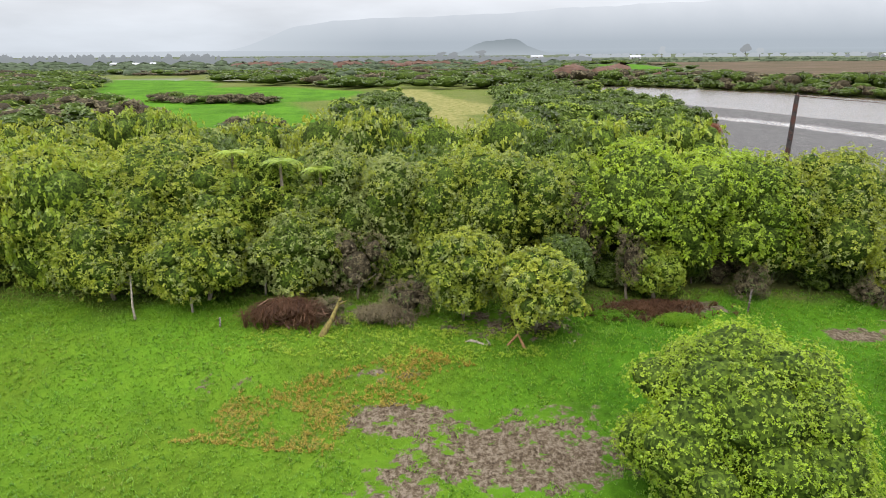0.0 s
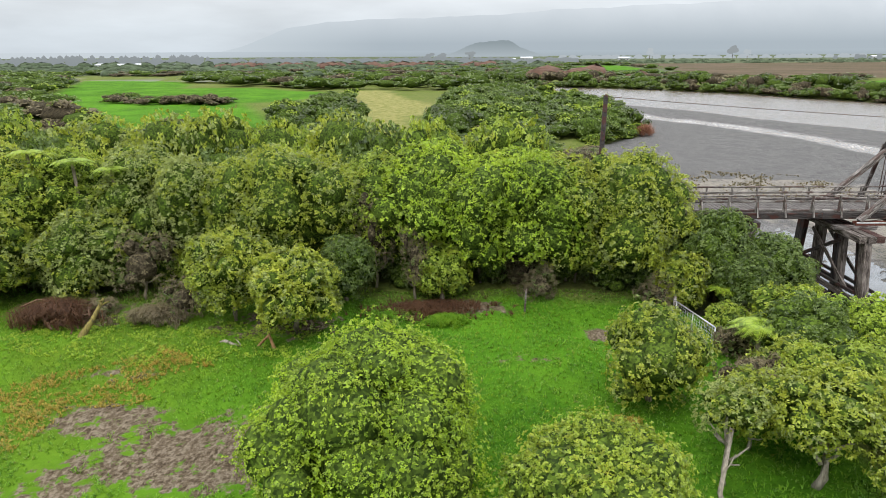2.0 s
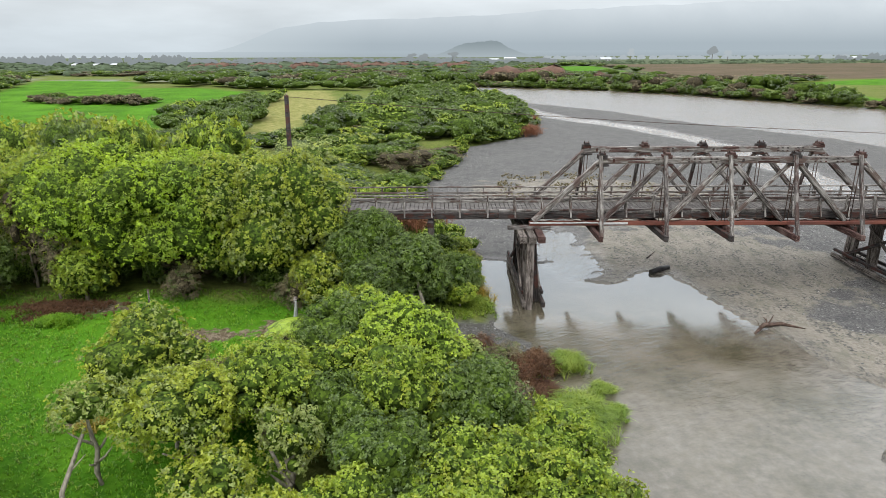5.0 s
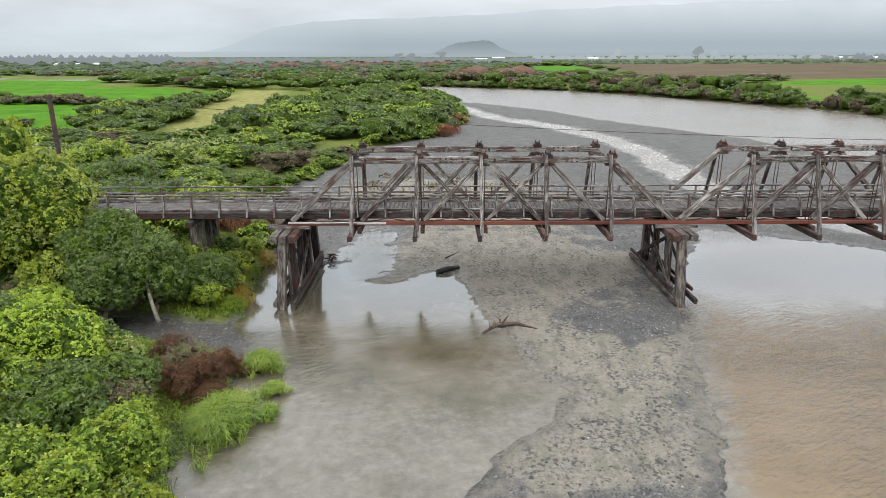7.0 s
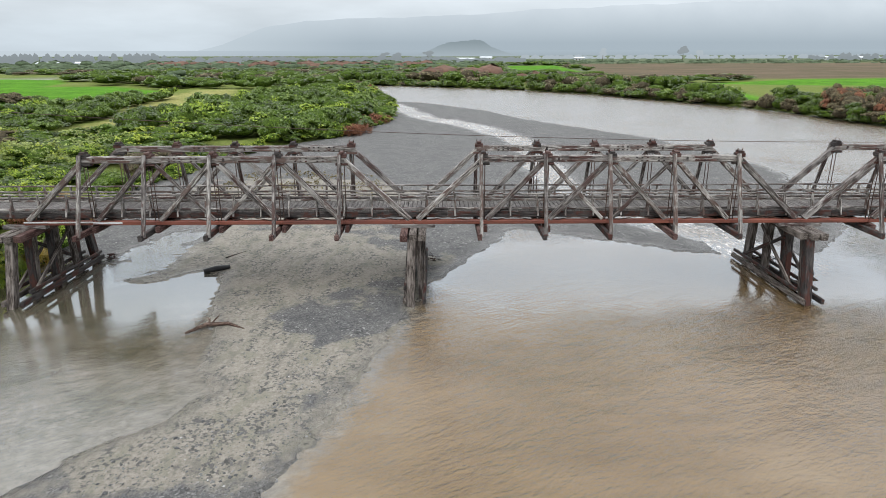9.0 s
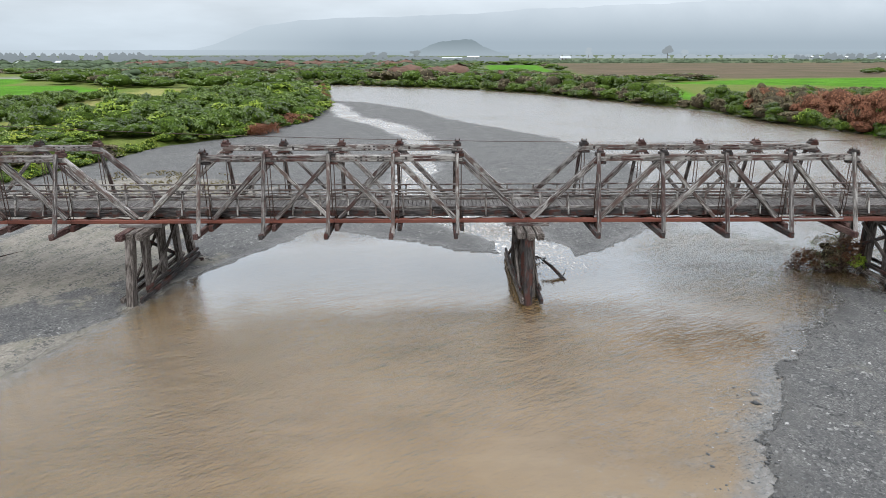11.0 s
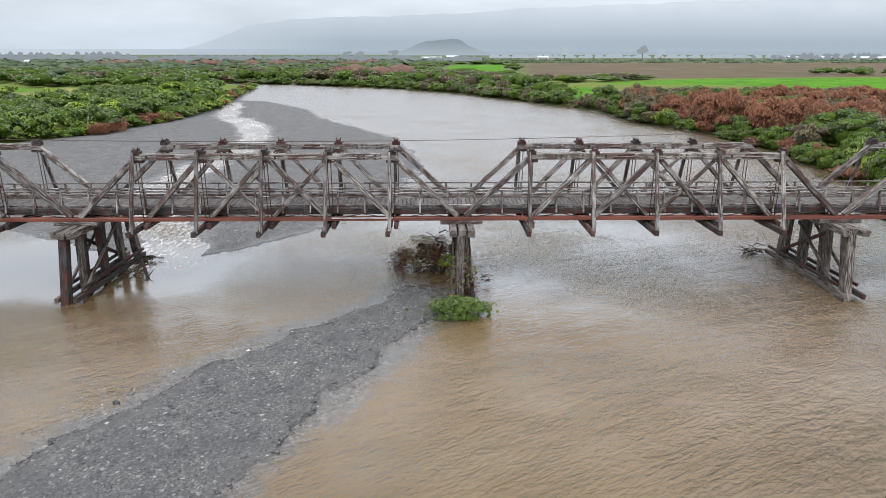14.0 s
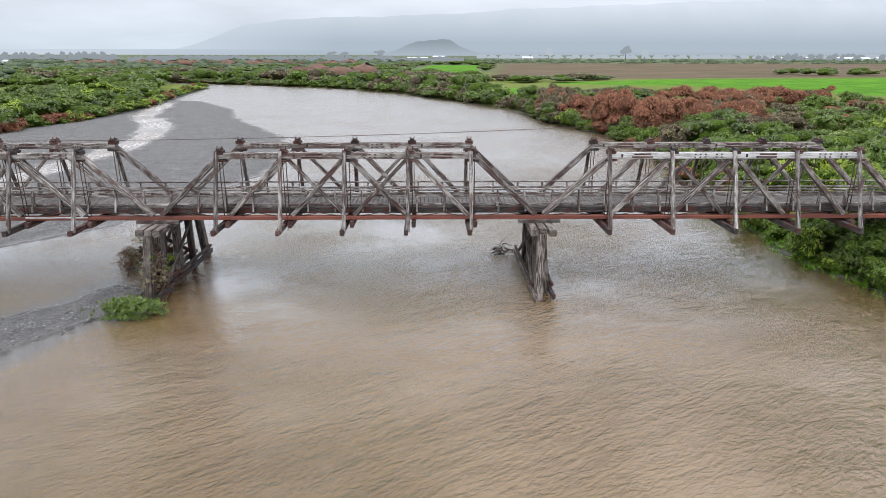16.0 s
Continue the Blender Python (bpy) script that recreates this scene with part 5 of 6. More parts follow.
def scrub_bush(x, y, r, tall, style, rg, fineness):
    z = ground_z(x, y) - 0.1
    if x > 132 and y < 172 and fineness == "mid":
        fineness = "twig" if style == "rust" else "fine"
    v, f, cv, cf = RAW[fineness][rg.randrange(4)]
    a = rg.uniform(0, 6.28)
    rot = np.array([[math.cos(a), -math.sin(a), 0], [math.sin(a), math.cos(a), 0], [0, 0, 1]])
    scale = np.array([r, r * rg.uniform(0.85, 1.2), tall / 1.17])
    at = np.array([x, y, z])
    SCRUB[style].append(((v * scale) @ rot.T + at, f))
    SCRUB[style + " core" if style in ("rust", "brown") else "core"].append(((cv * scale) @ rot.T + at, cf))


def finish_scrub():
    chunks = []
    for style, rows in SCRUB.items():
        base, vs, fs = 0, [], []
        for v, f in rows:
            vs.append(v)
            fs.append(f + base)
            base += len(v)
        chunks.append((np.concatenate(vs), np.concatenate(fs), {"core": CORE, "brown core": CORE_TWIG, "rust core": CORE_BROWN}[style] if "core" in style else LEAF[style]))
    tagged(new("scrub", mesh_of("scrub", chunks)), "low green and brown scrub spread over the river flats", "scrub", kind="stuff")


rg = random.Random(21)
# second and third rank of the wood: taller crowns that close the view
for x in np.arange(-62, 3, 4.6):
    copy_bush(x + rg.uniform(-1, 1), 45.5 + rg.uniform(-1.5, 1.5), rg.uniform(3.6, 4.6), rg.uniform(7.8, 8.7) - (0.8 if x < -32 else 0), "rank " + rg.choice(("olive", "green", "green", "olive", "dark")), rg)
for x in np.arange(-48, 18, 4.4):
    copy_bush(x + rg.uniform(-1, 1), 39.3 + rg.uniform(-1, 1), rg.uniform(3.2, 4.2), rg.uniform(6.2, 7.4) + (1.3 if x > 2 else 0), "rank " + rg.choice(("olive", "green", "olive", "dark")), rg)
for x in np.arange(-75, -22, 4.8):
    copy_bush(x + rg.uniform(-1, 1), 36 + rg.uniform(-3, 3), rg.uniform(3.5, 4.5), rg.uniform(7, 8.2), "rank " + rg.choice(("olive", "green", "olive", "dark")), rg)


# gloomy growth under the edge of the wood
for x in np.arange(-27, 26, 2.3):
    copy_bush(x + rg.uniform(-0.6, 0.6), 33.2 + rg.uniform(-0.6, 0.8) - (1.2 if x > 21 else 0), rg.uniform(1.3, 1.9), rg.uniform(1.6, 3.0), rg.choice(("brown", "dark", "dark", "green")), rg)


COPIES = []


def scatter(poly, step, size, tall, styles, keep_out=(), seed=0):
    g = random.Random(seed)
    xs, ys = [p[0] for p in poly], [p[1] for p in poly]
    y = min(ys)
    while y < max(ys):
        x = min(xs)
        while x < max(xs):
            px, py = x + g.uniform(-0.45, 0.45) * step, y + g.uniform(-0.45, 0.45) * step
            x += step
            a, b = np.array([px]), np.array([py])
            if polygon_distance(a, b, poly)[0] < 0 or any(polygon_distance(a, b, k)[0] > -step * 0.25 for k in keep_out):
                continue
            if land_depth(a, b)[0] < 0.1:
                continue
            s = g.uniform(0.75, 1.25)
            args = (px, py, size * s, tall * g.uniform(0.65, 1.2) * (0.6 + 0.4 * s), g.choice(styles), g)
            if len(COPIES) < 100 and py < 80 and -50 < px < 185:
                COPIES.append(copy_bush(*args))
            else:
                scrub_bush(*args, "mid" if py < 170 and px > -75 else "far")
        y += step


SCRUB_A = [(-95, 50), (17, 50), (24, 46), (26, 58), (25, 66), (10, 70), (-40, 72), (-110, 80)]
scatter(SCRUB_A, 4.8, 3.0, 2.9, ("green", "fade", "dark", "dull", "grey", "green"), (), 3)
SCRUB_B = [(-120, 80), (-40, 72), (10, 70), (25, 66), (28, 76), (29, 86), (24, 98), (6, 104), (-8, 99), (-28, 106), (-70, 112), (-140, 130)]
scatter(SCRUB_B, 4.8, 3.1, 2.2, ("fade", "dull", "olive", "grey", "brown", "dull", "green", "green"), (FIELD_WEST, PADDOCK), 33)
SCRUB_C = [(-60, 100), (-47, 104), (-114, 196), (-162, 300), (-190, 345), (-270, 345), (-270, 120), (-120, 80)]
scatter(SCRUB_C, 8.6, 5.6, 4.6, ("fade", "dull", "dark", "green", "brown"), (FIELD_WEST,), 34)
scatter(HEDGE, 3.8, 3.0, 3.4, ("fade", "dull", "fade", "green", "dark"), (), 37)
scatter([(-80, 170), (-64, 163), (-45, 162), (-49, 174), (-68, 178), (-84, 184)], 3.6, 2.7, 2.4, ("dark", "brown", "brown", "dull"), (), 35)
scatter([(-41, 112), (-30, 112), (-32, 119), (-43, 120)], 2.6, 1.8, 1.6, ("brown", "dull", "brown"), (), 36)
SPIT = [(7, 100), (26, 96), (34, 98), (42, 110), (47, 131), (46, 160), (38, 190), (22, 215), (12, 180), (10, 150), (8, 128)]
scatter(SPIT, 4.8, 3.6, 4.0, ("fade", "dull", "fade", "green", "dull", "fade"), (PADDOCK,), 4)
scatter([(-6, 36), (26, 40.5), (27, 46), (22, 50), (14, 48), (8, 52)], 3.6, 2.2, 2.6, ("green", "olive", "grey", "bright", "brown"), (), 6)
FAR_WEST = [(-260, 170), (-130, 170), (-130, 222), (-150, 330), (-88, 270), (-38, 222), (20, 222), (25, 250), (8, 268), (-40, 292), (-300, 350)]
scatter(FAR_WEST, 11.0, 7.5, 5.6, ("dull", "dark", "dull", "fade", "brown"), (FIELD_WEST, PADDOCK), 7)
# the east bank: dark scrub, then rust-brown dead gorse near the bridge
EAST_STRIP = [(2, 294), (47, 273), (88, 247), (112, 217), (133, 176), (141, 154), (150, 156), (145, 180), (127, 222), (103, 254), (58, 286), (8, 308)]
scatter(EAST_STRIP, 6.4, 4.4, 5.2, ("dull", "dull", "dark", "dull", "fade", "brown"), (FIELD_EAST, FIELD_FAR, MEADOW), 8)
EAST_RUST = [(141, 152), (146, 120), (150, 106), (151, 84), (166, 78), (190, 96), (215, 130), (205, 150), (175, 170), (150, 165)]
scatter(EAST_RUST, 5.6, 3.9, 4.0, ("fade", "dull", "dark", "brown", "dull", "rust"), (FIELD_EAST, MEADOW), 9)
gr = random.Random(91)
# rounded domes of dead gorse in drifts between the green bushes
for cx, cy, n, wx, wy, tall in ((144.5, 136, 5, 3, 4, 5.6), (147, 108, 7, 4, 6, 6.4), (150, 97, 5, 4, 3, 5.6), (165, 120, 9, 14, 4, 5.4), (190, 138, 8, 14, 5, 5.2), (166, 99, 8, 7, 4, 5.8), (150, 126, 4, 4, 4, 5.4)):
    for k in range(n):
        gx, gy, gs = cx + gr.uniform(-1, 1) * wx, cy + gr.uniform(-1, 1) * wy, gr.uniform(3.0, 4.6)
        inland = land_depth(np.array([gx]), np.array([gy]))[0]
        scrub_bush(gx + max(0.0, gs * 0.8 - inland), gy, gs, tall * gr.uniform(0.9, 1.3), "rust" if gr.random() < 0.8 else "brown", gr, "twig")
EAST_NEAR = [(150, 80), (148, 70), (145, 52), (160, 42), (185, 50), (240, 90), (250, 130), (215, 128), (190, 94), (165, 76)]
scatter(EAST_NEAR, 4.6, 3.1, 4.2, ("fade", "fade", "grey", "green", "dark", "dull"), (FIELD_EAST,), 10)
FAR_EAST = [(40, 300), (120, 268), (190, 240), (226, 300), (200, 330), (230, 560), (160, 660), (60, 560), (-60, 420), (-300, 420), (-300, 400), (-40, 335)]
scatter(FAR_EAST, 14.0, 7.5, 3.4, ("dull", "dark", "dull", "dull", "brown"), (FIELD_FAR, FIELD_EAST, MARSH), 11)
# growth right along both waterlines
eg = random.Random(12)
for line, styles, r0, h0 in (([(2, 292), (47, 271), (87, 245), (110, 216), (131, 175), (139, 154), (143.8, 122)], ("dull", "dull", "fade", "brown"), 3.2, 3.4),
                             ([(144, 121), (149, 108), (150.5, 90), (146.8, 62), (144.4, 46)], ("dull", "dark", "green", "rust", "dark"), 2.4, 3.2),
                             ([(144.8, 45), (144.2, 39), (145.6, 33), (147.6, 26), (149, 16)], ("dark", "green", "dark"), 1.5, 2.2),
                             ([(31, 252), (38.5, 200), (45, 166), (46.4, 150), (46.8, 131), (41, 108), (32, 97)], ("dark", "green", "green", "rust"), 2.4, 2.4),
                             ([(31.5, 95), (28.6, 77), (25.4, 66), (26.2, 58), (27.6, 50), (29.4, 43)], ("olive", "green", "dark", "grey"), 1.5, 1.5)):
    for (ax, ay), (bx, by) in zip(line, line[1:]):
        n = max(1, int(math.hypot(bx - ax, by - ay) / (r0 * 0.9)))
        for k in range(n):
            u = (k + eg.uniform(0, 0.9)) / n
            scrub_bush(ax + (bx - ax) * u + eg.uniform(-0.6, 0.6), ay + (by - ay) * u + eg.uniform(-0.6, 0.6), r0 * eg.uniform(0.6, 1.2), h0 * eg.uniform(0.5, 1.2), eg.choice(styles), eg, "mid")
scatter([(300, 335), (560, 345), (560, 372), (310, 362)], 12, 6, 4.5, ("dark", "dull", "dark"), (), 50)
finish_scrub()
# trees at the east end of the bridge
for i, (x, y, r, top, low, style) in enumerate([(147.5, 33.0, 2.6, 4.6, 0.3, "green"), (146.0, 36.5, 1.8, 3.4, 0.2, "dark"), (151.5, 31.0, 3.2, 6.2, 0.6, "fade"), (146.2, 41.5, 2.2, 3.6, 0.3, "dark"),
                                                 (150.0, 42.5, 3.0, 6.0, 0.8, "fade"), (154.5, 36.5, 3.0, 4.6, 0.8, "green"), (149.5, 26.5, 2.6, 4.4, 0.3, "dark"), (155.5, 43.5, 3.2, 6.6, 0.8, "green"), (152, 48.5, 3.0, 5.6, 0.8, "green")]):
    tree(x, y, r, top, style, 700 + i, low=low, leaf=0.12, per=6, clumps=1600, boughs=10)


# ---- small growth and clutter ----
def blades(name, spots, style, length, width, per, seed, label, category, kind="stuff", droop=0.5):
    """Tufts of curved blades: each blade a bent strip of two pieces."""
    r = np.random.default_rng(seed)
    p = np.repeat(np.array(spots, float), per, 0)
    n = len(p)
    a = r.uniform(0, 2 * math.pi, n)
    out = np.stack([np.cos(a), np.sin(a), np.zeros(n)], 1)
    side = np.stack([-np.sin(a), np.cos(a), np.zeros(n)], 1) * width * r.uniform(0.6, 1.3, (n, 1))
    ln = length * r.uniform(0.5, 1.3, (n, 1))
    up = np.array([0, 0, 1.0])
    base = p + out * length * 0.15 * r.uniform(0, 1, (n, 1))
    tilt = r.uniform(0.15, 0.6, (n, 1))
    mid = base + (up * (1 - tilt * 0.4) + out * tilt) * ln * 0.55
    tip = mid + (up * (0.6 - droop) + out * (0.4 + droop * 0.7)) * ln * 0.5
    v = np.stack([base - side, base + side, mid + side, mid - side, tip], 1).reshape(-1, 3)
    k = np.arange(n)[:, None] * 5
    chunks = [(v, k + np.array([[0, 1, 2, 3]]), LEAF[style])]
    tri = (v[(k + np.array([[3, 2, 4]])).ravel()], np.arange(n * 3).reshape(-1, 3), LEAF[style])
    ob = new(name, mesh_of(name, chunks + [tri]))
    return tagged(ob, label, category, kind=kind)


def spots_in(poly, count, seed, test=None):
    r = np.random.default_rng(seed)
    a = np.array(poly, float)
    q = r.uniform(a.min(0), a.max(0), (count * 3, 2))
    ok = polygon_distance(q[:, 0], q[:, 1], poly) > 0
    if test is not None:
        ok &= test(q[:, 0], q[:, 1], r)
    q = q[ok][:count]
    return np.column_stack([q, height(q[:, 0], q[:, 1]) - 0.02])


def not_dirt(px, py, r):
    return ground_masks(px, py)["dirt"] + 0.25 * wobble(px, py, 1.1, 4) < r.uniform(0.25, 0.6, px.shape)


LAWN = [(-30, 11), (-30, 33), (8, 32), (22, 32.5), (24, 26), (23, 20), (25, 11)]
blades("grass", spots_in(LAWN, 43000, 1, not_dirt), "grass", 0.17, 0.015, 3, 2, "rough wet pasture grass", "grass", droop=0.3)
blades("grass", spots_in(LAWN, 2800, 21, lambda px, py, r: not_dirt(px, py, r) & (wobble(px, py, 2.4, 3) > r.uniform(-0.2, 0.8, px.shape))), "sedge", 0.2, 0.014, 5, 22, "taller tufts in the wet pasture", "grass")
WEEDS = [(-11.5, 19), (-10, 22.5), (-6, 23.5), (-3, 25.2), (0, 24), (-2.5, 21.6), (-5, 21), (-5.5, 18), (-8.5, 18.6)]
blades("weeds", spots_in(WEEDS, 2300, 3, lambda px, py, r: wobble(px, py, 1.2, 6) > r.uniform(-0.6, 0.7, px.shape)), "weed", 0.2, 0.015, 7, 4, "yellowing orange weeds in wet ground", "weeds")
blades("herbs", spots_in([(-12, 25), (-9, 29), (4, 27.5), (3, 24.5), (-3, 23.8)], 2200, 5, lambda px, py, r: wobble(px, py, 0.9, 2) > r.uniform(-0.5, 0.9, px.shape)), "lime", 0.16, 0.02, 7, 6, "fresh green herbs under the wood's edge", "herbs")
BANK_GRASS = [(27, 8), (26, 33), (27, 44), (29.5, 44), (31, 37), (31.6, 31.5), (30.2, 31), (29.5, 28), (33.2, 26), (33.4, 20), (35, 14), (36.4, 8)]
blades("bank_grass", spots_in(BANK_GRASS, 4200, 7, lambda px, py, r: (land_depth(px, py) > 0.05) & (polygon_distance(px, py, GRAVEL_BEACH) < 0)), "sedge", 0.42, 0.022, 5, 8, "long green grass on the river bank", "grass", droop=0.7)
EAST_GRASS = [(142, 20), (142, 60), (146, 110), (152, 110), (152, 60), (152, 20)]
blades("bank_grass", spots_in(EAST_GRASS, 2500, 9, lambda px, py, r: (land_depth(px, py) > -0.1) & (land_depth(px, py) < 3)), "grass", 0.5, 0.03, 5, 10, "dark grass overhanging the east bank", "grass", droop=0.8)


def tussock(x, y, rx, ry, h, style, count, seed, label, name="tussock"):
    r = np.random.default_rng(seed)
    q = r.normal(0, 0.42, (count, 2)) * np.array([rx, ry])
    k = np.clip(1 - (q[:, 0] / rx) ** 2 - (q[:, 1] / ry) ** 2, 0, 1)
    z = height(x + q[:, 0], y + q[:, 1])
    pts = np.column_stack([x + q[:, 0], y + q[:, 1], np.maximum(z, -0.02) + h * 0.45 * k])
    return blades(name, pts, style, h, 0.016, 9, seed + 1, label, "tussock", kind="", droop=0.75)


tussock(34.0, 20.9, 1.15, 1.9, 0.95, "sedge", 520, 30, "big drooping bright green sedge tussock at the water")
tussock(35.6, 21.6, 0.4, 0.5, 0.5, "sedge", 80, 31, "small green sedge tussock in the water")
tussock(35.4, 23.4, 0.6, 0.5, 0.5, "sedge", 90, 32, "small green sedge tussock by the water")
tussock(34.3, 25.6, 0.8, 0.8, 0.8, "sedge", 160, 33, "pale green sedge tussock on the bank")
for i, (x, y, r, top) in enumerate(((32.3, 24.0, 0.9, 1.5), (31.2, 24.6, 1.0, 1.8), (30.2, 25.4, 0.9, 1.7), (32.8, 25.0, 0.6, 1.1), (31.6, 22.8, 0.7, 1.6))):
    tree(x, y, r, top, "dead" if i != 1 else "brown", 840 + i, low=0.2, leaf=0.13, per=6, clumps=900, aspect=0.1, core=0.55, ragged=0.35, boughs=9, trunk=0.03, name="shrub", label="rust-brown dead brush on the river bank")
tussock(32.8, 23.0, 0.7, 0.8, 0.6, "dead", 260, 34, "rust-brown dead sedge on the bank")
tussock(31.0, 25.8, 1.0, 0.5, 0.5, "sedge", 120, 35, "green sedge beside the gravel beach")
tussock(33.4, 25.4, 0.6, 0.5, 0.5, "dead", 140, 36, "brown dead sedge near the water")
tussock(30.6, 32.6, 0.9, 0.9, 0.6, "sedge", 160, 37, "green sedge tussock by the pier")
tussock(29.8, 36.0, 0.9, 1.2, 0.9, "sedge", 180, 38, "yellow-green sedge under the bridge approach")
tree(101.5, 30.9, 0.85, 0.95, "dark", 803, low=-0.1, rx=1.7, leaf=0.10, per=6, clumps=1100, core=0.6, ragged=0.4, boughs=16, trunk=0.04, name="bush", label="leafy green bush stranded at the gravel point")
tussock(101.3, 30.3, 1.3, 0.4, 0.35, "dark", 70, 39, "green shoots at the foot of the stranded bush", "reed_clump")
tussock(30.4, 33.9, 1.0, 1.0, 0.9, "weed", 150, 201, "yellowing tall grass on the bank by the pier")
tussock(29.6, 38.4, 1.0, 1.1, 1.0, "sedge", 160, 202, "tall yellow-green grass beside the bridge pier")
tussock(30.1, 40.8, 0.9, 1.0, 0.9, "weed", 140, 203, "yellowing grass on the bank under the bridge")
tussock(29.0, 34.8, 1.0, 0.9, 0.9, "dead", 130, 204, "brown dead grass on the bank by the pier")
tussock(16.2, 18.8, 0.7, 0.5, 0.3, "weed", 90, 40, "tan dry grass tuft in the pasture")
tussock(9.8, 27.6, 1.2, 0.6, 0.45, "grass", 160, 41, "rank green grass tuft by the brush heap")
tussock(-9.4, 27.8, 1.8, 0.9, 1.2, "dead", 330, 44, "red-brown mound of dead bracken under the trees", "bracken")
tussock(8.8, 29.2, 3.4, 1.3, 0.4, "dead", 420, 46, "low red-brown bramble on bare soil", "bramble")
tussock(7.0, 28.6, 2.0, 1.0, 0.35, "grass", 120, 48, "green shoots among brown bramble", "bramble")
tussock(-4.6, 28.0, 1.6, 0.9, 0.8, "brown", 200, 50, "tan dead bracken at the wood's edge", "bracken")
for i, (x, y) in enumerate(((25.6, 47.5), (26.6, 50.5), (24.4, 52.0), (44.0, 112), (45.8, 128), (43.0, 108.5))):
    tussock(x, y, 1.8, 1.8, 1.9, "rust", 200, 60 + i * 3, "rust-brown dead brush on the river margin", "dead_brush")


DRIFT_DARK = timber("dark_drift_wood", (0.02, 0.012, 0.009), (0.065, 0.04, 0.03), (0.15, 0.105, 0.085))


def branch_heap(name, x, y, z, rx, ry, h, count, seed, material, label, thick=0.03):
    """A heap of crossed sticks."""
    rr = random.Random(seed)
    ob = thing(name, label, "driftwood", (x, y, z))
    for i in range(count):
        bm = bmesh.new()
        a = rr.uniform(0, 6.28)
        c = Vector((rr.gauss(0, 0.35) * rx, rr.gauss(0, 0.35) * ry, abs(rr.gauss(0, 0.4)) * h))
        d = Vector((math.cos(a), math.sin(a), rr.uniform(-0.25, 0.35))) * rr.uniform(0.4, 1.1) * max(rx, ry) * 0.8
        bend = Vector((rr.uniform(-1, 1), rr.uniform(-1, 1), rr.uniform(-0.5, 1))) * 0.15
        t = thick * rr.uniform(0.5, 1.6)
        p0 = c - d * 0.5
        p0.z = max(p0.z, -0.05)
        p1 = c + d * 0.5
        p1.z = max(p1.z, -0.05)
        tube_into(bm, [p0, c + bend, p1], [t, t * 0.8, t * 0.3], 5)
        part("branch", bm, material, ob)
    return ob


branch_heap("brush_heap", -9.2, 27.8, 1.0, 1.8, 1.0, 1.7, 120, 1, DRIFT, "heap of red-brown dead branches under the trees", 0.035)
branch_heap("brush_heap", 8.6, 29.0, 1.1, 3.0, 1.2, 0.45, 60, 2, DRIFT, "low spread of red-brown dead branches on bare soil", 0.03)
branch_heap("driftwood_pile", 100.1, 38.7, -0.1, 1.7, 1.2, 2.5, 170, 3, DRIFT_DARK, "pile of flood driftwood caught on the pier", 0.045)
branch_heap("driftwood_pile", 97.7, 38.9, -0.1, 0.8, 0.6, 1.1, 70, 21, DRIFT_DARK, "drooping dead brush trailing in the river", 0.025)
branch_heap("driftwood_pile", 103.3, 35.6, -0.1, 0.9, 0.8, 1.5, 26, 22, DRIFT_DARK, "thin dead twigs arching over the water", 0.02)
branch_heap("driftwood_pile", 101.8, 33.9, -0.05, 1.2, 0.9, 2.6, 90, 4, DRIFT, "dead branches and weed caught on the pier foot", 0.03)
branch_heap("driftwood_pile", 122.9, 41.6, 0.05, 1.1, 0.7, 0.7, 30, 5, WOOD_DARK, "dark flood debris caught on the pier", 0.035)
branch_heap("driftwood_pile", 80.2, 40.6, 0.05, 1.0, 0.9, 0.6, 30, 6, WOOD_DARK, "dark roots and debris beside the pier", 0.04)
branch_heap("driftwood_pile", 57.4, 40.8, 0.15, 0.6, 0.5, 0.5, 14, 7, WOOD_DARK, "small tangle of debris at the pier", 0.03)
branch_heap("driftwood_pile", 34.9, 41.4, 0.1, 0.8, 0.6, 0.5, 18, 8, WOOD_DARK, "small dark tangle of debris at the pier", 0.035)
tree(101.8, 33.6, 0.95, 2.7, "brown", 801, low=0.3, leaf=0.09, per=6, clumps=300, core=0, boughs=5, trunk=0.03, name="shrub", label="brown half-dead shrub caught on the pier foot")
for i, (x, y, r, top) in enumerate(((99.2, 38.4, 1.1, 2.1), (100.3, 37.9, 0.9, 2.3), (98.1, 38.7, 0.8, 1.3))):
    tree(x, y, r, top, "dead" if i else "brown", 860 + i, low=0.0, leaf=0.2, per=5, clumps=420, aspect=0.07, core=0.4, ragged=0.5, boughs=9, trunk=0.03, name="brushwood", label="matted red-brown flood brushwood caught on the pier")
tree(100.9, 37.6, 0.5, 1.3, "green", 802, low=0.5, leaf=0.12, per=6, clumps=120, core=0, boughs=4, trunk=0.03, name="shrub", label="small green shrub among flood driftwood")


def log(name, pts, radii, material, label, twigs=0, seed=0):
    ob = thing(name, label, "log", (0, 0, 0))
    bm = bmesh.new()
    tube_into(bm, pts, radii, 9)
    part("stem", bm, material, ob)
    rr = random.Random(seed)
    for i in range(twigs):
        k = rr.randrange(len(pts) - 1)
        s = Vector(pts[k]).lerp(Vector(pts[k + 1]), rr.random())
        e = s + Vector((rr.uniform(-0.5, 0.5), rr.uniform(-0.5, 0.5), rr.uniform(0.1, 0.5)))
        bm = bmesh.new()
        tube_into(bm, [s, s.lerp(e, 0.5) + Vector((0.05, 0, 0.05)), e], [radii[k] * 0.4, radii[k] * 0.3, radii[k] * 0.12], 6)
        part("twig", bm, material, ob)
    return ob


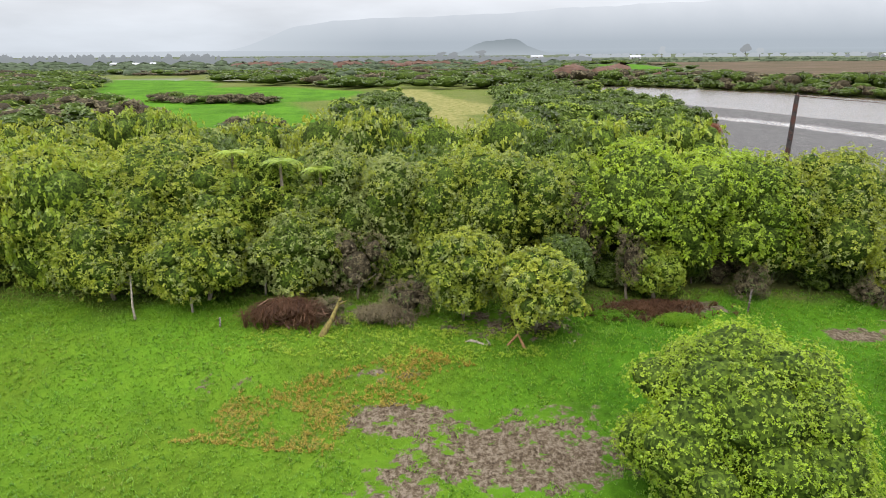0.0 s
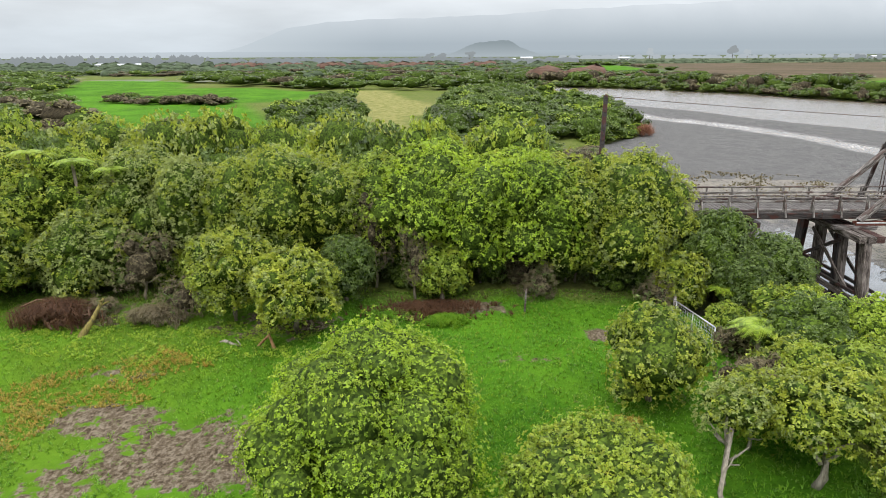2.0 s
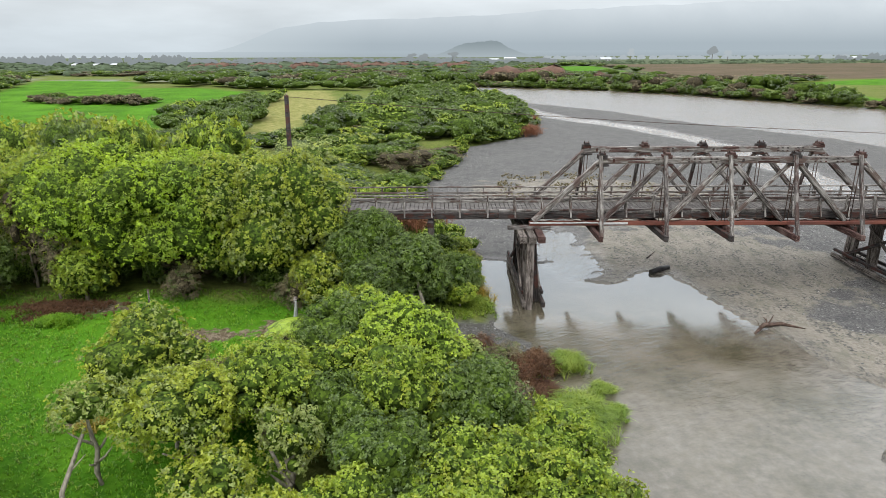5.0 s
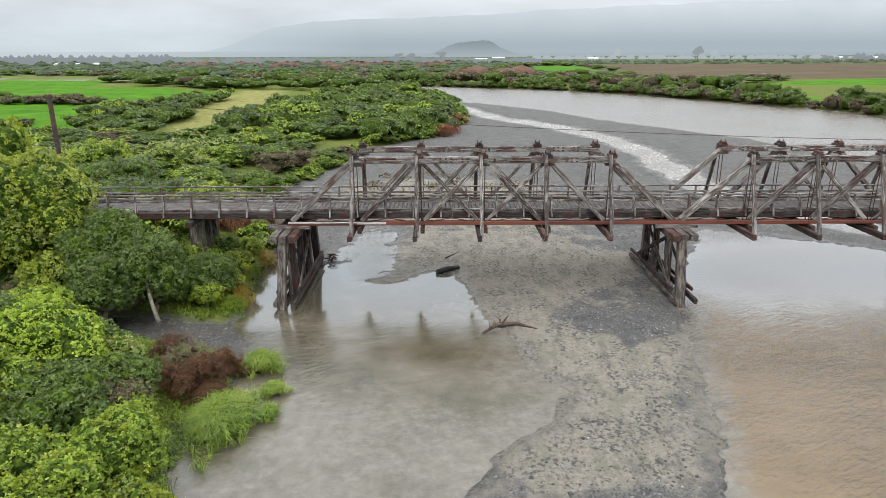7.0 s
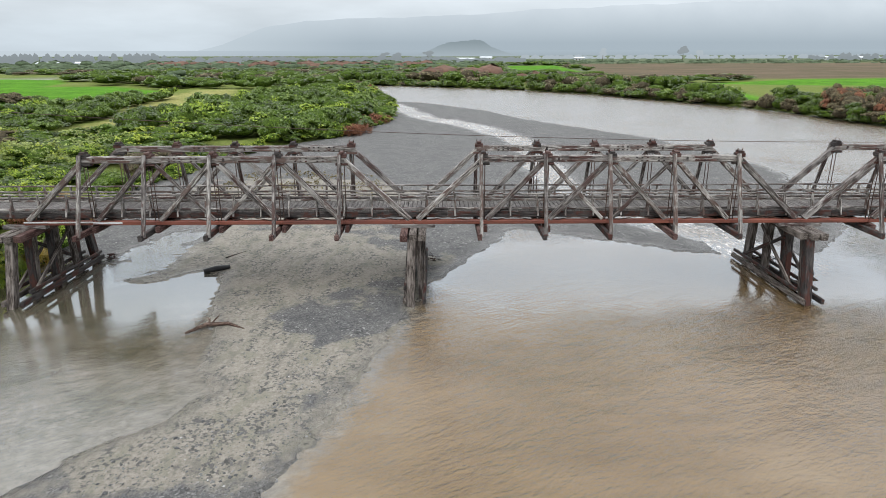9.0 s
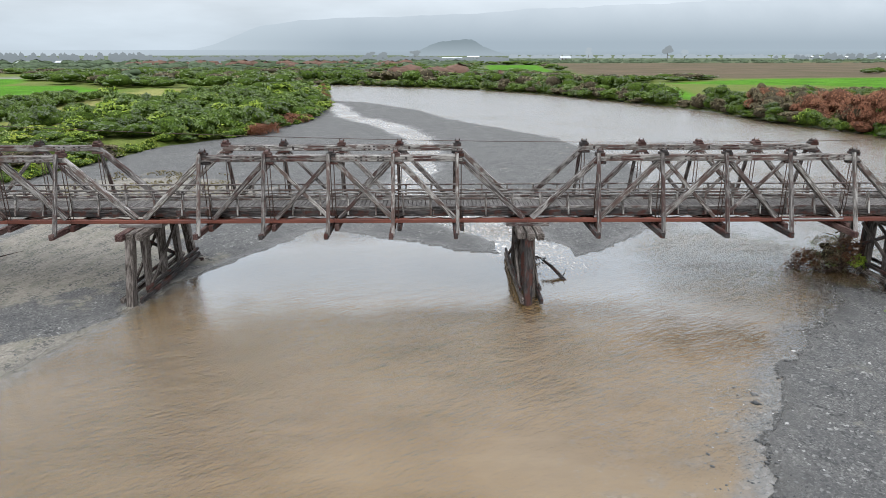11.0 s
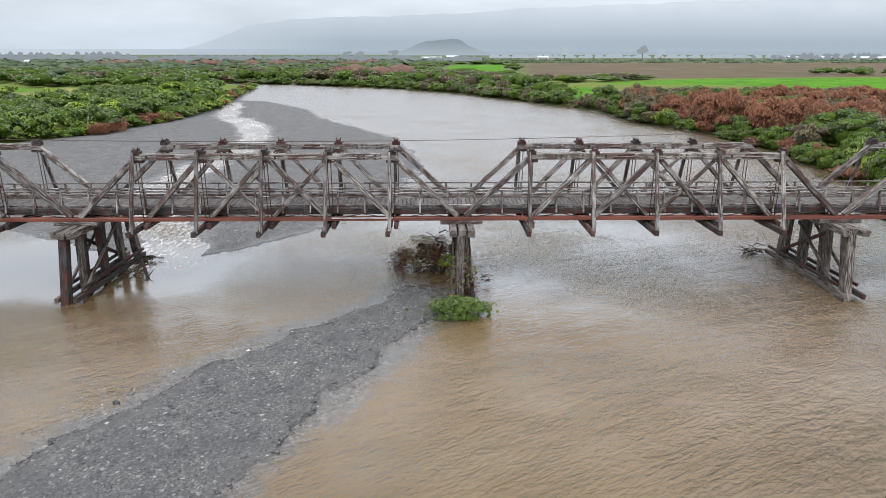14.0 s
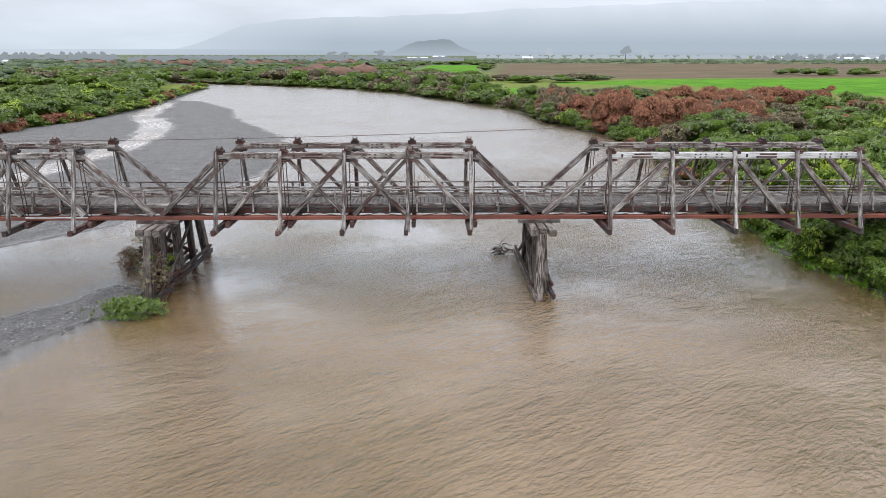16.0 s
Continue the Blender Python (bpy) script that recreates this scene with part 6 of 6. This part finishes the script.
log("log", [(42.3, 38.75, 0.1), (43.0, 39.1, 0.2), (43.75, 39.6, 0.16)], [0.17, 0.2, 0.15], plain("black_wet_log", (0.012, 0.012, 0.013), 0.45), "black waterlogged log at the pool's edge")
log("log", [(42.9, 41.5, 0.18), (43.9, 42.9, 0.2)], [0.05, 0.03], WOOD_DARK, "thin dark stick on the silt")
log("driftwood", [(44.7, 29.2, 0.1), (45.5, 30.0, 0.22), (46.6, 30.3, 0.16), (47.6, 29.7, 0.1)], [0.06, 0.12, 0.1, 0.04], DRIFT_DARK, "brown forked driftwood root on the silt", 6, 4)
log("snag", [(80.7, 38.7, 0.75), (81.2, 38.0, 0.5), (81.9, 36.9, -0.1)], [0.07, 0.1, 0.13], WOOD_DARK, "black snag leaning out of the river", 3, 5)
BARK_MOSS = bark_material("mossy_bark", (0.06, 0.05, 0.03), (0.30, 0.25, 0.07))
log("split_trunk", [(-7.6, 26.2, 0.9), (-7.25, 26.5, 1.55), (-6.9, 26.8, 2.1), (-6.5, 27.3, 3.0)], [0.2, 0.17, 0.12, 0.05], BARK_MOSS, "broken mossy trunk leaning at the wood's edge", 3, 6)
log("fallen_branch", [(-1.8, 25.6, 1.0), (-0.3, 25.7, 1.5), (0.5, 25.3, 1.35), (1.2, 24.7, 0.95)], [0.05, 0.08, 0.1, 0.12], BARK_PALE, "pale crooked fallen branch on the grass", 4, 7)
log("fallen_branch", [(0.9, 25.2, 1.0), (1.8, 25.5, 1.9), (2.3, 24.9, 1.0)], [0.06, 0.09, 0.11], BARK_SPLIT, "broken red-brown branch propped on the grass", 2, 8)
log("fallen_branch", [(3.9, 25.2, 1.0), (4.5, 25.9, 1.4)], [0.08, 0.05], BARK_PALE, "short pale broken limb", 1, 9)
log("trunk_stub", [(-16.9, 28.0, 0.9), (-17.3, 28.6, 2.0), (-17.6, 29.4, 3.4)], [0.075, 0.06, 0.04], BARK_PALE, "pale bare leaning trunk under the canopy", 2, 10)
log("trunk_stub", [(-14.4, 28.8, 0.9), (-14.5, 29.1, 2.2), (-14.3, 29.6, 3.6)], [0.07, 0.06, 0.04], BARK_PALE, "pale bare trunk under the canopy", 2, 11)
log("trunk_stub", [(-11.4, 31.4, 1.0), (-11.3, 31.5, 3.0)], [0.08, 0.06], BARK_PALE, "pale bare trunk under the canopy", 1, 12)
log("trunk_stub", [(18.0, 13.9, 0.6), (17.7, 14.6, 2.0), (18.2, 15.4, 3.6)], [0.09, 0.075, 0.05], BARK_PALE, "white leaning trunk beside the pasture", 2, 13)
log("trunk_stub", [(24.5, 14.7, 0.7), (24.2, 14.9, 1.9), (23.6, 15.2, 3.0)], [0.11, 0.09, 0.05], BARK_PALE, "white forked trunk beside the pasture", 3, 14)
log("trunk_stub", [(28.0, 29.5, 0.5), (27.6, 29.8, 1.6), (27.3, 30.2, 2.6)], [0.12, 0.1, 0.07], BARK_PALE, "white trunk on the bank by the gravel", 2, 15)
for x, y, h in ((13.8, 29.0, 1.3), (-12.6, 27.6, 0.5)):
    log("stake", [(x, y, ground_z(x, y) - 0.2), (x + 0.05, y, ground_z(x, y) + h)], [0.05, 0.045], WOOD_PALE, "thin weathered wooden stake in the grass")


# metal farm gate standing open
def farm_gate():
    a, b = Vector((21.3, 28.6, 1.05)), Vector((21.9, 25.4, 1.0))
    ob = thing("farm_gate", "galvanised tube farm gate with wire mesh standing open", "gate", a)
    d = b - a
    rail = []
    for z0, z1 in ((0, 0), (1.15, 1.2)):
        bm = bmesh.new()
        tube_into(bm, [(0, 0, z0), (d.x, d.y, z1)], [0.035, 0.035], 8)
        part("rail", bm, GALV, ob)
    for k in (0.0, 0.45, 1.0):
        bm = bmesh.new()
        tube_into(bm, [(d.x * k, d.y * k, 0), (d.x * k, d.y * k, 1.15 + 0.05 * k)], [0.03, 0.03], 8)
        part("upright", bm, GALV, ob)
    for i in range(1, 8):
        bm = bmesh.new()
        tube_into(bm, [(0, 0, i * 0.145), (d.x, d.y, i * 0.15)], [0.008, 0.008], 4)
        part("mesh_wire", bm, GALV, ob)
    for i in range(1, 16):
        bm = bmesh.new()
        tube_into(bm, [(d.x * i / 16, d.y * i / 16, 0), (d.x * i / 16, d.y * i / 16, 1.17)], [0.007, 0.007], 4)
        part("mesh_wire", bm, GALV, ob)
    post = thing("gate_post", "grey wooden gate post beside the open gate", "post", (21.25, 28.75, 0.9))
    bm = bmesh.new()
    tube_into(bm, [(0, 0, -0.2), (0, 0, 1.5)], [0.09, 0.085], 8)
    part("shaft", bm, WOOD_PALE, post)


farm_gate()


def tree_fern(x, y, top, size, seed, label="lime green tree fern with arching fronds"):
    g = ground_z(x, y)
    ob = thing("tree_fern", label, "fern", (x, y, g))
    bm = bmesh.new()
    tube_into(bm, [(0, 0, -0.1), (0.05, 0, (top - g) * 0.5), (0, 0, top - g)], [0.12, 0.1, 0.09], 8)
    part("trunk", bm, BARK, ob)
    rr = random.Random(seed)
    for i in range(13):
        a = 2 * math.pi * i / 13 + rr.uniform(-0.15, 0.15)
        d = Vector((math.cos(a), math.sin(a), 0))
        s = Vector((-d.y, d.x, 0))
        bm = bmesh.new()
        p = [Vector((0, 0, top - g)) + d * size * k + Vector((0, 0, size * (0.55 * k - 0.75 * k * k))) for k in (0, 0.2, 0.4, 0.6, 0.8, 1.0)]
        tube_into(bm, p, [0.02, 0.018, 0.015, 0.012, 0.008, 0.004], 4)
        for k in range(22):
            u = 0.1 + 0.88 * k / 22
            c = Vector((0, 0, top - g)) + d * size * u + Vector((0, 0, size * (0.55 * u - 0.75 * u * u)))
            w = size * 0.3 * math.sin(math.pi * min(1, u * 0.9 + 0.12)) + 0.03
            for sg in (-1, 1):
                tip = c + s * sg * w + d * w * 0.4 - Vector((0, 0, w * 0.25))
                v = [bm.verts.new(q) for q in (c - d * 0.03 * size, c + d * 0.03 * size, tip)]
                bm.faces.new(v)
        part("frond", bm, LEAF["lime"], ob)


tree_fern(22.6, 23.0, 3.4, 1.3, 1)
tree_fern(23.9, 29.4, 2.6, 0.9, 2)
tree_fern(-10.6, 33.6, 8.5, 1.2, 3)
tree_fern(-8.4, 33.4, 8.1, 1.1, 4)
tree_fern(-13.4, 34.2, 8.9, 1.1, 5)


blades("dry_herbs", spots_in([(33, 58), (40, 54), (54, 60), (50, 72), (36, 76)], 1300, 19, lambda px, py, r: wobble(px, py, 2.6, 5) > r.uniform(-0.2, 0.8, px.shape)), "brown", 0.3, 0.05, 5, 20, "sparse dry herbs on the gravel flat", "herbs")
# stones of the bars and beach
def stones(name, spots, size, seed, label, white=0.04):
    r = np.random.default_rng(seed)
    oct_v = np.array([(1, 0, 0), (0, 1, 0), (-1, 0, 0), (0, -1, 0), (0, 0, 0.6)], float)
    oct_f = np.array([(0, 1, 4), (1, 2, 4), (2, 3, 4), (3, 0, 4), (3, 2, 1, ), (1, 0, 3)])
    spots = np.array(spots)
    spots[:, 2] = np.maximum(spots[:, 2], -0.02)
    n = len(spots)
    a = r.uniform(0, 6.28, n)
    s = size * np.exp(r.normal(0, 0.45, n))
    rot = np.zeros((n, 3, 3))
    rot[:, 0, 0], rot[:, 0, 1], rot[:, 1, 0], rot[:, 1, 1], rot[:, 2, 2] = np.cos(a), -np.sin(a), np.sin(a), np.cos(a), 1
    v = oct_v[None] * (s[:, None, None] * np.stack([np.ones(n), r.uniform(0.6, 0.95, n), r.uniform(0.6, 1.0, n)], 1)[:, None, :]) * r.uniform(0.8, 1.2, (n, 5, 1))
    v = np.einsum("nij,nkj->nki", rot, v) + np.array(spots)[:, None, :]
    f = (np.arange(n)[:, None, None] * 5 + oct_f[None]).reshape(-1, 3)
    return tagged(new(name, mesh_of(name, [(v.reshape(-1, 3), f, STONE)])), label, "gravel", kind="stuff")


def stone_material():
    m, nt, b = shader("river_stone", 0.5, 0.45)
    rnd = nt.nodes.new("ShaderNodeNewGeometry").outputs["Random Per Island"]
    col = ramp(nt, rnd, ((0.0, (0.022, 0.023, 0.024)), (0.5, (0.07, 0.07, 0.07)), (0.86, (0.125, 0.124, 0.12)), (0.98, (0.18, 0.177, 0.17)), (1.0, (0.42, 0.41, 0.395))))
    nt.links.new(col, b.inputs["Base Color"])
    bump(nt, b, noise_tex(nt, 30, 3), 0.3, 0.01)
    return m


STONE = stone_material()
shore = lambda px, py, r: bar_depth(px, py) > -np.where(px < 84.5 + 0.6 * (py - 16), 3.4, 0.5) * r.uniform(0, 1, px.shape) ** 3.5 - 0.02
stones("gravel", spots_in([(97, 36.5), (102, 34.5), (102, 29), (96, 15), (94, 11), (80, 11), (86, 22), (82, 20), (92, 30)], 15000, 11, lambda px, py, r: shore(px, py, r) & (py > 10)), 0.046, 12, "dark grey river gravel with pale pebbles")
clumped = lambda px, py, r: (bar_depth(px, py) > -0.25) & (polygon_distance(px, py, COBBLES) + 0.9 * wobble(px, py, 1.2, 3) + 0.5 * wobble(px, py, 0.55, 6) > r.uniform(0.25, 1.0, px.shape))
stones("gravel", spots_in([(43, 12), (44, 19), (50, 23), (51, 28), (54.2, 28), (54.2, 22), (52.5, 12)], 7000, 13, clumped), 0.045, 14, "dark cobbles in clumps over pale silt")
stones("gravel", spots_in(FINE_GRAVEL, 3500, 19, lambda px, py, r: wobble(px, py, 1.3, 8) > r.uniform(-0.9, 0.6, px.shape)), 0.04, 20, "fine dark gravel beside the pier")
stones("gravel", spots_in([(47, 24), (51, 24), (56, 38), (45, 39), (46, 30)], 500, 23), 0.05, 24, "single stones lying on the silt")
stones("gravel", spots_in(GRAVEL_BEACH, 1800, 15), 0.045, 16, "grey gravel on the small beach")
stones("gravel", spots_in([(84, 10), (80, 20), (87, 24), (90, 14)], 500, 17, lambda px, py, r: bar_depth(px, py) > -2.5), 0.07, 18, "scattered stones in the shallows")

# deck planks, the nearest as pieces of their own, the ends of the deck joined
plank_me = []
for k in range(4):
    bm = bmesh.new()
    box_into(bm, 3.42 + 0.03 * k, 0.235, 0.09, Matrix.Identity(4), 0.012)
    me = bpy.data.meshes.new("deck_plank")
    bm.to_mesh(me)
    bm.free()
    me.materials.append(WOOD_DECK)
    plank_me.append(me)
pr = random.Random(77)
x = X_WEST
rest = bmesh.new()
while x < X_EAST:
    m = Matrix.Translation((x + 0.13, 37.17, 4.985 + pr.uniform(-0.008, 0.008))) @ Matrix.Rotation(math.pi / 2 + pr.uniform(-0.006, 0.006), 4, "Z")
    if 34 < x < 112:
        ob = new("deck_plank", plank_me[pr.randrange(4)])
        ob.matrix_basis = m
        ob.parent = bridge
    else:
        box_into(rest, 3.45, 0.235, 0.09, m, 0.012)
    x += 0.262
tagged(part("deck_planks", rest, WOOD_DECK, bridge), kind="stuff")


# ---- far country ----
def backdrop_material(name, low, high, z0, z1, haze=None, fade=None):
    """Distance behind rain: haze put into a glowing colour, pale, almost even, lost in cloud towards the crest."""
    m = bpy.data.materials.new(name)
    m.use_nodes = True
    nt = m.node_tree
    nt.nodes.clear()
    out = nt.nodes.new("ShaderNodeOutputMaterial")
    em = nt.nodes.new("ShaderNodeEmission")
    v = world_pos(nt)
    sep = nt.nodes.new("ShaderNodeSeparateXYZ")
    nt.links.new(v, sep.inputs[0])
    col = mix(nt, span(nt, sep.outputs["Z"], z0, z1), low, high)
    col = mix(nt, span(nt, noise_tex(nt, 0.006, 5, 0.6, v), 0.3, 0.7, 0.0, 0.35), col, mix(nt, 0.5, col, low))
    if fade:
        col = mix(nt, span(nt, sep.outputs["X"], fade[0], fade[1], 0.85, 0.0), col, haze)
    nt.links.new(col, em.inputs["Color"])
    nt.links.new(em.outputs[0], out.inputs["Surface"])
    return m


def ridge(name, y, xs, tops, material, label, bumps=0.05):
    """A long far ridge: a solid slope with depth, its crest through the given heights."""
    bm = bmesh.new()
    n = 140
    x0, x1 = xs[0], xs[-1]
    front, crest, back = [], [], []
    for i in range(n + 1):
        x = x0 + (x1 - x0) * i / n
        t = float(np.interp(x, xs, tops))
        w = (x1 - x0) / 60
        t += bumps * t * (math.sin(x / w * 1.3) + 0.7 * math.sin(x / w * 3.1 + 2) + 0.5 * math.sin(x / w * 7.7))
        front.append(bm.verts.new((x, y, -5)))
        crest.append(bm.verts.new((x, y + t * 0.8, t)))
        back.append(bm.verts.new((x, y + t * 2.0 + 20, -5)))
    for a, b in ((front, crest), (crest, back)):
        for i in range(n):
            f = bm.faces.new((a[i], a[i + 1], b[i + 1], b[i]))
            f.smooth = True
    return tagged(mesh_object(name, bm, material), label, "hills", kind="structure")


# low glowing ridge added as the mist that hides the plain's end
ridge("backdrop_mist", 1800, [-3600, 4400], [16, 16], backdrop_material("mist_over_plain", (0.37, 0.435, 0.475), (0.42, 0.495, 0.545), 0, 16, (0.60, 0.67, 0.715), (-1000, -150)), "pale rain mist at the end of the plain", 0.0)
ridge("backdrop_hills", 2600, [-960, -800, -640, -470, -200, 150, 500, 1200, 2600, 3600], [0, 38, 104, 132, 142, 152, 176, 206, 232, 240], backdrop_material("hazed_hills", (0.405, 0.475, 0.525), (0.70, 0.765, 0.81), 45, 190, (0.60, 0.675, 0.72), (-900, -250)), "misty blue-grey hills lost in low cloud", 0.012)
ridge("backdrop_hillock", 1610, [-40, -12, 32, 58, 80, 100, 121, 149, 162, 175, 190, 224, 258, 300], [-6, 0, 14, 26, 34, 36, 38, 40.5, 40, 33, 23, 11, 1, -6], backdrop_material("hazed_hillock", (0.40, 0.465, 0.50), (0.265, 0.32, 0.345), 0, 34), "small wooded hill dimmed by rain", 0.014)


def tree_line(name, y, x0, x1, h, step, material, seed, label, width=1.0, wander=0.0):
    """A far hedge or belt: many overlapping lumpy crowns joined into one strip."""
    r = np.random.default_rng(seed)
    vs, fs, base = [], [], 0
    x = x0
    while x < x1:
        s = h * r.uniform(0.55, 1.25)
        bv, bf = blob(np.array([x, y + r.uniform(-1, 1) * wander, s * 0.45]), np.array([s * 0.75 * width, s * 0.75 * width, s * 0.62]), r, 4, 6)
        vs.append(bv)
        fs.append(bf + base)
        base += len(bv)
        x += step * r.uniform(0.5, 1.5)
    return tagged(new(name, mesh_of(name, [(np.concatenate(vs), np.concatenate(fs), material)])), label, "trees", kind="stuff")


# far trees glow in paled colours: the haze before them is painted in
FAR_TREES = backdrop_material("hazed_far_trees", (0.25, 0.285, 0.295), (0.30, 0.335, 0.35), 0, 14)
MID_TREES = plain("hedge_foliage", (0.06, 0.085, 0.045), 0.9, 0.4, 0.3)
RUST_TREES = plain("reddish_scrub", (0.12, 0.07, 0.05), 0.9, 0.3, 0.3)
VERY_FAR = backdrop_material("hazed_farthest_trees", (0.42, 0.475, 0.505), (0.45, 0.505, 0.535), 0, 16)
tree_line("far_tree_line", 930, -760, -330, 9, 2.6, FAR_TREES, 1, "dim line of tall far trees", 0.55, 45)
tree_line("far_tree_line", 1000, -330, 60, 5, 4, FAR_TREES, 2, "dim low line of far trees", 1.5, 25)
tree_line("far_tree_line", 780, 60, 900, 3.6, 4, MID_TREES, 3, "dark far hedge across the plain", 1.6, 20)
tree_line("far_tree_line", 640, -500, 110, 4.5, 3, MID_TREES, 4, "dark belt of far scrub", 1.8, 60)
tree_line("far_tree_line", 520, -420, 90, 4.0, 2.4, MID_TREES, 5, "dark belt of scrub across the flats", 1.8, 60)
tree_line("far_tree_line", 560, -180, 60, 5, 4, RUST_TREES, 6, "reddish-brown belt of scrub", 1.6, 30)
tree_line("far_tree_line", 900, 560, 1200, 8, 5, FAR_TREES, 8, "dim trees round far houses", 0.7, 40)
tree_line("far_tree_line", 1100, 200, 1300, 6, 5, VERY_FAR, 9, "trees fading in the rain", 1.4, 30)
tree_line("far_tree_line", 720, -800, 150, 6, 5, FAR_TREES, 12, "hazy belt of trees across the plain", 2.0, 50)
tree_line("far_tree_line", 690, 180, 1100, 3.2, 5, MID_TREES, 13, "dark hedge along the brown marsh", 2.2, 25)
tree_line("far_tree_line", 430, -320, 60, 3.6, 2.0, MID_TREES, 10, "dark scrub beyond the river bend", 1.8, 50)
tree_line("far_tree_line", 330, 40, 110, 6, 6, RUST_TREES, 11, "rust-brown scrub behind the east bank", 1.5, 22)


def lone_tree(x, y, h, w, material, seed, trunk=0.5):
    r = np.random.default_rng(seed)
    ob = thing("far_tree", "tall dark lone tree standing on the plain", "tree", (x, y, 1.0))
    bm = bmesh.new()
    tube_into(bm, [(0, 0, -1), (0, 0, h * 0.8)], [0.5, 0.2], 6)
    part("trunk", bm, BARK, ob)
    vs, fs, base = [], [], 0
    for i in range(9):
        c = np.array([r.uniform(-0.5, 0.5) * w, r.uniform(-0.5, 0.5) * w, h * (trunk + (1 - trunk) * r.uniform(0.1, 0.9))])
        bv, bf = blob(c, np.array([w * 0.4, w * 0.4, h * 0.14]) * r.uniform(0.7, 1.2), r, 5, 7)
        vs.append(bv)
        fs.append(bf + base)
        base += len(bv)
    cr = new("crown", mesh_of("crown", [(np.concatenate(vs), np.concatenate(fs), material)]))
    cr.parent = ob


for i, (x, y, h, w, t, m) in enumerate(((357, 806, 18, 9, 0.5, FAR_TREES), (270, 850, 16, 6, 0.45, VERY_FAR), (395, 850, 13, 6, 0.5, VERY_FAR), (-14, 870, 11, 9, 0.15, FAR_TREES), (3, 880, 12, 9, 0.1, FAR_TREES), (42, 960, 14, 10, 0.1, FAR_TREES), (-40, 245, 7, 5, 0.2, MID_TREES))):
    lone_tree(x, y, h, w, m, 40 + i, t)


def far_building(x, y, w, d, h, label, turn=0.0):
    """A long low farm building: walls, pitched roof and a row of openings."""
    ob = thing("farm_building", label, "building", (x, y, 0.9))
    ob.rotation_euler = (0, 0, turn)
    bm = bmesh.new()
    box_into(bm, w, d, h, Matrix.Translation((0, 0, h / 2)))
    part("wall", bm, FAR_WALL, ob)
    bm = bmesh.new()
    a = [bm.verts.new(p) for p in ((-w / 2 - 0.5, -d / 2 - 0.4, h), (w / 2 + 0.5, -d / 2 - 0.4, h), (w / 2 + 0.5, d / 2 + 0.4, h), (-w / 2 - 0.5, d / 2 + 0.4, h), (-w / 2 - 0.5, 0, h + d * 0.22), (w / 2 + 0.5, 0, h + d * 0.22))]
    for f in ((0, 1, 5, 4), (2, 3, 4, 5), (0, 4, 3), (1, 2, 5), (3, 2, 1, 0)):
        bm.faces.new([a[i] for i in f])
    part("roof", bm, FAR_ROOF, ob)
    for i in range(3):
        bm = bmesh.new()
        box_into(bm, w * 0.12, 0.1, h * 0.5, Matrix.Translation((w * (i - 1) * 0.3, -d / 2 - 0.06, h * 0.45)))
        part("window", bm, IRON, ob)


FAR_WALL = plain("white_farm_wall", (0.40, 0.42, 0.43), 0.7, 0.08, 0.2)
FAR_ROOF = plain("pale_iron_roof", (0.44, 0.47, 0.49), 0.5, 0.08, 0.2)
far_building(-325, 655, 44, 7, 2.0, "long white farm shed on the far flats", -0.5)
far_building(-292, 650, 12, 7, 2.2, "white farm shed on the far flats")
far_building(98, 1000, 30, 7, 2.0, "white farmhouse under the small hill")
for i, (x, y, w) in enumerate(((640, 900, 12), (668, 870, 18), (700, 905, 14), (740, 900, 16), (610, 930, 12), (690, 860, 10), (250, 900, 14), (130, 1000, 18))):
    far_building(x, y, w, 8, 3.5, "pale far house dimmed by rain")
